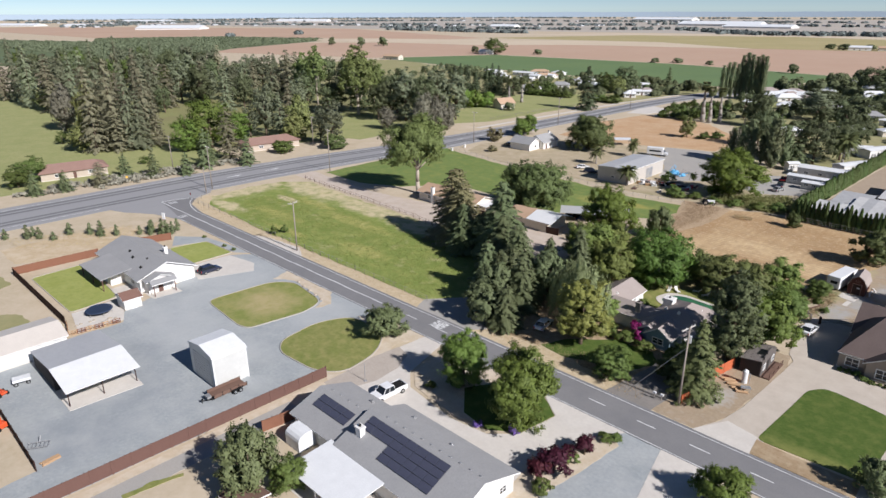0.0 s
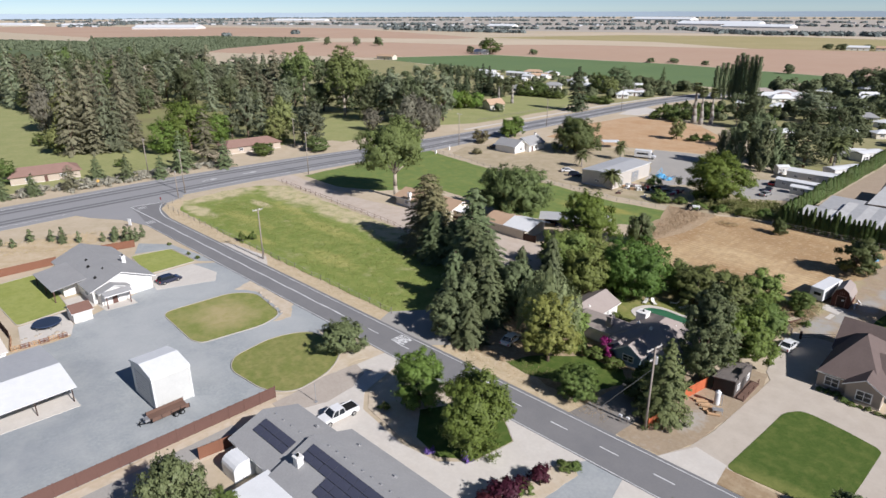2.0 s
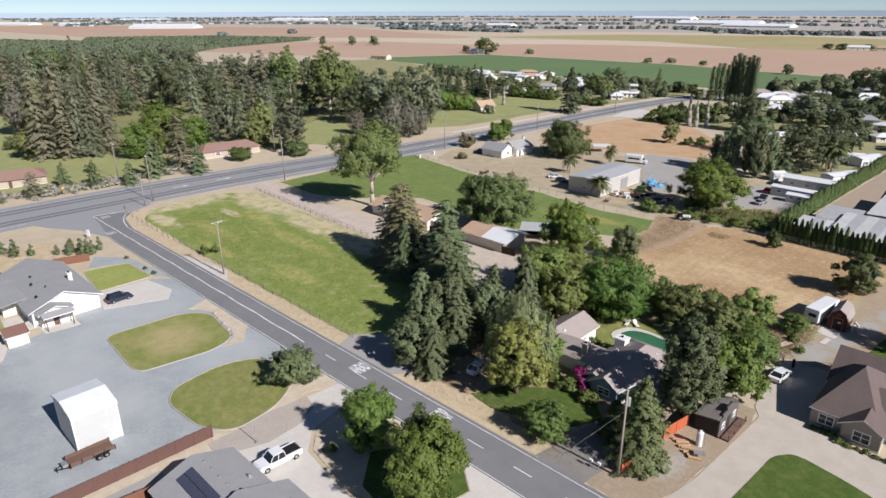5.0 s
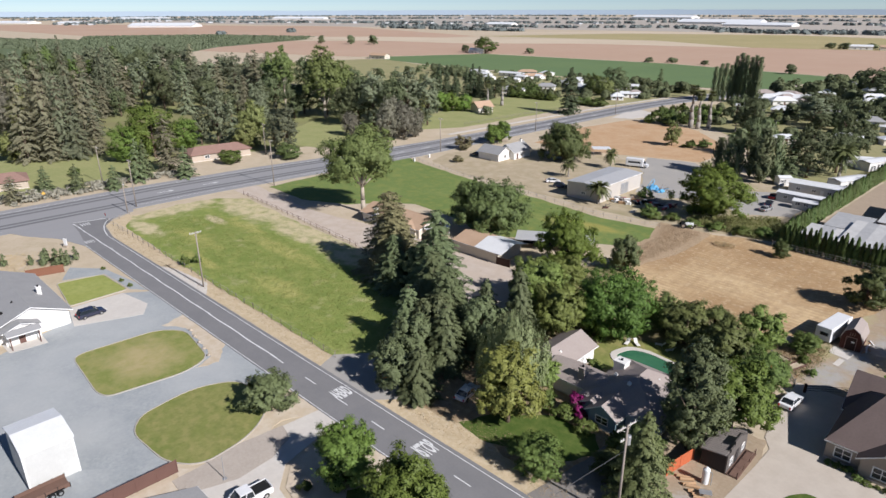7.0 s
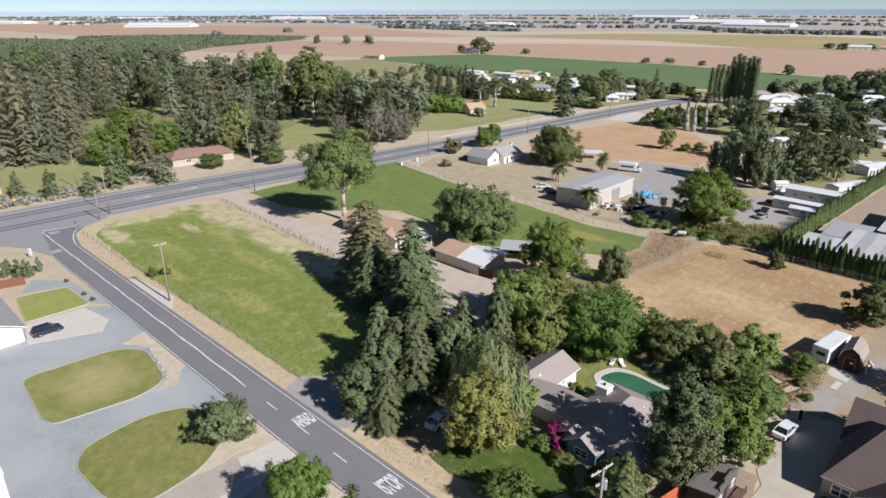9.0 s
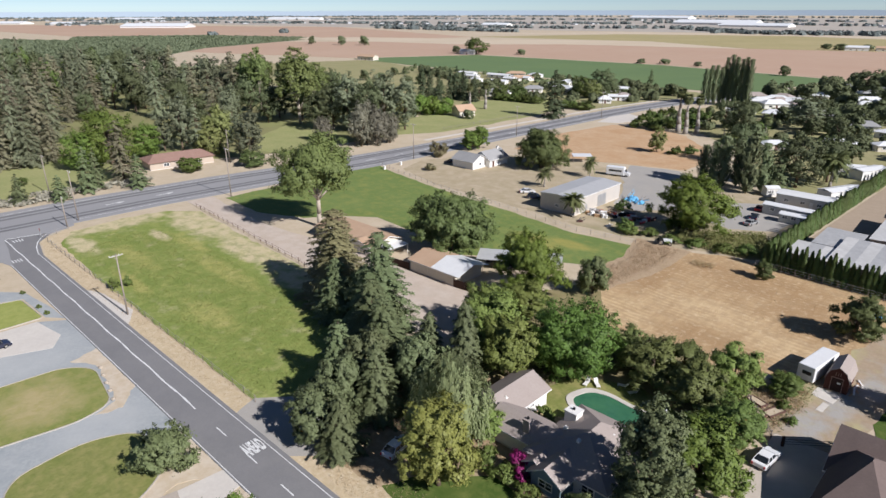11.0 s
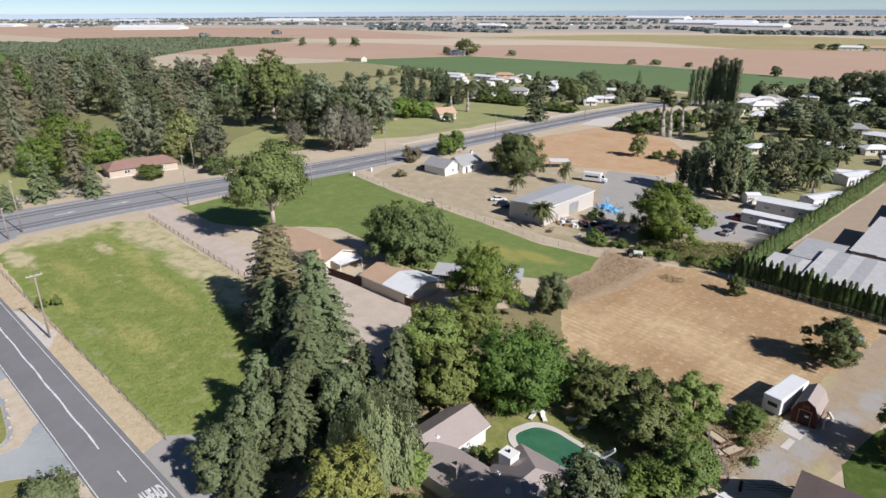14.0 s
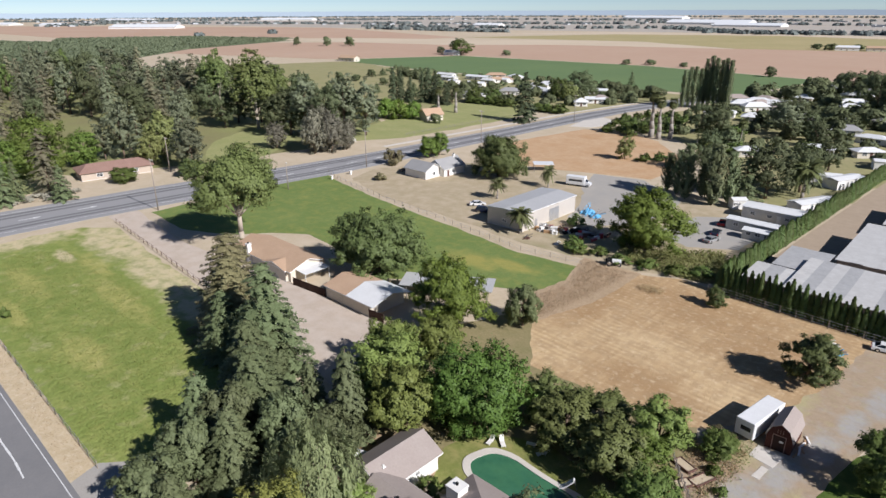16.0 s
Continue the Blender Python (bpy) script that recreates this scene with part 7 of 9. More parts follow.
# clipped cypress rows
hedge_lab = "narrow clipped cypress in a tall hedge"
for i in range(44):
    plant("cypress", -44.6 + i * 1.06 + rng.uniform(-0.15, 0.15), 180.2 - i * 0.05 + rng.uniform(-0.2, 0.2), rng.uniform(5.2, 6.8), rng.uniform(0.8, 1.0), hedge_lab, "tree", "cypress hedge")
for i in range(86):
    f = i / 85
    plant("cypress", -45.2 + 5.0 * f + rng.uniform(-0.15, 0.15), 181 + 124 * f, rng.uniform(4.8, 6.0), rng.uniform(0.95, 1.15), hedge_lab, "tree", "cypress hedge")


# uncountable far woods and orchards, each one mesh
def far_clumps(name, places, material, label, seed, leaf=2.6, n=22, low=3.0, high=9.0, spread=1.0):
    r = np.random.default_rng(seed)
    P, N = [], []
    for x, y in places:
        h = r.uniform(low, high)
        w = h * r.uniform(0.5, 0.95) * spread
        p, d = shell(r, (x, y, h * 0.5), (w, w, h * 0.55), n, 0.7)
        P.append(p), N.append(d + np.array([0, 0, 0.5]))
    me = leaf_mesh(name, np.concatenate(P), np.concatenate(N), leaf, material, 0.8, seed)
    return tagged(new(name, me), label, "trees", "", "stuff")


rows = []
for i in range(150):
    for j in range(40):
        p = (-1960 + i * 9.0 + j * 2.0, 220 + j * 14 + i * 0.5)
        if inside(p, [(-1900, 240), (-1500, 335), (-1290, 425), (-1450, 480), (-1330, 690), (-1094, 775), (-1015, 715), (-905, 480), (-765, 342), (-645, 245), (-900, 130)]):
            rows.append(p)
# leaf greens paled and greyed, painting in the haze over the orchard
ORCHARD = foliage("orchard leaves", (0.165, 0.195, 0.115), (0.205, 0.235, 0.14), 0.9, 0.3, 0.0)
far_clumps("orchard_rows", rows, ORCHARD, "rows of far orchard trees", 51, 1.3, 20, 1.1, 1.5, 2.4)
qf = random.Random(17)
lines = []
BELTS = (((-800, 1740), (-500, 1470), 70, 22), ((-500, 1480), (-250, 1580), 90, 26), ((-250, 1580), (300, 1720), 90, 30),
         ((-1400, 1235), (-1220, 1245), 26, 10), ((-1220, 1245), (-950, 1255), 50, 10), ((-1310, 880), (-1340, 890), 5, 8),
         ((-1600, 1380), (-1000, 1550), 60, 14), ((-1310, 700), (-1300, 706), 3, 8), ((-1000, 1560), (-820, 1700), 14, 12),
         ((-2500, 1250), (-1700, 1700), 120, 40), ((-1700, 1720), (-1100, 2100), 70, 30), ((-1100, 2280), (300, 2250), 120, 30),
         ((-3300, 1500), (-2300, 2450), 150, 60), ((-2300, 2460), (-400, 2900), 160, 50), ((-400, 2900), (1200, 3000), 120, 50),
         ((-3900, 2300), (-2600, 3500), 160, 60), ((-2600, 3500), (900, 4100), 220, 60), ((-4500, 1000), (-3600, 2200), 130, 60),
         ((-2900, 1150), (-2450, 760), 60, 40), ((-3600, 900), (-3000, 1500), 90, 60))
for (ax, ay), (bx, by), n, w in BELTS:
    for k in range(n):
        f = qf.random()
        lines.append((ax + (bx - ax) * f + qf.gauss(0, w), ay + (by - ay) * f + qf.gauss(0, w * 0.6)))
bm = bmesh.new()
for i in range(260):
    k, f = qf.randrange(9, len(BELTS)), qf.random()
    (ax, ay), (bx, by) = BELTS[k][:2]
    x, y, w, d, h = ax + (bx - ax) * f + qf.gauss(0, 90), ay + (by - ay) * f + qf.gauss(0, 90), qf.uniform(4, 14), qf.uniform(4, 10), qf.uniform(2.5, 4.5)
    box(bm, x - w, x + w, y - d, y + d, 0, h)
# walls greyed towards blue, with the haze of distance in their colour
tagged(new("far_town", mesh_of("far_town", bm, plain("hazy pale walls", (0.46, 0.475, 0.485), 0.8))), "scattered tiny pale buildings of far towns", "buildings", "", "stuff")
# blue-grey leaves: the haze over far trees is mixed into their colour
HAZYWOOD = foliage("far woods", (0.13, 0.155, 0.15), (0.20, 0.225, 0.21), 0.8, 0.1)
far_clumps("far_woods", lines, HAZYWOOD, "scattered far tree belts across the plain", 52, 3.4, 40, 4.0, 7.0, 1.7)
SETTLE = fill([(-150, 340), (-100, 320), (-58, 300), (-40, 300), (0, 430), (10, 620), (-110, 630), (-146, 500), (-140, 420)], 420, 53)
far_clumps("settlement_shrubs", SETTLE, L_FARTREE, "low shrubs and hedges among far houses", 54, 0.8, 90, 1.2, 4.2)


def clustered(places, seed, reach):
    """Three or four overlapping clumps at each place, so that a far crown has an uneven outline."""
    r = random.Random(seed)
    return [(x + r.gauss(0, reach), y + r.gauss(0, reach)) for x, y in places for k in range(r.choice((3, 4)))]


LOTS = [[(-385, 450), (-340, 396), (-296, 402), (-258, 425), (-268, 448), (-330, 462)]]
HEDGES = fill([(-430, 440), (-330, 398), (-262, 348), (-204, 352), (-184, 405), (-200, 458), (-300, 466)], 40, 19, LOTS, 8)
far_clumps("settlement_trees", clustered(HEDGES, 61, 1.9), L_FARTREE, "dark trees and hedges among far houses", 62, 0.7, 150, 2.6, 6.2, 0.66)
TOWN = fill([(-140, 455), (-100, 400), (-60, 380), (-30, 400), (-30, 560), (-110, 640), (-150, 520)], 48, 14, [[(-135, 405), (-105, 405), (-105, 460), (-135, 460)]], 9)
far_clumps("settlement_trees", clustered(TOWN, 63, 2.2), L_FARTREE, "trees among a far settlement", 64, 0.8, 150, 4.0, 9.5, 0.62)
GROVE = fill([(-100, 500), (-60, 420), (0, 460), (10, 620), (-80, 660)], 24, 15, [], 9)
far_clumps("grove_trees", clustered(GROVE, 65, 3.2), L_FARTREE, "dark trees of a far grove", 66, 0.9, 190, 7.0, 13.5, 0.62)
BELT = fill([(-470, 478), (-346, 474), (-240, 470), (-190, 440), (-200, 400), (-260, 392), (-330, 440), (-440, 440)], 200, 55)
far_clumps("settlement_shrubs", BELT, L_FARTREE, "low shrubs and hedges before a green field", 56, 0.7, 80, 1.0, 2.6)

# ---- white house with grey roof, and its yard ----
h = thing("house", 0, 0, 0, "white single-storey house with a grey shingle roof", "house")
mass(h, -145.5, -123.4, 40.4, 51.6, 2.9, 5.2, 'x', WHITE, ROOF_GREY, 0.6)
bm = bmesh.new()
box(bm, -140.9, -131.6, 37.6, 40.6, -0.05, 2.75)
part("wall", bm, WHITE, h)
bm = bmesh.new()
section(bm, [(35.1, 2.5), (41.6, 3.36), (41.6, 3.52), (35.1, 2.66)], -141.6, -129.2, 'x')
part("patio_roof", bm, ROOF_GREY, h)
posts(h, [(-129.6, 35.5), (-135.4, 35.5), (-141.2, 35.5)], 2.55, BROWNWOOD, 0.16)
mass(h, -124.0, -121.4, 41.2, 46.4, 2.7, 3.6, 'x', WHITE, ROOF_GREY, 0.4)
posts(h, [(-119.6, 41.6), (-119.6, 45.8)], 2.6, BROWNWOOD, 0.16)
roof(h, -121.6, -119.4, 41.4, 46.0, 2.6, 3.0, 'y', ROOF_GREY, 0.25, name="porch_roof")
garage_door(h, 'E', -123.4, 49.0, 4.4, 2.2)
window(h, 'S', 40.4, -127.0, 0.9, 1.6, 1.1)
window(h, 'S', 37.6, -135.5, 0.6, 2.4, 1.6)
door(h, 'E', -121.4, 43.6)
chimney(h, -131.4, 49.4, 3.4, 5.4, 0.8, 0.7)
for x, y, z in ((-136.5, 44.0, 4.6), (-133.0, 43.2, 4.4), (-128.8, 44.6, 4.7), (-127.0, 42.4, 4.0)):
    vent(h, x, y, z, material=RUBBER)
patch("patio_concrete", [(-130, 35.4), (-130, 40.4), (-119, 41), (-118.4, 46.5), (-123.4, 46.5), (-123, 40.5), (-122, 36)], 0.06, CONCRETE, "pale concrete patio beside the house", "patio")
s = thing("garden_shed", -119.2, 36.6, 0, "small white shed with a brown roof", "shed")
mass(s, -1.9, 1.7, -1.5, 1.6, 2.1, 3.0, 'y', WHITE, BROWNSHEET, 0.3)
door(s, 'E', 1.7, 0.2, 1.0, 1.9, TRIM)
board_fence("fence", (-152.4, 25.2), (-119.4, 25.4), 1.8, BLACKWOOD, "dark brown board fence round a back lawn", "yard fences")
board_fence("fence", (-152.4, 25.3), (-151.6, 42.0), 1.8, REDWOOD, "reddish-brown board fence round a back lawn", "yard fences")
board_fence("fence", (-152.0, 51.8), (-150.2, 58.4), 1.8, REDWOOD, "short reddish-brown board fence", "yard fences")
board_fence("fence", (-73.8, -36), (-71.4, 47.6), 1.9, BROWNWOOD, "long brown board fence beside a gravel yard", "yard fences")
board_fence("fence", (-99.8, 10.2), (-79.6, 10.2), 1.6, BLACKWOOD, "dark board fence with gaps beside gravel", "yard fences")
board_fence("fence", (-66.4, 33.6), (-65.6, 39.0), 1.8, REDWOOD, "reddish board fence beside a house", "yard fences")
board_fence("fence", (-65.6, 38.8), (-62.0, 39.4), 1.8, REDWOOD, "reddish board fence beside a house", "yard fences")

t = thing("trampoline", -120.0, 31.4, 0, "round dark blue trampoline on a planked pad", "trampoline")
bm = bmesh.new()
drum(bm, (0, 0), 2.05, 0.86, 0.9, 32)
part("mat", bm, TRAMPMAT, t)
bm = bmesh.new()
for k in range(32):
    a, b = k * math.tau / 32, (k + 1) * math.tau / 32
    u_ = [[bm.verts.new(((2.2 + 0.13 * math.cos(m_)) * math.cos(q_), (2.2 + 0.13 * math.cos(m_)) * math.sin(q_), 0.88 + 0.1 * math.sin(m_))) for m_ in (0, 1.57, 3.14, 4.71)] for q_ in (a, b)]
    for m_ in range(4):
        bm.faces.new((u_[0][m_], u_[1][m_], u_[1][(m_ + 1) % 4], u_[0][(m_ + 1) % 4]))
bmesh.ops.remove_doubles(bm, verts=bm.verts, dist=0.001)
part("pad", bm, plain("navy vinyl", (0.03, 0.05, 0.10), 0.5), t)
for k in range(6):
    a = k * math.tau / 6
    bm = bmesh.new()
    rod(bm, (2.2 * math.cos(a), 2.2 * math.sin(a), -0.02), (2.2 * math.cos(a), 2.2 * math.sin(a), 0.85), 0.04, 0.04, 6)
    part("leg", bm, GREYMETAL, t)
patch("pad_gravel", [(-123.6, 27.6), (-114.6, 26.0), (-114, 33.5), (-118, 35), (-124, 34.8)], 0.05, CONCRETE, "pale rubble pad round a trampoline")
d = thing("pallet_wall", -114.4, 24.4, 0, "low wall of reddish wooden pallets", "pallet wall")
for a, b in (((0, 0), (1.0, 8.4)), ((0, 0), (-5.0, 1.2))):
    n = 6
    for i in range(n):
        p, q = Vector((*a, 0)).lerp(Vector((*b, 0)), i / n), Vector((*a, 0)).lerp(Vector((*b, 0)), (i + 0.9) / n)
        bm = bmesh.new()
        for z in (0.1, 0.45, 0.8):
            rod(bm, p + Vector((0, 0, z)), q + Vector((0, 0, z)), 0.07, 0.07, 4)
        for e in (p, q, p.lerp(q, 0.5)):
            rod(bm, e + Vector((0, 0, -0.02)), e + Vector((0, 0, 0.9)), 0.06, 0.06, 4)
        part("pallet", bm, REDWOOD if i % 2 else TANWOOD, d)
qd = random.Random(4)
for i in range(9):
    r_ = thing("boulder", -115.6 + qd.uniform(-2.6, 0.4), 26.6 + i * 0.75, qd.uniform(0, 360), "pale rough rock beside pallets", "rock", "rocks by the trampoline")
    bm = bmesh.new()
    bmesh.ops.create_icosphere(bm, subdivisions=2, radius=qd.uniform(0.25, 0.5))
    for v in bm.verts:
        v.co *= 1 + 0.3 * noise.noise(v.co * 3 + Vector((i, 0, 0)))
        v.co.z *= 0.7
    part("stone", bm, ROCK, r_)

# open-fronted shelter
h = thing("open_shelter", 0, 0, 0, "open shelter with a white metal roof and shade-dark back", "shelter")
bm = bmesh.new()
section(bm, [(-97.2, 3.75), (-90.3, 2.72), (-90.3, 2.82), (-97.2, 3.87)], 17.2, 27.4, 'y')
part("front_roof", bm, WHITEMETAL, h)
# rear slope in grey sheet, painting the grazing light on a white roof
bm = bmesh.new()
section(bm, [(-107.6, 2.6), (-97.2, 3.75), (-97.2, 3.87), (-107.6, 2.72)], 17.2, 27.4, 'y')
part("rear_roof", bm, ROOF_METAL, h, "rear roof slope greyed for grazing light")
# end wall, gable and back wall take a dark material for their shade
bm = bmesh.new()
box(bm, -107.3, -97.3, 17.4, 17.55, -0.05, 2.6)
part("end_wall", bm, DARKWALL, h)
bm = bmesh.new()
section(bm, [(-107.3, 2.55), (-97.3, 2.4), (-97.3, 3.7)], 17.4, 17.55, 'y')
part("gable", bm, DARKWALL, h)
bm = bmesh.new()
box(bm, -97.4, -97.2, 17.4, 27.2, -0.05, 3.7)
part("back_wall", bm, DARKWALL, h)
posts(h, [(-91.3, 17.6), (-91.3, 22.2), (-91.3, 26.9)], 2.8, BLACKWOOD, 0.13)
bm = bmesh.new()
for y in (17.6, 22.2, 26.9):
    rod(bm, (-91.3, y, 1.9), (-93.6, y, 3.1), 0.05, 0.05, 5)
part("brace", bm, BLACKWOOD, h)
patch("slab_concrete", [(-98.4, 17.2), (-90.2, 17.2), (-89.6, 27.2), (-98.4, 27.4)], 0.09, CONCRETE, "pale concrete slab under the shelter", "slab")

# beige building at the yard's edge
h = thing("metal_building", 0, 0, 0, "long beige metal building with a pale roof", "building")
mass(h, -118.6, -109.4, -12, 23.0, 2.6, 3.6, 'y', WHITE, plain("beige sheet roof", (0.66, 0.60, 0.53), 0.5), 0.3)
door(h, 'E', -109.4, 20.5, 1.0, 2.05, TRIM)

# tall white shed and the trailer before it
h = thing("tall_shed", 0, 0, 0, "tall white metal garage with a shallow roof", "shed")
bm = bmesh.new()
section(bm, [(-87.9, -0.05), (-80.3, -0.05), (-80.3, 5.1), (-80.6, 5.35), (-84.1, 6.0), (-87.6, 5.35), (-87.9, 5.1)], 34.2, 39.5, 'y')
part("wall", bm, plain("off-white sheet wall", (0.60, 0.60, 0.57), 0.6), h)
bm = bmesh.new()
section(bm, [(-80.15, 5.0), (-80.15, 5.12), (-80.55, 5.48), (-84.1, 6.14), (-87.65, 5.48), (-88.05, 5.12), (-88.05, 5.0), (-87.6, 5.38), (-84.1, 6.04), (-80.6, 5.38)], 34.05, 39.65, 'y')
part("roof", bm, WHITEMETAL, h)
for y in (34.15, 39.45):
    bm = bmesh.new()
    box(bm, -80.3, -80.2, y - 0.1, y + 0.1, 0, 5.1)
    part("corner_trim", bm, TRIM, h)
roller_door(h, 'S', 34.2, -84.1, 5.4, 4.4, 9)

h = thing("utility_trailer", -78.5, 35.0, 90, "brown-decked utility trailer with a black frame", "trailer")
bm = bmesh.new()
box(bm, -2.6, 2.6, -1.0, 1.0, 0.55, 0.68)
part("deck", bm, DECKWOOD, h)
for s_ in (-1, 1):
    bm = bmesh.new()
    box(bm, -2.6, 2.6, s_ * 1.02 - 0.03, s_ * 1.02 + 0.03, 0.66, 1.15)
    part("side_board", bm, DECKWOOD, h)
    bm = bmesh.new()
    for x in (-2.6, -1.3, 0, 1.3, 2.6):
        box(bm, x - 0.04, x + 0.04, s_ * 1.07 - 0.03, s_ * 1.07 + 0.03, 0.5, 1.2)
    part("stake", bm, RUBBER, h)
    for x in (0.6, 1.45):
        wheel(h, x, s_ * 1.2, 0.36, 0.22)
    bm = bmesh.new()
    box(bm, 0.1, 1.95, s_ * 1.2 - 0.13, s_ * 1.2 + 0.13, 0.76, 0.8)
    part("mudguard", bm, RUBBER, h)
bm = bmesh.new()
rod(bm, (-2.6, -0.8, 0.55), (-4.1, 0, 0.5), 0.06, 0.06, 6)
rod(bm, (-2.6, 0.8, 0.55), (-4.1, 0, 0.5), 0.06, 0.06, 6)
rod(bm, (-3.9, 0, 0.0), (-3.9, 0, 0.9), 0.05, 0.05, 6)
part("drawbar", bm, RUBBER, h)
bm = bmesh.new()
box(bm, -3.3, -2.7, -0.5, 0.5, 0.6, 0.95)
part("tool_box", bm, GREYMETAL, h)

h = thing("yard_cart", -103.4, 14.6, 80, "white flat-topped yard cart", "cart")
bm = bmesh.new()
box(bm, -1.2, 1.2, -0.75, 0.75, 0.6, 1.0)
soften(bm, 0.05)
part("body", bm, WHITEMETAL, h)
for x in (-0.8, 0.8):
    for y in (-0.7, 0.7):
        wheel(h, x, y, 0.3, 0.18)
for x, y, w, hh, lab in ((-103.6, 9.4, 1.6, 1.6, "orange lifting machine standing on gravel"), (-92.5, 9.5, 1.3, 1.5, "orange implement beside a dark fence"), (-101.8, 11.6, 1.5, 0.6, "orange flat implement on gravel")):
    h = thing("farm_implement", x, y, 20, lab, "machine", "orange machines")
    bm = bmesh.new()
    box(bm, -w / 2, w / 2, -0.5, 0.5, 0.35, 0.35 + hh * 0.5)
    soften(bm, 0.08)
    part("body", bm, ORANGE, h)
    bm = bmesh.new()
    rod(bm, (0, 0, 0.35), (0.3, 0, hh + 0.4), 0.1, 0.08, 6)
    rod(bm, (0.3, 0, hh + 0.4), (-0.6, 0, hh + 0.6), 0.08, 0.06, 6)
    part("boom", bm, ORANGE, h)
    for s_ in (-1, 1):
        wheel(h, -w * 0.3, s_ * 0.55, 0.35, 0.2)
        wheel(h, w * 0.3, s_ * 0.55, 0.35, 0.2)
h = thing("timber_pile", -80.6, 12.0, 100, "small pile of yellow-tan timber", "timber", "")
for i in range(7):
    bm = bmesh.new()
    box(bm, -1.1 + 0.1 * (i % 3), 1.1, -0.5 + 0.25 * (i % 4), -0.28 + 0.25 * (i % 4), 0.02 + 0.16 * (i // 4), 0.16 + 0.16 * (i // 4))
    part("plank", bm, TANWOOD, h)
h = thing("farm_implement", -84.6, 11.8, 60, "grey harrow with a black frame", "machine")
bm = bmesh.new()
for k in range(6):
    rod(bm, (-1.2 + 0.48 * k, -0.6, 0.35), (-1.2 + 0.48 * k, 0.6, 0.35), 0.05, 0.05, 5)
    rod(bm, (-1.2 + 0.48 * k, 0, 0.35), (-1.2 + 0.48 * k, 0.1, 0), 0.04, 0.02, 5)
rod(bm, (-1.3, -0.6, 0.4), (1.3, -0.6, 0.4), 0.06, 0.06, 5)
rod(bm, (-1.3, 0.6, 0.4), (1.3, 0.6, 0.4), 0.06, 0.06, 5)
rod(bm, (0, 0.6, 0.4), (0, 1.3, 0.9), 0.06, 0.06, 5)
part("tine_frame", bm, GREYMETAL, h)

# stones along the lawn island's edge
for i in range(5):
    r_ = thing("boulder", -105.2 + i * 2.6, 65.2 - i * 0.45, i * 50, "small dark stone at the lawn's edge", "rock", "edge stones")
    bm = bmesh.new()
    bmesh.ops.create_icosphere(bm, subdivisions=2, radius=0.32)
    for v in bm.verts:
        v.co *= 1 + 0.35 * noise.noise(v.co * 3 + Vector((i * 3, 0, 0)))
        v.co.z = v.co.z * 0.8 + 0.15
    part("stone", bm, ROCK, r_)
car("car", -123.9, 55.2, 92, NAVY, "dark navy car parked on a concrete drive", "suv")

# ---- grey-roofed house with solar panels ----
h = thing("house", 0, 0, 0, "white house with a grey roof and solar panels", "house")
E0, E1, EY0, EY1, EW, ER = -54.0, -35.4, 36.6, 48.0, 2.8, 4.9
mass(h, E0, E1, EY0, EY1, EW, ER, 'x', WHITE, ROOF_GREY, 0.5)
mass(h, -64.0, -54.6, 37.2, 46.6, 2.5, 4.1, 'x', WHITE, ROOF_GREY, 0.5)
window(h, 'E', E1, 41.0, 1.0, 1.4, 1.1)
window(h, 'E', E1, 46.0, 1.0, 1.2, 1.1)
window(h, 'S', 37.2, -61.0, 0.9, 1.4, 1.1)
window(h, 'N', EY1, -42.0, 0.9, 1.8, 1.2)
door(h, 'N', EY1, -47.0)
garage_door(h, 'N', 46.6, -59.5, 4.8, 2.2)
chimney(h, -52.4, 39.2, 3.0, 5.1, 0.9, 0.8)


def slope_z(y, y0, ym, w, r):
    return w + (r - w) * (y - y0) / (ym - y0)


# solar modules, each a piece of its own on the south slope
bm = bmesh.new()
box(bm, -0.82, 0.82, -0.49, 0.49, 0, 0.04)
soften(bm, 0.008)
MODULE = mesh_of("solar_module", bm, SOLAR)
bm = bmesh.new()
for p in ((-0.835, -0.82, -0.5, 0.5), (0.82, 0.835, -0.5, 0.5), (-0.82, 0.82, -0.5, -0.488), (-0.82, 0.82, 0.488, 0.5)):
    box(bm, *p, -0.02, 0.045)
MODRIM = mesh_of("module_rim", bm, SOLARRIM)


def array(parent, x0, n, y, ym, y0, w, r):
    tilt = math.degrees(math.atan2(r - w, ym - y0))
    for i in range(n):
        o = new("solar_panel", MODULE)
        o.parent = parent
        o.matrix_basis = pose(x0 + 0.84 + i * 1.69, y, slope_z(y, y0, ym, w, r) + 0.26, tilt, 0, 0)
        q = new("rim", MODRIM)
        q.parent = o


ym = (EY0 + EY1) / 2
for y, x, n in ((41.35, -53.0, 8), (40.36, -53.0, 8), (39.37, -47.9, 5), (38.38, -47.9, 5)):
    array(h, x, n, y, ym, EY0, EW, ER)
for y in (40.7, 39.7):
    array(h, -62.6, 4, y, 41.9, 37.2, 2.5, 4.1)
for i in range(11):
    x = -51.6 + i * 1.55
    vent(h, x, 43.0, 4.62)
for i in range(5):
    vent(h, -62.6 + i * 1.8, 42.6, 3.85)
for x, y, z in ((-50.5, 46.5, 3.5), (-43.0, 45.6, 3.8), (-57.6, 45.4, 3.2), (-55.2, 43.4, 3.95), (-37.5, 41.0, 4.15)):
    vent(h, x, y, z)
p = thing("patio_cover", 0, 0, 0, "flat white patio cover beside a house", "patio cover")
bm = bmesh.new()
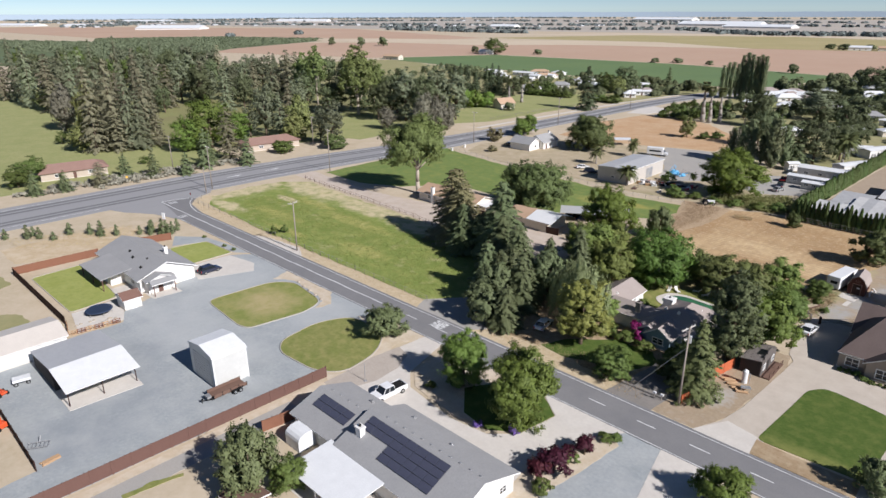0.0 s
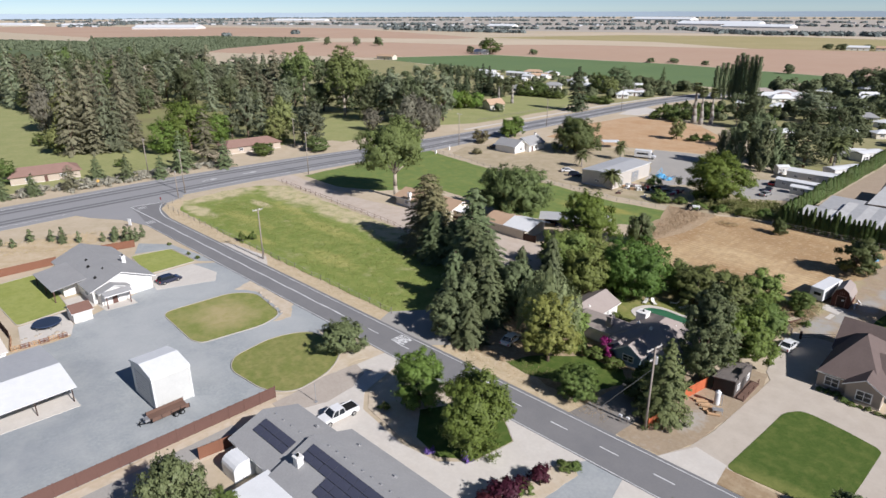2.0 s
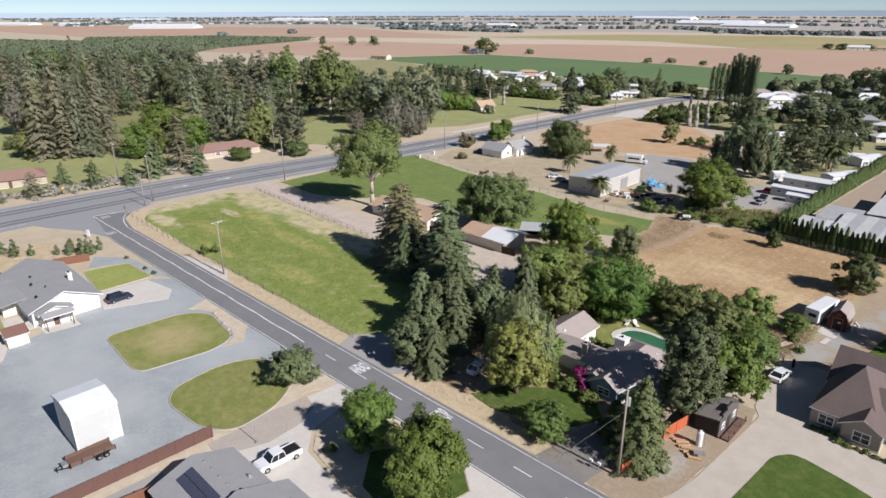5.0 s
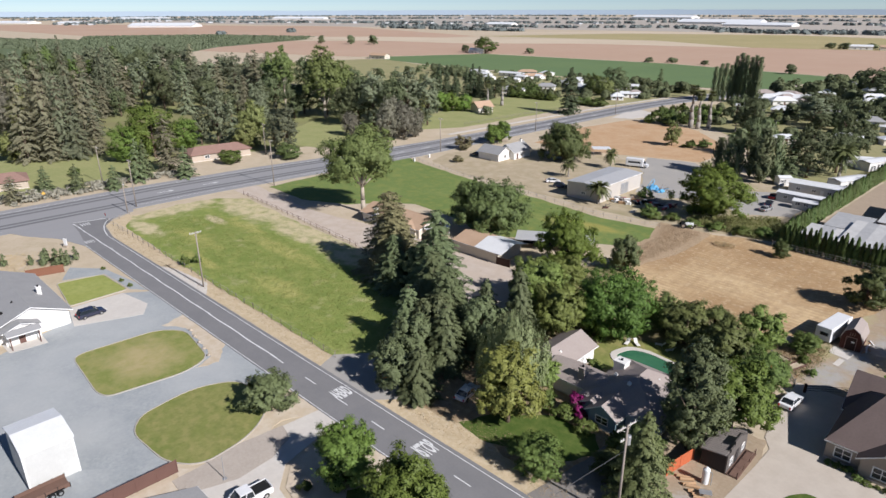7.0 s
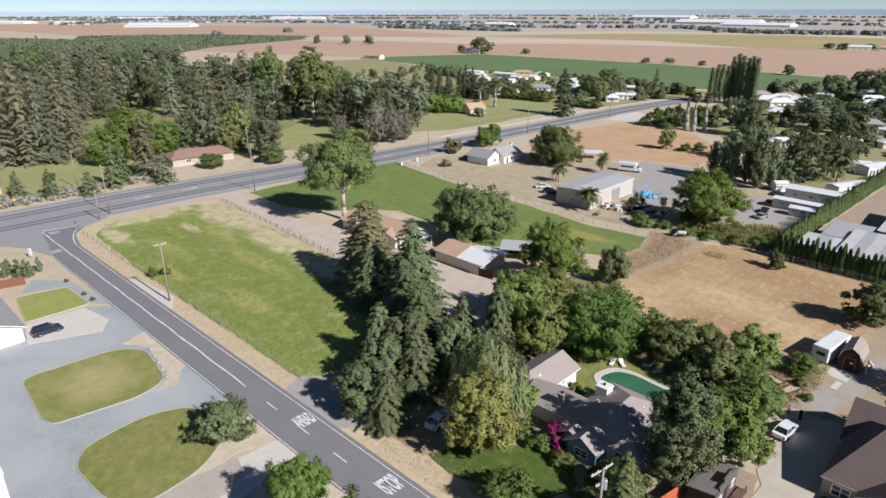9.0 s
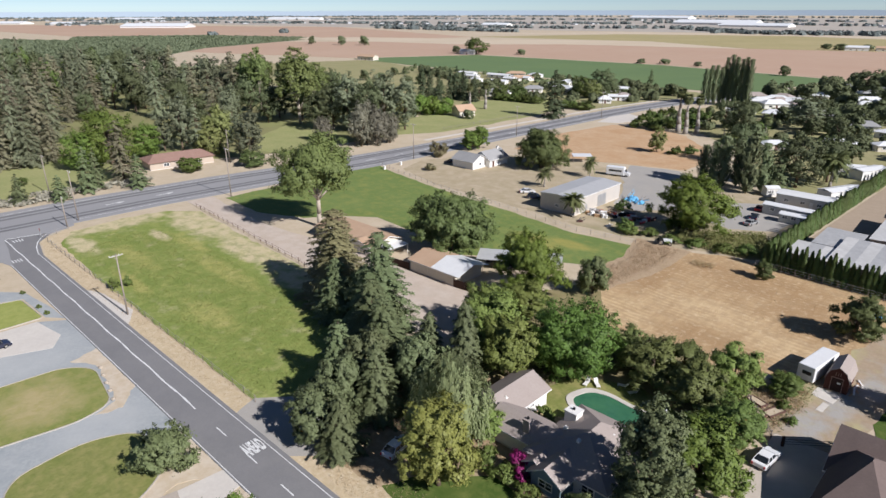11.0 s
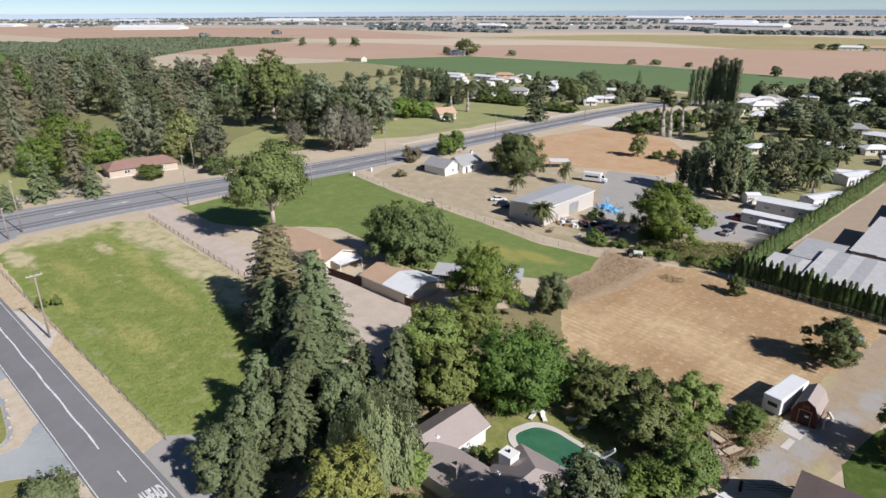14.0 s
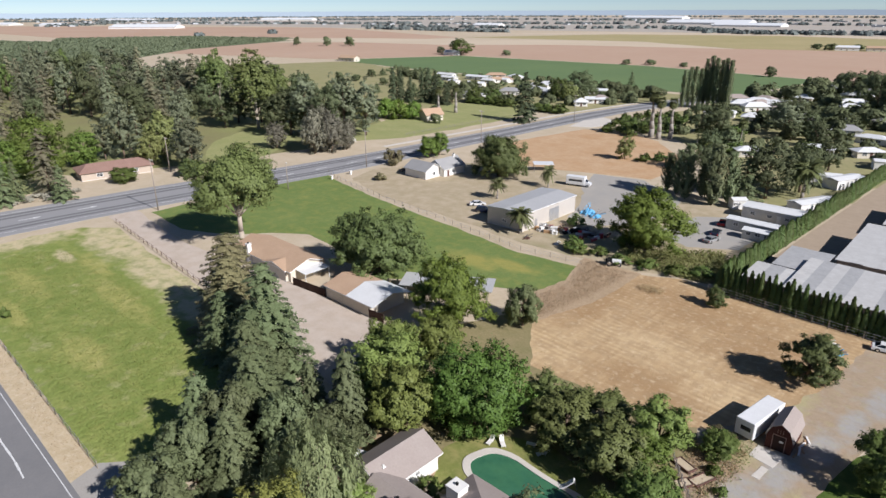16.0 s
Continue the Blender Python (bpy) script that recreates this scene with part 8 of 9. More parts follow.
section(bm, [(30.3, 2.5), (36.9, 2.78), (36.9, 2.9), (30.3, 2.62)], -55.4, -44.7, 'x')
part("roof", bm, WHITEMETAL, p)
posts(p, [(-55.1, 30.6), (-50, 30.6), (-45, 30.6)], 2.55, TRIM, 0.14)
patch("patio_concrete", [(-55.4, 30), (-44.4, 30), (-44.4, 36.6), (-55.4, 36.6)], 0.05, CONCRETE, "shaded concrete patio", "patio")
s = thing("arched_shed", -60.2, 36.0, 0, "small white shed with a rounded roof", "shed")
arc = [(-1.5, -0.05), (1.5, -0.05), (1.5, 1.5)] + [(1.5 * math.cos(k * math.pi / 8), 1.5 + 1.0 * math.sin(k * math.pi / 8)) for k in range(1, 8)] + [(-1.5, 1.5)]
bm = bmesh.new()
section(bm, arc, -2.0, 1.0, 'x')
part("shell", bm, WHITEMETAL, s)
door(s, 'E', 1.0, 0, 0.9, 1.8, TRIM)
g = thing("garden_shed", -55.6, 25.0, 8, "brown plank-roofed garden shed", "shed")
mass(g, -1.9, 1.9, -1.6, 1.6, 1.8, 2.2, 'x', BROWNWOOD, DECKWOOD, 0.3)
car("pickup_truck", -60.8, 50.9, -94, CARWHITE, "white pickup truck parked on a concrete drive", "pickup", "pickup truck")
h = thing("signpost", -66.2, 51.0, 0, "thin grey post standing on the drive", "post")
bm = bmesh.new()
rod(bm, (0, 0, -0.02), (0, 0, 3.2), 0.05, 0.04, 8)
box(bm, -0.25, 0.25, -0.25, 0.25, 0.02, 0.1)
part("post", bm, GREYMETAL, h)

# ---- beige house with dark brown roof ----
h = thing("house", 0, 0, 0, "taupe house with steep dark brown roofs", "house")
mass(h, -15.9, -8.3, 105.2, 120.4, 2.8, 7.0, 'y', TAUPE_WALL, ROOF_BROWN, 0.25, 7.3)
mass(h, -11.6, 6.0, 107.6, 117.0, 2.7, 4.8, 'x', TAUPE_WALL, ROOF_BROWN, 0.5)
mass(h, -12.0, -7.6, 104.2, 112.0, 2.8, 4.1, 'y', TAUPE_WALL, ROOF_BROWN, 0.5)
mass(h, -16.0, 2.0, 114.6, 123.0, 2.7, 6.2, 'x', TAUPE_WALL, ROOF_BROWN, 0.5)
window(h, 'S', 105.2, -14.0, 0.7, 1.8, 1.5)
window(h, 'S', 104.2, -9.7, 0.6, 1.9, 1.6)
window(h, 'W', -15.9, 110.0, 0.9, 1.4, 1.3)
window(h, 'W', -16.0, 119.5, 0.9, 1.4, 1.3)
for i in range(9):
    plant("shrub", -15.0 + i * 1.05, 104.3 - (0.8 if i > 2 else 0.0) - 0.06 * i, rng.uniform(0.5, 0.9), rng.uniform(0.5, 0.8), "small clipped shrub along a house wall", "shrub", "house shrubs")
car("car", -22.5, 114.4, 85, CARWHITE, "white car with dark glass parked on a shaded drive", "sedan", "car")
h = thing("gate", -22.0, 118.9, 39, "low dark metal drive gate", "gate")
posts(h, [(0, 0), (8.0, 0)], 1.5, BLACKWOOD, 0.3)
for k in range(3):
    bm = bmesh.new()
    rod(bm, (0, 0, 0.4 + 0.35 * k), (8, 0, 0.4 + 0.35 * k), 0.03, 0.03, 5)
    part("bar", bm, RUBBER, h)
h = thing("fence", -23.6, 119.4, 128, "weathered grey garden rail fence", "fence")
for k in range(8):
    bm = bmesh.new()
    box(bm, k * 1.3 - 0.07, k * 1.3 + 0.07, -0.07, 0.07, -0.05, 1.4)
    part("post", bm, GREYWOOD, h)
for z in (0.5, 1.0):
    bm = bmesh.new()
    box(bm, 0, 9.2, -0.03, 0.03, z, z + 0.12)
    part("rail", bm, GREYWOOD, h)
for x, y, l, a in ((-26.8, 123.0, 3.0, 60), (-25.2, 125.6, 3.2, 70), (-27.8, 126.6, 2.6, -20)):
    h = thing("garden_bed", x, y, a, "raised garden bed of dark timber", "garden bed", "raised beds")
    for y0, y1, x0, x1 in ((-0.7, -0.6, -l / 2, l / 2), (0.6, 0.7, -l / 2, l / 2), (-0.6, 0.6, -l / 2, -l / 2 + 0.1), (-0.6, 0.6, l / 2 - 0.1, l / 2)):
        bm = bmesh.new()
        box(bm, x0, x1, y0, y1, -0.02, 0.4)
        part("board", bm, BROWNWOOD, h)
    bm = bmesh.new()
    box(bm, -l / 2 + 0.1, l / 2 - 0.1, -0.6, 0.6, 0.0, 0.3)
    part("soil", bm, SOIL, h)

# dark cabin with a stepped front
h = thing("cabin", 0, 0, 0, "dark board cabin with a stepped false front", "cabin")
bm = bmesh.new()
box(bm, -26.5, -23.6, 93.4, 99.4, -0.05, 2.5)
part("wall", bm, DARKWALL, h)
bm = bmesh.new()
section(bm, [(-26.7, 2.3), (-23.6, 2.75), (-23.6, 2.87), (-26.7, 2.42)], 93.1, 99.6, 'y')
part("roof", bm, GREYWOOD, h)
for k in range(16):
    bm = bmesh.new()
    section(bm, [(-26.65, 2.445), (-23.62, 2.88), (-23.62, 2.905), (-26.65, 2.47)], 93.2 + k * 0.4, 93.2 + k * 0.4 + 0.3, 'y')
    part("roof_board", bm, GREYWOOD, h)
# front boards painted lighter than the dark sides, as the sun lights them
bm = bmesh.new()
section(bm, [(93.3, -0.05), (99.7, -0.05), (99.7, 2.7), (98.8, 2.7), (98.8, 3.2), (97.5, 3.2), (97.5, 3.7), (95.4, 3.7), (95.4, 3.2), (94.2, 3.2), (94.2, 2.7), (93.3, 2.7)], -23.58, -23.4, 'x')
part("front_wall", bm, plain("dark grey boards", (0.13, 0.115, 0.105), 0.85), h)
door(h, 'E', -23.4, 96.4, 0.95, 2.0, DARKWALL)
window(h, 'E', -23.4, 98.3, 0.9, 0.9, 1.0)
window(h, 'E', -23.4, 94.5, 0.9, 0.9, 1.0)
bm = bmesh.new()
box(bm, -23.4, -22.0, 93.4, 99.7, -0.02, 0.22)
part("porch", bm, DECKWOOD, h)
posts(h, [(-22.1, 93.5), (-22.1, 95.5), (-22.1, 97.5), (-22.1, 99.5)], 1.0, DECKWOOD, 0.1)
bm = bmesh.new()
box(bm, -22.14, -22.06, 93.5, 99.5, 0.92, 1.0)
part("rail", bm, DECKWOOD, h)
h = thing("water_tank", -24.6, 90.3, 0, "upright white water tank with pipe", "tank")
bm = bmesh.new()
drum(bm, (0, 0), 0.42, 0, 2.0, 20)
drum(bm, (0, 0), 0.42, 2.0, 2.3, 20, 0.12)
part("drum", bm, WHITEMETAL, h)
bm = bmesh.new()
rod(bm, (0.42, 0, 1.8), (0.7, 0, 1.8), 0.06, 0.06, 6)
rod(bm, (0.7, 0, 1.8), (0.7, 0, 0), 0.06, 0.06, 6)
part("pipe", bm, GREYMETAL, h)
for i in range(7):
    h = thing("log", -26.8 + 0.5 * i, 89.4 - 0.35 * i + 0.2 * (i % 2), 25 + 12 * (i % 3), "cut tan log lying on dirt", "log", "cut logs")
    bm = bmesh.new()
    rod(bm, (-0.8, 0, 0.2), (0.8, 0, 0.2), 0.22, 0.19, 10)
    part("bole", bm, TANWOOD, h)
h = thing("picnic_table", -23.6, 88.0, 30, "small pale outdoor table on dirt", "table")
bm = bmesh.new()
box(bm, -0.7, 0.7, -0.4, 0.4, 0.7, 0.76)
part("tabletop", bm, GREYMETAL, h)
for x in (-0.6, 0.6):
    for y in (-0.3, 0.3):
        bm = bmesh.new()
        rod(bm, (x, y, 0), (x, y, 0.7), 0.03, 0.03, 6)
        part("leg", bm, GREYMETAL, h)
ORANGEWOOD = plain("orange-stained boards", (0.52, 0.13, 0.05), 0.7)
board_fence("fence", (-28.4, 88.2), (-27.4, 93.4), 1.8, ORANGEWOOD, "orange-stained board fence panel", "orange fences")
board_fence("fence", (-29.0, 78.4), (-28.6, 80.8), 1.5, ORANGEWOOD, "orange-stained board fence panel", "orange fences")
board_fence("fence", (-28.0, 118.0), (-27.0, 120.6), 1.7, ORANGEWOOD, "orange-stained board fence panel", "orange fences")
for x, y, hh in ((-32.4, 77.0, 0.9), (-31.4, 77.2, 0.8)):
    m = thing("mailbox", x, y, 0, "white mailbox on a short post", "mailbox", "mailboxes")
    bm = bmesh.new()
    rod(bm, (0, 0, -0.02), (0, 0, hh), 0.05, 0.05, 6)
    part("post", bm, POLEWOOD, m)
    bm = bmesh.new()
    box(bm, -0.25, 0.25, -0.15, 0.15, hh, hh + 0.35)
    soften(bm, 0.06, 2)
    part("box", bm, WHITEMETAL, m)

# red gambrel barn and white trailer
h = thing("small_barn", -20.7, 140.0, 2, "dark red gambrel-roofed small barn", "barn")
gp = [(-1.5, -0.05), (1.5, -0.05), (1.5, 1.9), (1.05, 3.2), (0, 3.9), (-1.05, 3.2), (-1.5, 1.9)]
bm = bmesh.new()
section(bm, gp, -2.6, 2.5, 'y')
part("wall", bm, BARNRED, h)
for s_, a, b in ((1, (1.62, 1.75), (1.05, 3.2)), (1, (1.05, 3.2), (0, 3.92)), (-1, (1.62, 1.75), (1.05, 3.2)), (-1, (1.05, 3.2), (0, 3.92))):
    bm = bmesh.new()
    section(bm, [(s_ * a[0], a[1]), (s_ * b[0], b[1]), (s_ * b[0], b[1] + 0.1), (s_ * (a[0] + 0.06), a[1] + 0.08)], -2.75, 2.65, 'y')
    part("roof_panel", bm, ROOF_TAUPE, h)
bm = bmesh.new()
for x in (-0.75, 0.75):
    box(bm, x - 0.04, x + 0.04, -2.66, -2.6, 0.1, 2.3)
box(bm, -0.8, 0.8, -2.66, -2.6, 2.22, 2.32)
for x in (-0.3, 0.0, 0.3):
    box(bm, x - 0.03, x + 0.03, -2.66, -2.6, 2.6, 3.1)
part("door_trim", bm, plain("pink-brown trim", (0.35, 0.2, 0.16), 0.7), h)
bm = bmesh.new()
box(bm, -0.71, 0.71, -2.64, -2.58, 0.1, 2.22)
part("door", bm, BLACKWOOD, h)
bm = bmesh.new()
box(bm, 0.05, 0.5, -2.68, -2.64, 1.35, 1.62)
part("sign_plate", bm, TRIM, h)
patch("pad_concrete", [(-22.9, 134.2), (-19.9, 133.6), (-19.5, 136.8), (-22.7, 137.0)], 0.06, CONCRETE, "pale concrete pad before the barn", "slab")
patch("stepping_slab", [(-21.3, 130.5), (-20.4, 130.4), (-20.2, 133.0), (-21.0, 133.2)], 0.06, CONCRETE, "pale stepping slab", "slab")
h = thing("box_trailer", -23.9, 141.2, 81, "white boxy travel trailer parked by a barn", "trailer")
bm = bmesh.new()
box(bm, -4.5, 3.4, -1.25, 1.25, 0.5, 2.95)
soften(bm, 0.12, 2)
part("body", bm, WHITEMETAL, h)
bm = bmesh.new()
box(bm, -4.52, -4.48, -0.8, 0.5, 1.5, 2.1)
part("window", bm, GLASS, h)
bm = bmesh.new()
box(bm, -4.3, 3.2, -1.27, 1.27, 0.9, 1.0)
part("stripe", bm, GREYMETAL, h)
for s_ in (-1, 1):
    for x in (0.2, 1.1):
        wheel(h, x, s_ * 1.15, 0.36, 0.2)
bm = bmesh.new()
rod(bm, (-4.5, 0.7, 0.5), (-5.6, 0, 0.5), 0.06, 0.06, 6)
rod(bm, (-4.5, -0.7, 0.5), (-5.6, 0, 0.5), 0.06, 0.06, 6)
rod(bm, (-5.4, 0, 0), (-5.4, 0, 0.7), 0.05, 0.05, 6)
part("drawbar", bm, RUBBER, h)
for i in range(6):
    h = thing("lumber", -18.6 + 0.12 * (i % 3), 138.2 + i * 0.8, 80 + 20 * (i % 3), "pale scrap boards leaning by a barn", "timber", "scrap boards")
    bm = bmesh.new()
    box(bm, -0.8, 0.8, -0.12, 0.12, 0.02, 0.12 + 0.1 * (i % 2))
    part("board", bm, WHITE if i % 2 else TANWOOD, h)
for i, (x, y, m_, lab) in enumerate(((-21.6, 169.2, BLUETARP, "heap of scrap under a blue sheet"), (-24.0, 168.8, TANWOOD, "heap of tan boards and scrap"), (-22.6, 171.4, WHITE, "heap of pale scrap boards"))):
    scrap_pile(x, y, 30 * i, m_, lab, qd)
car("car", -15.8, 175.4, 10, CARWHITE, "white car parked by a wire fence", "sedan")

# ---- pool house, pool and blue-grey house ----
h = thing("house", 0, 0, 0, "low house with taupe roofs and blue-grey front gables", "house")
mass(h, -55.0, -49.2, 97.0, 105.6, 2.6, 4.1, 'y', WHITE, ROOF_TAUPE, 0.45)
mass(h, -50.2, -41.0, 94.4, 99.4, 2.6, 3.9, 'x', WHITE, ROOF_TAUPE, 0.45)
mass(h, -43.2, -32.6, 93.2, 105.2, 2.7, 5.2, 'y', TEAL, ROOF_TAUPE, 0.5, 4.6)
mass(h, -40.8, -36.8, 90.6, 95.0, 2.6, 3.9, 'y', TEAL, ROOF_TAUPE, 0.45)
mass(h, -42.4, -39.8, 91.6, 95.0, 2.4, 3.2, 'y', TEAL, ROOF_TAUPE, 0.35)
window(h, 'S', 90.6, -38.8, 0.9, 1.8, 1.2)
window(h, 'S', 93.2, -34.8, 0.9, 1.6, 1.2)
window(h, 'E', -32.6, 98.0, 0.9, 1.6, 1.2)
window(h, 'E', -49.2, 102.2, 1.2, 0.7, 0.9)
door(h, 'S', 93.2, -36.2, 0.95, 2.05, TRIM)
chimney(h, -45.0, 95.4, 2.6, 4.9, 0.9, 0.8, ROOF_TAUPE)
chimney(h, -42.2, 101.4, 2.6, 4.6, 1.7, 1.6)
for x, y, z in ((-51.0, 98.6, 3.6), (-38.2, 96.2, 4.9), (-41.4, 98.4, 3.9), (-36.0, 100.6, 4.2)):
    vent(h, x, y, z, material=WHITE)
POOL = rounded([(-47.4, 109.4), (-46.4, 112.6), (-43.8, 113.4), (-39.2, 112.9), (-34.2, 113.0), (-32.6, 110.6), (-33.6, 107.6), (-38.2, 106.9), (-42.9, 107.5), (-45.6, 107.7)], 2.0, 5)
cx_, cy_ = sum(p_[0] for p_ in POOL) / len(POOL), sum(p_[1] for p_ in POOL) / len(POOL)
DECK = [(cx_ + (x - cx_) * 1.16, cy_ + (y - cy_) * 1.26) for x, y in POOL]
bm = bmesh.new()
n_ = len(POOL)
o1 = [bm.verts.new((x, y, 0.14)) for x, y in DECK]
o0 = [bm.verts.new((x, y, -0.05)) for x, y in DECK]
i1 = [bm.verts.new((x, y, 0.14)) for x, y in POOL]
i0 = [bm.verts.new((x, y, -0.6)) for x, y in POOL]
for i in range(n_):
    j = (i + 1) % n_
    bm.faces.new((o1[i], o1[j], i1[j], i1[i])), bm.faces.new((o0[i], o0[j], o1[j], o1[i])), bm.faces.new((i1[i], i1[j], i0[j], i0[i]))
tagged(new("pool_deck", mesh_of("pool_deck", bm, CONCRETE)), "pale tan paved rim round a pool", "pool deck", "", "structure")
patch("pool_water", [(cx_ + (x - cx_) * 1.01, cy_ + (y - cy_) * 1.01) for x, y in POOL], 0.06, POOLWATER, "still dark green pool water", "water", 0.02)
patch("lawn", ragged([(-49.8, 106.2), (-48.2, 103.4), (-44.4, 105.4), (-38, 105.4), (-33, 106), (-31, 110), (-32, 115), (-37, 117.6), (-41, 118.4), (-46, 117), (-50.4, 114), (-51.6, 109)], 1.2, 0.3, 41), 0.045, DRYLAWN, "patchy dry lawn round a pool", "lawn")
for x, y, a in ((-43.6, 117.0, 20), (-41.6, 116.4, 60), (-47.8, 113.8, 100), (-46.4, 114.6, 140)):
    c = thing("pool_chair", x, y, a, "white slatted pool chair on the grass", "chair", "pool chairs")
    bm = bmesh.new()
    box(bm, -0.7, 0.5, -0.3, 0.3, 0.3, 0.36)
    part("seat", bm, WHITE, c)
    bm = bmesh.new()
    section(bm, [(0.5, 0.32), (1.0, 0.85), (0.95, 0.9), (0.45, 0.37)], -0.3, 0.3, 'y')
    part("backrest", bm, WHITE, c)
    for x_ in (-0.6, 0.4):
        for y_ in (-0.26, 0.26):
            bm = bmesh.new()
            rod(bm, (x_, y_, -0.02), (x_, y_, 0.3), 0.03, 0.03, 5)
            part("leg", bm, WHITE, c)
h = thing("pool_slide", -35.4, 113.9, 30, "pale curved pool slide on the rim", "slide")
bm = bmesh.new()
for k in range(6):
    a, b = k / 6, (k + 1) / 6
    rod(bm, (-1.6 * a, -0.3, 0.14 + 1.3 * (1 - a) ** 1.5), (-1.6 * b, -0.3, 0.14 + 1.3 * (1 - b) ** 1.5), 0.1, 0.1, 6)
    rod(bm, (-1.6 * a, 0.3, 0.14 + 1.3 * (1 - a) ** 1.5), (-1.6 * b, 0.3, 0.14 + 1.3 * (1 - b) ** 1.5), 0.1, 0.1, 6)
    rod(bm, (-1.6 * a, -0.3, 0.1 + 1.3 * (1 - a) ** 1.5), (-1.6 * a, 0.3, 0.1 + 1.3 * (1 - a) ** 1.5), 0.12, 0.12, 6)
part("chute", bm, WHITEMETAL, h)
bm = bmesh.new()
for y in (-0.3, 0.3):
    rod(bm, (0.5, y, 0.0), (0.0, y, 1.6), 0.03, 0.03, 6)
for k in range(4):
    rod(bm, (0.4 - 0.1 * k, -0.3, 0.35 + 0.32 * k), (0.4 - 0.1 * k, 0.3, 0.35 + 0.32 * k), 0.025, 0.025, 6)
part("ladder", bm, CHROME, h)
car("car", -57.0, 84.2, 100, CARWHITE, "pale car parked in deep shade under trees", "sedan")
car("car", -56.6, 100.0, 20, CARWHITE, "pale car parked beside gravel under conifers", "sedan")

# ---- tan-roofed house beyond the trees ----
h = thing("house", 0, 0, 0, "cream house with a tan shingle roof", "house")
mass(h, -131.5, -110.0, 125.2, 133.8, 2.6, 4.1, 'x', CREAM, ROOF_TAN, 0.6)
mass(h, -119.0, -111.0, 124.6, 128.0, 2.5, 3.4, 'y', CREAM, ROOF_TAN, 0.4)
window(h, 'E', -110.0, 128.4, 0.9, 1.6, 1.2)
window(h, 'S', 125.2, -127.0, 0.9, 1.6, 1.2)
door(h, 'E', -110.0, 131.0, 0.95, 2.05, WHITE)
chimney(h, -125.6, 125.0, -0.05, 4.6, 0.8, 0.9, WHITE)
bm = bmesh.new()
section(bm, [(-110.0, 2.45), (-106.6, 2.25), (-106.6, 2.35), (-110.0, 2.55)], 126.4, 132.6, 'y')
part("porch_roof", bm, WHITEMETAL, h)
posts(h, [(-106.8, 126.6), (-106.8, 132.4)], 2.3, TRIM, 0.12)
h = thing("garage", 0, 0, 0, "cream garage with a half tan, half white roof", "garage")
mass(h, -99.0, -86.4, 126.0, 134.6, 2.5, 3.7, 'x', CREAM, ROOF_TAN, 0.4)
bm = bmesh.new()
section(bm, [(125.5, 2.58), (130.3, 3.92), (130.3, 3.97), (125.5, 2.63)], -92.4, -84.6, 'x')
part("roof_sheet", bm, WHITEMETAL, h, "white sheet laid over the roof")
bm = bmesh.new()
section(bm, [(130.3, 3.92), (135.1, 2.58), (135.1, 2.63), (130.3, 3.97)], -92.4, -84.6, 'x')
part("roof_sheet", bm, WHITEMETAL, h, "white sheet laid over the roof")
garage_door(h, 'S', 126.0, -96.0, 4.6, 2.1, CREAM)
board_fence("fence", (-108.6, 124.8), (-99.2, 125.8), 1.7, BLACKWOOD, "dark board fence between house and garage", "yard fences")
board_fence("fence", (-86.2, 125.9), (-82.8, 126.3), 1.8, BLACKWOOD, "dark board fence beside a garage", "yard fences")
h = thing("carport", -82.3, 142.7, 32, "open carport with a flat pale metal roof", "carport")
bm = bmesh.new()
section(bm, [(-2.9, 2.7), (2.9, 2.95), (2.9, 3.07), (-2.9, 2.82)], -9.2, 8.8, 'x')
part("roof", bm, ROOF_METAL, h)
posts(h, [(-7.8, -2.5), (-2.6, -2.5), (2.6, -2.5), (7.8, -2.5), (-7.8, 2.5), (7.8, 2.5)], 2.75, GREYWOOD, 0.14)
bm = bmesh.new()
box(bm, -7.7, 3.0, 2.4, 2.55, -0.05, 2.85)
part("back_wall", bm, DARKWALL, h)
car("car", -84.6, 140.9, 32, NAVY, "dark car standing under a carport", "sedan")
for i in range(5):
    r_ = thing("boulder", -104.5 + i * 1.4, 136.5 + 0.7 * (i % 2), i * 40, "pale rock in a garden bed", "rock", "garden rocks")
    bm = bmesh.new()
    bmesh.ops.create_icosphere(bm, subdivisions=2, radius=0.45)
    for v in bm.verts:
        v.co *= 1 + 0.35 * noise.noise(v.co * 3 + Vector((i * 9, 0, 0)))
        v.co.z = v.co.z * 0.7 + 0.15
    part("stone", bm, ROCK, r_)

# ---- metal building, small grey house, yard vehicles ----
h = thing("metal_building", 0, 0, 0, "beige metal workshop with a grey low roof", "building")
mass(h, -105.6, -94.4, 182.2, 206.0, 4.5, 4.95, 'y', plain("tan sheet wall", (0.52, 0.48, 0.43), 0.6), ROOF_METAL, 0.25)
roller_door(h, 'E', -94.4, 196, 4.4, 3.4, 8)
door(h, 'E', -94.4, 188.0, 1.0, 2.05, GREYMETAL)
window(h, 'S', 182.2, -100.0, 1.4, 1.4, 0.9)
h = thing("house", 0, 0, 0, "small white house with grey gabled roofs", "house")
mass(h, -158.0, -148.4, 202.0, 209.6, 2.8, 4.8, 'x', WHITE, ROOF_GREY, 0.5)
mass(h, -154.0, -146.4, 208.6, 218.4, 2.8, 5.2, 'y', WHITE, ROOF_GREY, 0.5)
window(h, 'E', -148.4, 205.8, 0.9, 1.2, 1.2)
window(h, 'E', -146.4, 213.0, 0.9, 1.4, 1.3)
door(h, 'E', -146.4, 210.6)
chimney(h, -150.0, 217.0, 3.6, 6.0, 0.6, 0.6)
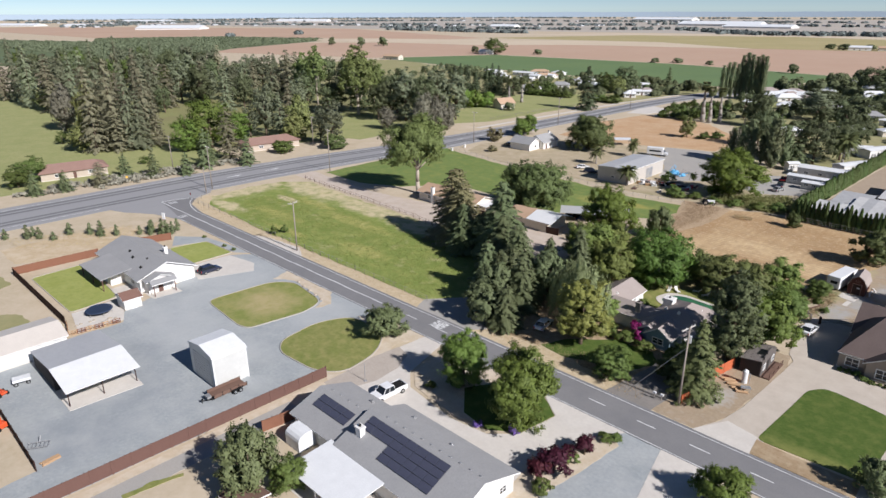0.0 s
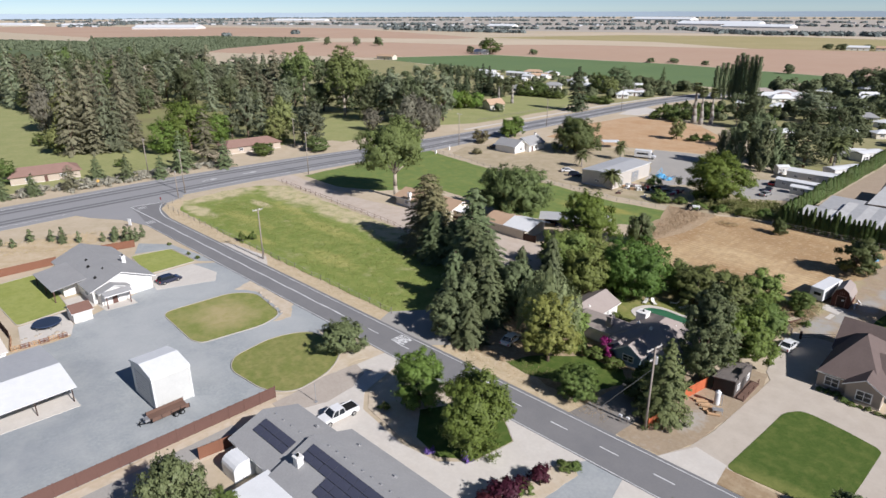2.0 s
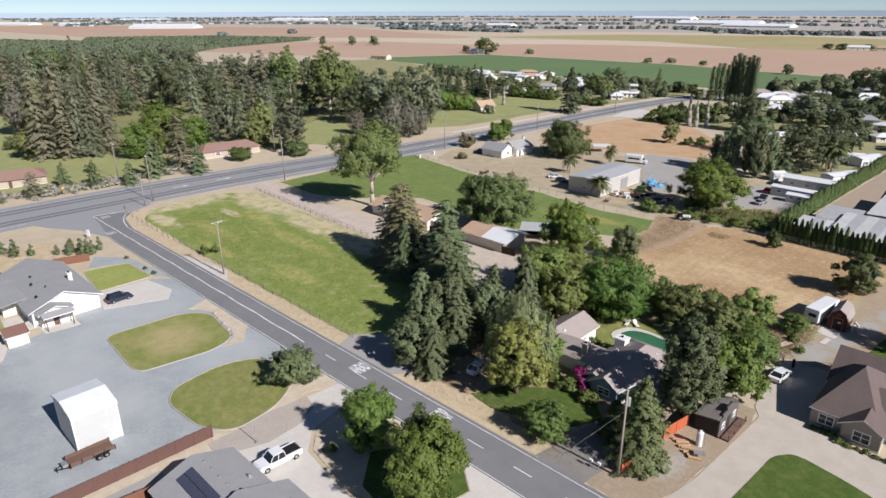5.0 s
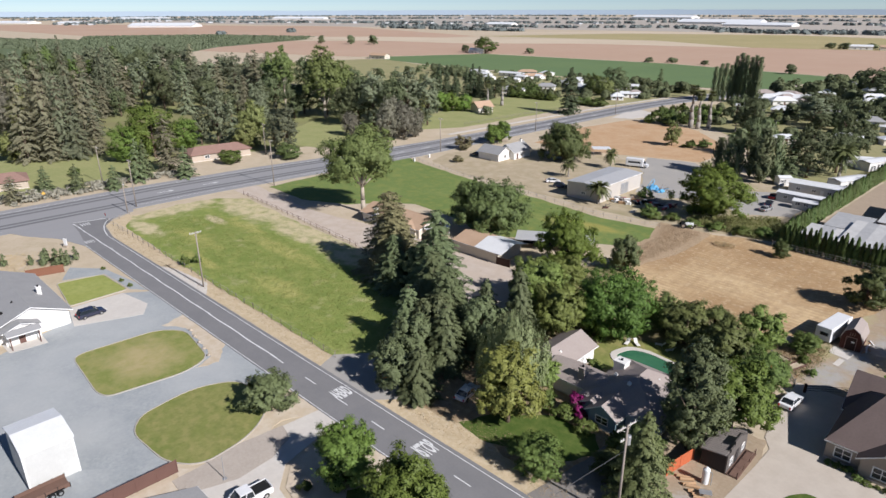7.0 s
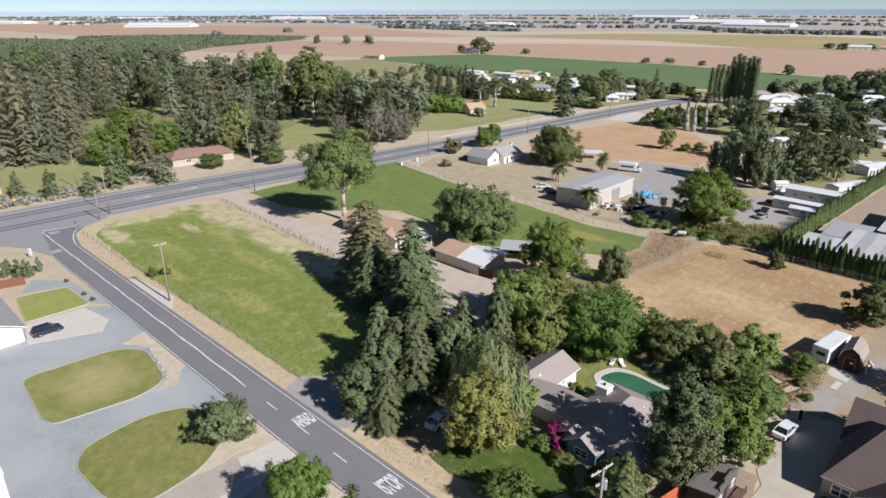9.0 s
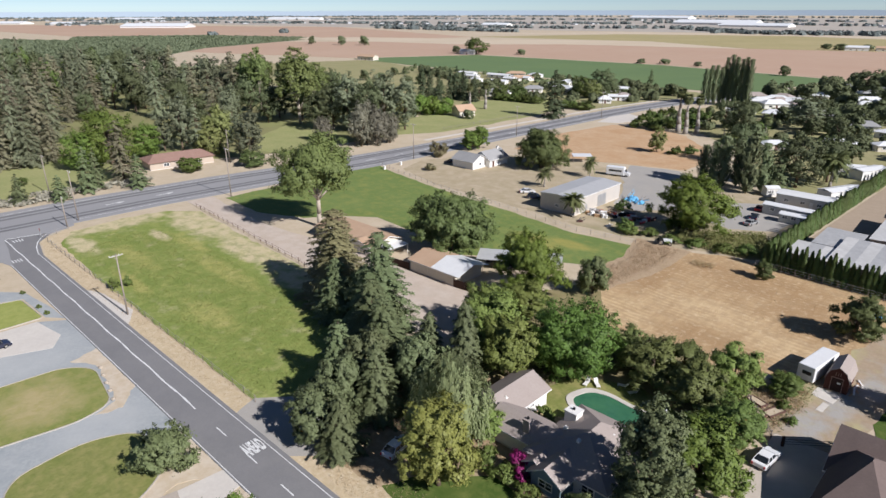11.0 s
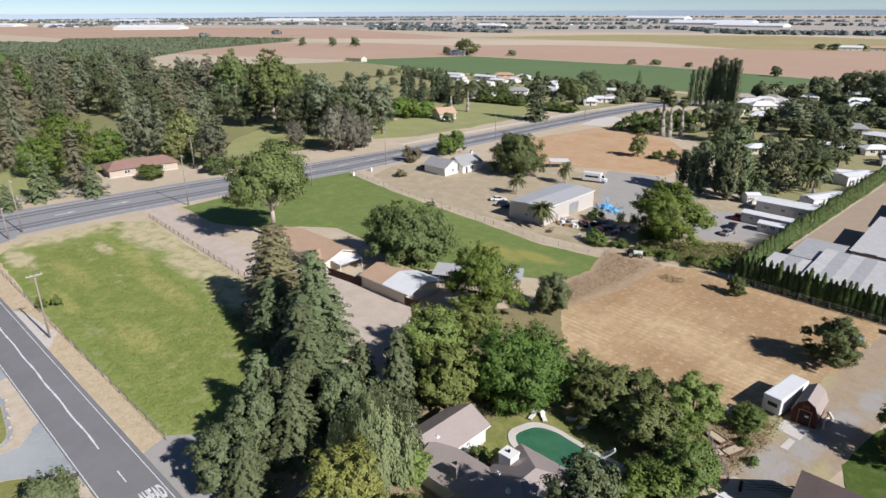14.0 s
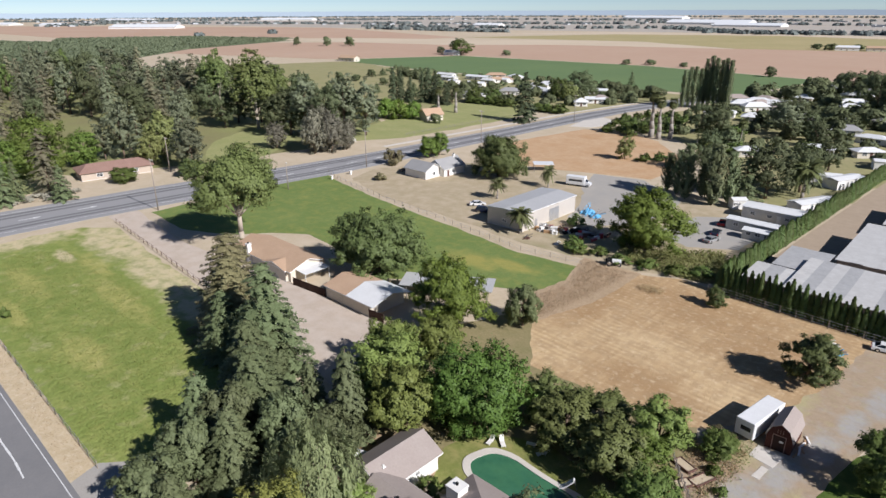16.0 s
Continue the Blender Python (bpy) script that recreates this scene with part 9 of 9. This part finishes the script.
car("car", -117.4, 192.0, 45, CARWHITE, "white car parked in a dusty yard", "sedan")
car("car", -112.0, 188.4, 20, NAVY, "dark car parked beside the metal building", "suv")
car("car", -161.0, 205.4, 15, NAVY, "dark car parked by a small house", "sedan")
h = thing("shelter", -128.0, 238.6, 40, "small open shelter with a white roof", "shelter")
bm = bmesh.new()
box(bm, -3.4, 3.4, -2.5, 2.5, 2.5, 2.65)
part("roof", bm, WHITEMETAL, h)
posts(h, [(-3.1, -2.2), (3.1, -2.2), (-3.1, 2.2), (3.1, 2.2)], 2.55, GREYWOOD, 0.14)
h = thing("motorhome", -108.4, 229.6, 15, "white motorhome parked in a yard", "motorhome")
bm = bmesh.new()
box(bm, -3.6, 2.4, -1.2, 1.2, 0.5, 3.1)
soften(bm, 0.15, 2)
part("body", bm, WHITEMETAL, h)
bm = bmesh.new()
section(bm, [(2.3, 0.5), (4.1, 0.5), (4.1, 1.2), (3.1, 1.5), (2.5, 2.3), (2.3, 2.3)], -1.05, 1.05, 'y')
part("cab", bm, CARWHITE, h)
bm = bmesh.new()
section(bm, [(3.0, 1.5), (2.52, 2.2), (2.56, 2.25), (3.1, 1.53)], -0.9, 0.9, 'y')
part("windscreen", bm, GLASS, h)
for s_ in (-1, 1):
    for x in (-2.2, 3.2):
        wheel(h, x, s_ * 1.05, 0.4, 0.24)
    bm = bmesh.new()
    box(bm, -2.6, 1.6, s_ * 1.2 - 0.015, s_ * 1.2 + 0.015, 1.6, 2.2)
    part("window", bm, GLASS, h)
qj = random.Random(9)
CLUTTER = ((WHITE, "white crate among yard clutter"), (TANWOOD, "tan wooden crate among yard clutter"), (GREYMETAL, "grey metal crate among yard clutter"), (BROWNWOOD, "brown wooden crate among yard clutter"),
           (WHITEMETAL, "pale metal crate among yard clutter"), (RUBBER, "black crate among yard clutter"), (GREYWOOD, "weathered wooden crate among yard clutter"), (CARRED, "red crate among yard clutter"))
for i in range(46):
    m_, lab = CLUTTER[i % 7 if i % 9 else 7]
    f = qj.random()
    h = thing("yard_crate", -93 + 15 * f + qj.gauss(0, 0.8), 187.0 + 4.0 * f + qj.gauss(0, 1.9), qj.uniform(0, 90), lab, "crate", "yard clutter")
    w_, d_, z_ = qj.uniform(0.3, 1.0), qj.uniform(0.2, 0.6), qj.uniform(0.3, 1.2)
    bm = bmesh.new()
    box(bm, -w_, w_, -d_, d_, 0, z_)
    soften(bm, 0.06)
    part("body", bm, m_, h)
    bm = bmesh.new()
    box(bm, -w_ - 0.04, w_ + 0.04, -d_ - 0.04, d_ + 0.04, z_ - 0.02, z_ + 0.08)
    part("lid", bm, m_, h)


for x, y, m_, lab, k in ((-90.4, 206.6, BLUETARP, "large heap under a crumpled blue sheet", 2.0), (-87.4, 205.2, BLUETARP, "heap under a crumpled blue sheet", 1.5), (-83.4, 192.6, WHITE, "heap of pale scrap in a dusty yard", 1.2),
                         (-88.6, 190.4, TANWOOD, "heap of tan boards in a dusty yard", 1.2), (-80.2, 191.6, GREYWOOD, "heap of weathered boards in a dusty yard", 1.2), (-90.6, 179.2, BROWNWOOD, "small heap of brown scrap at a field's edge", 0.8),
                         (-83.2, 180.8, WHITE, "small heap of pale scrap at a field's edge", 0.7)):
    scrap_pile(x, y, 40 * k, m_, lab, qj, k)
h = thing("tractor", -66.8, 178.3, 30, "small dark tractor with a pale hood in weeds", "tractor")
bm = bmesh.new()
box(bm, -0.4, 1.6, -0.45, 0.45, 0.7, 1.4)
soften(bm, 0.08)
part("hood", bm, WHITEMETAL, h)
bm = bmesh.new()
box(bm, -1.4, -0.4, -0.6, 0.6, 0.8, 1.2)
box(bm, -1.4, -1.3, -0.5, 0.5, 1.2, 1.9)
part("seat", bm, RUBBER, h)
for s_ in (-1, 1):
    wheel(h, -0.9, s_ * 0.8, 0.75, 0.4)
    wheel(h, 1.2, s_ * 0.7, 0.45, 0.25)

# ---- mobile homes and long sheds by the hedge ----
def mobile_home(x, y, turn, L, W, H, label, wall=None, roofing=None):
    h = thing("mobile_home", x, y, turn, label, "mobile home", "mobile homes")
    bm = bmesh.new()
    box(bm, -L / 2, L / 2, -W / 2, W / 2, 0.0, H)
    part("wall", bm, wall or CREAMMETAL, h)
    roof(h, -L / 2, L / 2, -W / 2, W / 2, H, H + 0.45, 'x', roofing or WHITEMETAL, 0.2, thick=0.1)
    for k in range(3):
        window(h, 'S', -W / 2, -L * 0.3 + k * L * 0.3, 1.1, 1.2, 0.9)
    door(h, 'S', -W / 2, L * 0.16, 0.9, 2.0, TRIM)
    return h


mobile_home(-52.4, 235.0, 0, 14.0, 6.0, 3.0, "long white mobile home with a bright roof")
mobile_home(-47.4, 250.0, 64, 13.0, 4.6, 3.0, "white mobile home with a bright roof", WHITE)
mobile_home(-52.8, 221.4, -2, 12.0, 3.4, 2.6, "grey-white mobile home beside a hedge", GREYMETAL)
mobile_home(-49.6, 216.4, 0, 7.0, 3.0, 2.2, "low white mobile home beside a hedge")
mobile_home(-63.2, 239.4, 45, 3.8, 3.0, 2.6, "short white mobile home beside trees", WHITE)
mobile_home(-47.6, 284.0, 66, 12.0, 5.0, 3.0, "white mobile home near a palm", WHITE)
mobile_home(-54.6, 284.0, 20, 12.0, 4.0, 3.0, "white mobile home behind dark trees")
mobile_home(-40.0, 320.0, 20, 14.0, 5.0, 3.0, "white mobile home in a far lot", WHITE)
for x, y, a, p_ in ((-58.6, 213.4, 100, NAVY), (-60.2, 222.0, 95, CARRED), (-57.4, 207.6, 80, GREYMETAL)):
    car("car", x, y, a, p_, "car parked beside mobile homes", "sedan")


def long_shed(x0, x1, y0, y1, h0, h1, label, turn=0.0, roofing=None):
    """A broad low shed with a shallow sheet roof made of lapped sheets."""
    s = thing("long_shed", (x0 + x1) / 2, (y0 + y1) / 2, turn, label, "shed", "long sheds")
    w, d = (x1 - x0) / 2, (y1 - y0) / 2
    bm = bmesh.new()
    section(bm, [(-d + 0.3, -0.05), (d - 0.3, -0.05), (d - 0.3, h1 - 0.02), (-d + 0.3, h0 - 0.02)], -w + 0.3, w - 0.3, 'x')
    part("wall", bm, GREYWOOD, s)
    n = max(2, int(2 * w / 2.4))
    q = random.Random(int(x0 * 7 + y0))
    for i in range(n):
        a = -w + 2 * w * i / n
        b = a + 2 * w / n + 0.05
        o = 0.012 * (i % 2) + q.uniform(0, 0.05)
        bm = bmesh.new()
        section(bm, [(-d - q.uniform(0, 0.4), h0 + o), (d + q.uniform(0, 0.4), h1 + o), (d, h1 + o + 0.06), (-d, h0 + o + 0.06)], a, b, 'x')
        part("roof_sheet", bm, roofing or ROOF_SHEETS[q.randrange(3)], s)
    return s


ROOF_SHEETS = [surface("pale weathered sheet", (0.60, 0.59, 0.56), (0.42, 0.41, 0.39), 1.6, (0.66, 0.65, 0.63), 0.6, 0.5, 0.6, 0.1, 0.1, 0.02, world_space=False),
               surface("grey weathered sheet", (0.42, 0.42, 0.415), (0.32, 0.32, 0.32), 1.6, (0.50, 0.495, 0.48), 0.6, 0.5, 0.6, 0.1, 0.1, 0.02, world_space=False),
               surface("light weathered sheet", (0.58, 0.575, 0.555), (0.48, 0.47, 0.45), 1.6, (0.44, 0.43, 0.41), 0.6, 0.5, 0.6, 0.1, 0.1, 0.02, world_space=False)]
long_shed(-34.5, -8, 183.0, 200.0, 3.4, 4.2, "broad low shed with weathered pale sheet roofing")
long_shed(-42.4, -34.0, 184.6, 193.0, 3.0, 3.4, "low shed end with weathered pale roofing")
long_shed(-40.0, -31.6, 194.0, 207.0, 3.2, 3.5, "low grey shed roof beside a hedge", 0, ROOF_SHEETS[1])
long_shed(-31.0, -6, 204.5, 232.0, 3.6, 4.6, "broad low shed with a smooth pale roof", 0, ROOF_SHEETS[2])
long_shed(-29, -4, 238, 262, 3.4, 4.4, "far low shed with a pale roof", 0, ROOF_SHEETS[2])
patch("lane_dirt", [(-44, 181), (-8, 179.4), (-8, 183), (-40, 184), (-41, 206), (-31, 208), (-31, 236), (-29, 300), (-39, 300), (-43.6, 198)], 0.03, LANE, "bare tan dirt lane between sheds and hedge")
wire_fence("wire_fence", [(-46.4, 179.0), (-17, 177.4), (0, 176.6)], 1.5, "brown wire fence with timber posts", 2.6)
wire_fence("wire_fence", [(-79.4, 77.2), (-178.0, 77.4), (-181.4, 84.0)], 1.2, "low wire fence along a pasture", 3.2)
wire_fence("wire_fence", [(-176.5, 115.6), (-150, 113.8), (-120, 111.8), (-96, 107.4)], 1.1, "low brown wire fence between pasture and drive", 3.0, BROWNWOOD, 2, 0.028)
wire_fence("wire_fence", [(-180, 186.6), (-168, 182.6), (-144, 178.4), (-118, 175.6), (-87, 171.8), (-72, 174)], 1.1, "low fence between a green field and dirt yard", 3.5)
wire_fence("rail_fence", [(-232, 236), (-214, 226), (-213, 210)], 1.3, "white rail fence beside the highway", 3.0, TRIM, 2, 0.07)
wire_fence("rail_fence", [(-203, 330), (-207, 300), (-209, 250)], 1.2, "low fence beside open grass", 5.0, GREYWOOD, 2, 0.04)

# ---- houses across the highway and far off ----
def simple_house(x, y, turn, L, W, wall, roofing, label, H=2.7, R=4.4, hip=3.0, group="far houses"):
    h = thing("house", x, y, turn, label, "house", group)
    mass(h, -L / 2, L / 2, -W / 2, W / 2, H, R, 'x', wall, roofing, 0.6, hip, trim=False)
    window(h, 'S', -W / 2, -L * 0.25, 0.9, 1.8, 1.2)
    window(h, 'S', -W / 2, L * 0.25, 0.9, 1.8, 1.2)
    window(h, 'E', L / 2, 0, 0.9, 1.4, 1.2)
    door(h, 'S', -W / 2, 0.0)
    return h


simple_house(-232.5, 136, 82, 22, 11, BEIGE, ROOF_RED, "white house with a red-brown roof in trees")
simple_house(-240, 64, 80, 20, 11, BEIGE, ROOF_RED, "white house with a red-brown roof on a park lawn")
simple_house(-231, 288, 70, 9, 8.5, CREAM, ROOF_TAN, "tan-roofed house on open grass", 3.2, 5.6, 0.0)
simple_house(-263, 392, 30, 12, 8, WHITE, ROOF_GREY, "white far house with a grey roof")
simple_house(-200, 398, 40, 9, 7, WHITE, ROOF_TAUPE, "white far house beside the highway")
simple_house(-201.5, 379, 35, 7, 6, WHITE, WHITEMETAL, "white far shed beside the highway")
simple_house(-268, 362, 20, 14, 9, WHITE, ROOF_GREY, "white far house among trees")
for x, y, turn, L, W in ((-368, 444, 6, 15, 6), (-330, 412, -8, 8, 5), (-337, 447, 4, 20, 6), (-315, 433, 0, 9, 6), (-309, 412, 12, 13, 6), (-313, 444, 2, 17, 6), (-350, 428, 0, 14, 5), (-268, 434, 10, 12, 6), (-222, 432, 20, 11, 7), (-202, 395, 35, 11, 7)):
    simple_house(x, y, turn, L, W, WHITE, WHITEMETAL, "long low white home before a green field", 2.6, 3.5, 0.0)
for x, y, turn in ((-128, 446, 10), (-119, 441, 25)):
    simple_house(x, y, turn, 12, 8, WHITE, WHITEMETAL, "bright white house beyond poplars", 3.0, 4.6)
qh = random.Random(21)
for i, (x, y) in enumerate(fill([(-480, 468), (-340, 440), (-250, 400), (-240, 440), (-330, 472)], 7, 22, [], 14)):
    simple_house(x, y, qh.uniform(-30, 50), qh.uniform(10, 20), qh.uniform(6, 9), (WHITE, CREAM, WHITE)[i % 3], (WHITEMETAL, ROOF_GREY, ROOF_TAN, WHITEMETAL)[i % 4], "far low house beside a green field", 2.6, 4.0)
for i, (x, y) in enumerate(fill([(-140, 400), (-110, 380), (-60, 380), (-40, 480), (-90, 560), (-150, 520)], 22, 23, [], 15)):
    simple_house(x, y, qh.uniform(-30, 50), qh.uniform(9, 16), qh.uniform(6, 9), (WHITE, CREAM, WHITE)[i % 3], (WHITEMETAL, ROOF_GREY, ROOF_TAUPE, WHITEMETAL)[i % 4], "far low house in a settlement", 2.6, 4.2)
for i, (x, y) in enumerate(fill([(-90, 300), (-60, 330), (-20, 330), (-20, 400), (-70, 380)], 7, 24, [], 15)):
    simple_house(x, y, qh.uniform(-30, 50), qh.uniform(9, 14), qh.uniform(5, 8), (WHITE, CREAM)[i % 2], WHITEMETAL, "pale low house behind trees", 2.6, 3.6)
for x, y, a in ((-132, 430, 20), (-124, 436, 60), (-116, 440, 10), (-122, 424, 40), (-110, 432, 30)):
    simple_house(x, y, a, qh.uniform(9, 13), 7, WHITE, (WHITEMETAL, ROOF_TAUPE)[int(a) % 3 == 0], "white house behind a poplar row", 3.0, 4.8)
simple_house(-215, 1018, 15, 26, 14, WHITE, WHITEMETAL, "white building of a far farm", 4, 6, 0.0)
simple_house(-180, 1026, 15, 30, 14, CREAM, ROOF_TAN, "tan building of a far farm", 4, 6, 0.0)
simple_house(-540, 636, 20, 18, 10, WHITE, WHITEMETAL, "white farm building by a large tree", 3.5, 6, 0.0)
simple_house(-560, 496, 10, 22, 9, CREAM, ROOF_TAN, "far low farm building", 4, 6, 0.0)
FARSHEET = plain("pale weathered warehouse sheet", (0.74, 0.76, 0.77), 0.7)
for x, y, a, L, W, H, lab in ((-1990, 880, 43, 190, 80, 12, "huge far white warehouse"), (-2650, 830, 40, 90, 60, 9, "far white warehouse"), (-2000, 900, 25, 120, 60, 8, "far white warehouse"), (-880, 2230, 2, 260, 90, 14, "huge far white warehouse"), (-690, 2030, -2, 190, 60, 10, "far white warehouse"), (-3300, 1350, 30, 260, 80, 12, "far pale warehouse"), (-1500, 3100, 0, 300, 90, 14, "far pale warehouse"), (-200, 2450, -8, 240, 80, 12, "far pale warehouse"), (-1330, 1650, 10, 90, 40, 9, "far pale barn"), (-2800, 1900, 35, 260, 80, 12, "far pale warehouse"), (-2900, 700, 35, 180, 70, 10, "far pale warehouse")):
    h = thing("warehouse", x, y, a, lab + " on the plain", "warehouse", "far warehouses")
    mass(h, -L / 2, L / 2, -W / 2, W / 2, H * 0.4, H, 'x', WHITE, FARSHEET, 1.0, trim=False)

# ---- poles and signs ----
utility_pole(-121.2, 75.5, 12.0, [(11.5, 2.4)], "weathered wooden pole with one crossarm beside a pasture", 90)
utility_pole(-29.1, 77.8, 12.6, [(12.2, 3.0), (10.6, 1.4)], "wooden pole with crossarms and transformer", 80, True)
for x, y, hh, lab in ((-187.6, 88.2, 13.6, "wooden pole with crossarm at the junction"), (-184.0, 84.4, 8.0, "short wooden pole by the junction"), (-179.6, 128.0, 14.6, "tall wooden pole beside the highway"), (-176.6, 200.6, 13.0, "tall wooden pole beside the highway"), (-171.6, 165.0, 8.4, "plain pole beside a green field"), (-176.0, 262.0, 13.0, "tall wooden pole beside the highway"), (-222.0, 91.0, 12.0, "wooden pole across the highway"), (-221.0, 150.0, 12.0, "wooden pole across the highway"), (-174.4, 330.0, 13.0, "wooden pole beside the highway"), (-189.0, 30.0, 13.5, "wooden pole beside the highway")):
    utility_pole(x, y, hh, [(hh - 0.5, 2.4)] if hh > 9 else [(hh - 0.3, 0.8)], lab, 0)


w_ = thing("guy_wire", 0, 0, 0, "thin stay wire from a pole to the ground", "wire")
bm = bmesh.new()
rod(bm, (-29.1, 77.8, 9.4), (-36.2, 76.6, 0.02), 0.03, 0.03, 6)
part("strand", bm, GREYMETAL, w_)


def road_sign(x, y, turn, face_mat, label, shape="octagon"):
    s = thing("road_sign", x, y, turn, label, "road sign")
    bm = bmesh.new()
    rod(bm, (0, 0, -0.02), (0, 0, 2.6), 0.04, 0.04, 6)
    part("post", bm, GREYMETAL, s)
    bm = bmesh.new()
    n, r_ = (8, 0.45) if shape == "octagon" else (4, 0.5)
    section(bm, [(r_ * math.cos(math.tau * (k + 0.5 * (n == 8)) / n), 2.4 + r_ * math.sin(math.tau * (k + 0.5 * (n == 8)) / n)) for k in range(n)], 0.04, 0.07, 'y')
    part("face", bm, face_mat, s)
    return s


road_sign(-178.4, 77.0, 180, LAMPRED, "red stop sign at the junction, seen from behind")
road_sign(-212.6, 71.8, 90, YELLOWPAINT, "yellow diamond warning sign beside the highway", "diamond")
road_sign(-66.4, 76.8, 90, YELLOWPAINT, "yellow-orange diamond warning sign under trees", "diamond")
h = thing("monument_sign", -166.4, 63.6, 30, "white roadside post sign on a small base", "sign")
bm = bmesh.new()
box(bm, -0.5, 0.5, -0.3, 0.3, -0.05, 0.5)
part("base", bm, ROCK, h)
bm = bmesh.new()
box(bm, -0.45, 0.45, -0.12, 0.12, 0.5, 2.2)
soften(bm, 0.06, 2)
part("panel", bm, WHITEMETAL, h)
for x, y in ((-171.4, 181.6), (-172.2, 190.0)):
    h = thing("gatepost", x, y, 0, "white masonry gatepost by the highway", "gatepost", "gateposts")
    bm = bmesh.new()
    box(bm, -0.3, 0.3, -0.3, 0.3, -0.05, 1.2)
    part("shaft", bm, WHITE, h)
    bm = bmesh.new()
    box(bm, -0.38, 0.38, -0.38, 0.38, 1.2, 1.32)
    part("cap", bm, WHITE, h)

# ---- dry weeds and grass, too many to count ----
scatter_stuff("verge_weeds", fill([(-176, 76.2), (-160, 74.4), (-80, 74.6), (-80, 77.2), (-170, 78.4)], 1100, 61), 0.07, L_DRY, "tufts of dry grass along the road", "weeds", 61, 1.4, 0.3, 3, 0.2, 0.2)
scatter_stuff("verge_weeds", fill([(-64, 75.0), (-34, 75.0), (-34, 78.6), (-45, 82), (-60, 79)], 1000, 62), 0.07, L_DRY, "tufts of dry grass under roadside trees", "weeds", 62, 1.2, 0.35, 3, 0.3, 0.2)
scatter_stuff("bank_weeds", fill([(-70, 150), (-64, 146), (-62, 162), (-62, 176), (-72, 176), (-68, 164)], 1700, 63), 0.10, L_DRY, "tangled dry weeds on a bank between fields", "weeds", 63, 1.0, 0.35, 4, 0.75, 0.45)
scatter_stuff("pasture_grass", fill([(-170, 90), (-160, 80.8), (-81, 78.2), (-76, 86), (-78, 96), (-88, 101), (-120, 101.5), (-140, 102.5), (-164, 100)], 7000, 64), 0.08, L_GRASS, "uneven tufts of tall pasture grass", "grass", 64, 0.7, 0.4, 3, 0.35, 0.3)
scatter_stuff("field_weeds", fill([(-62, 145), (-66, 172), (-53, 180), (-26, 178), (-22, 160), (-28, 138), (-55, 134)], 900, 65), 0.08, L_STUB, "dry stubble tufts over a mown field", "weeds", 65, 0.6, 0.4, 3, 0.15, 0.3)
scatter_stuff("weed_mound", [(-54.6 + 2.6 * math.sqrt(f) * math.cos(k * 2.4), 171.6 + 1.5 * math.sqrt(f) * math.sin(k * 2.4)) for k, f in ((i, i / 260) for i in range(260))], 0.09, L_DRY, "low mound of uncut dry weeds in a field", "weeds", 68, 0.5, 0.4, 5, 0.9, 0.3)
WEEDLOT = [(-70, 187), (-64, 182), (-53, 181.4), (-46.6, 183), (-46.8, 195), (-52, 201), (-58, 197), (-64, 193)]
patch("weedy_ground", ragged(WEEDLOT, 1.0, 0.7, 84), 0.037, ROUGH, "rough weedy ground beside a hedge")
scatter_stuff("lot_weeds", fill(WEEDLOT, 1500, 85), 0.17, L_WOODYELLOW, "tangled green and yellow weeds beside a hedge", "weeds", 85, 0.8, 0.45, 6, 1.2, 0.45)
scatter_stuff("yard_weeds", fill([(-25.4, 121), (-23.6, 120.4), (-22.4, 130), (-23, 138), (-26, 138)], 260, 86), 0.11, L_GARDEN, "low weeds in packed dirt", "weeds", 86, 0.7, 0.4, 4, 0.3, 0.35)
scatter_stuff("garden_weeds", fill([(-30, 131), (-24, 121.5), (-23, 128), (-22.8, 134), (-26, 137)], 1200, 66), 0.1, L_DRY, "dry weeds round garden beds", "weeds", 66, 0.6, 0.4, 3, 0.4, 0.3)
scatter_stuff("corner_grass", fill([(-180, 30), (-170, 30), (-152, 54), (-153, 60), (-166, 62)], 1500, 67), 0.09, L_DRY, "sparse dry tufts in sandy soil", "weeds", 67, 0.6, 0.4, 3, 0.3, 0.3)
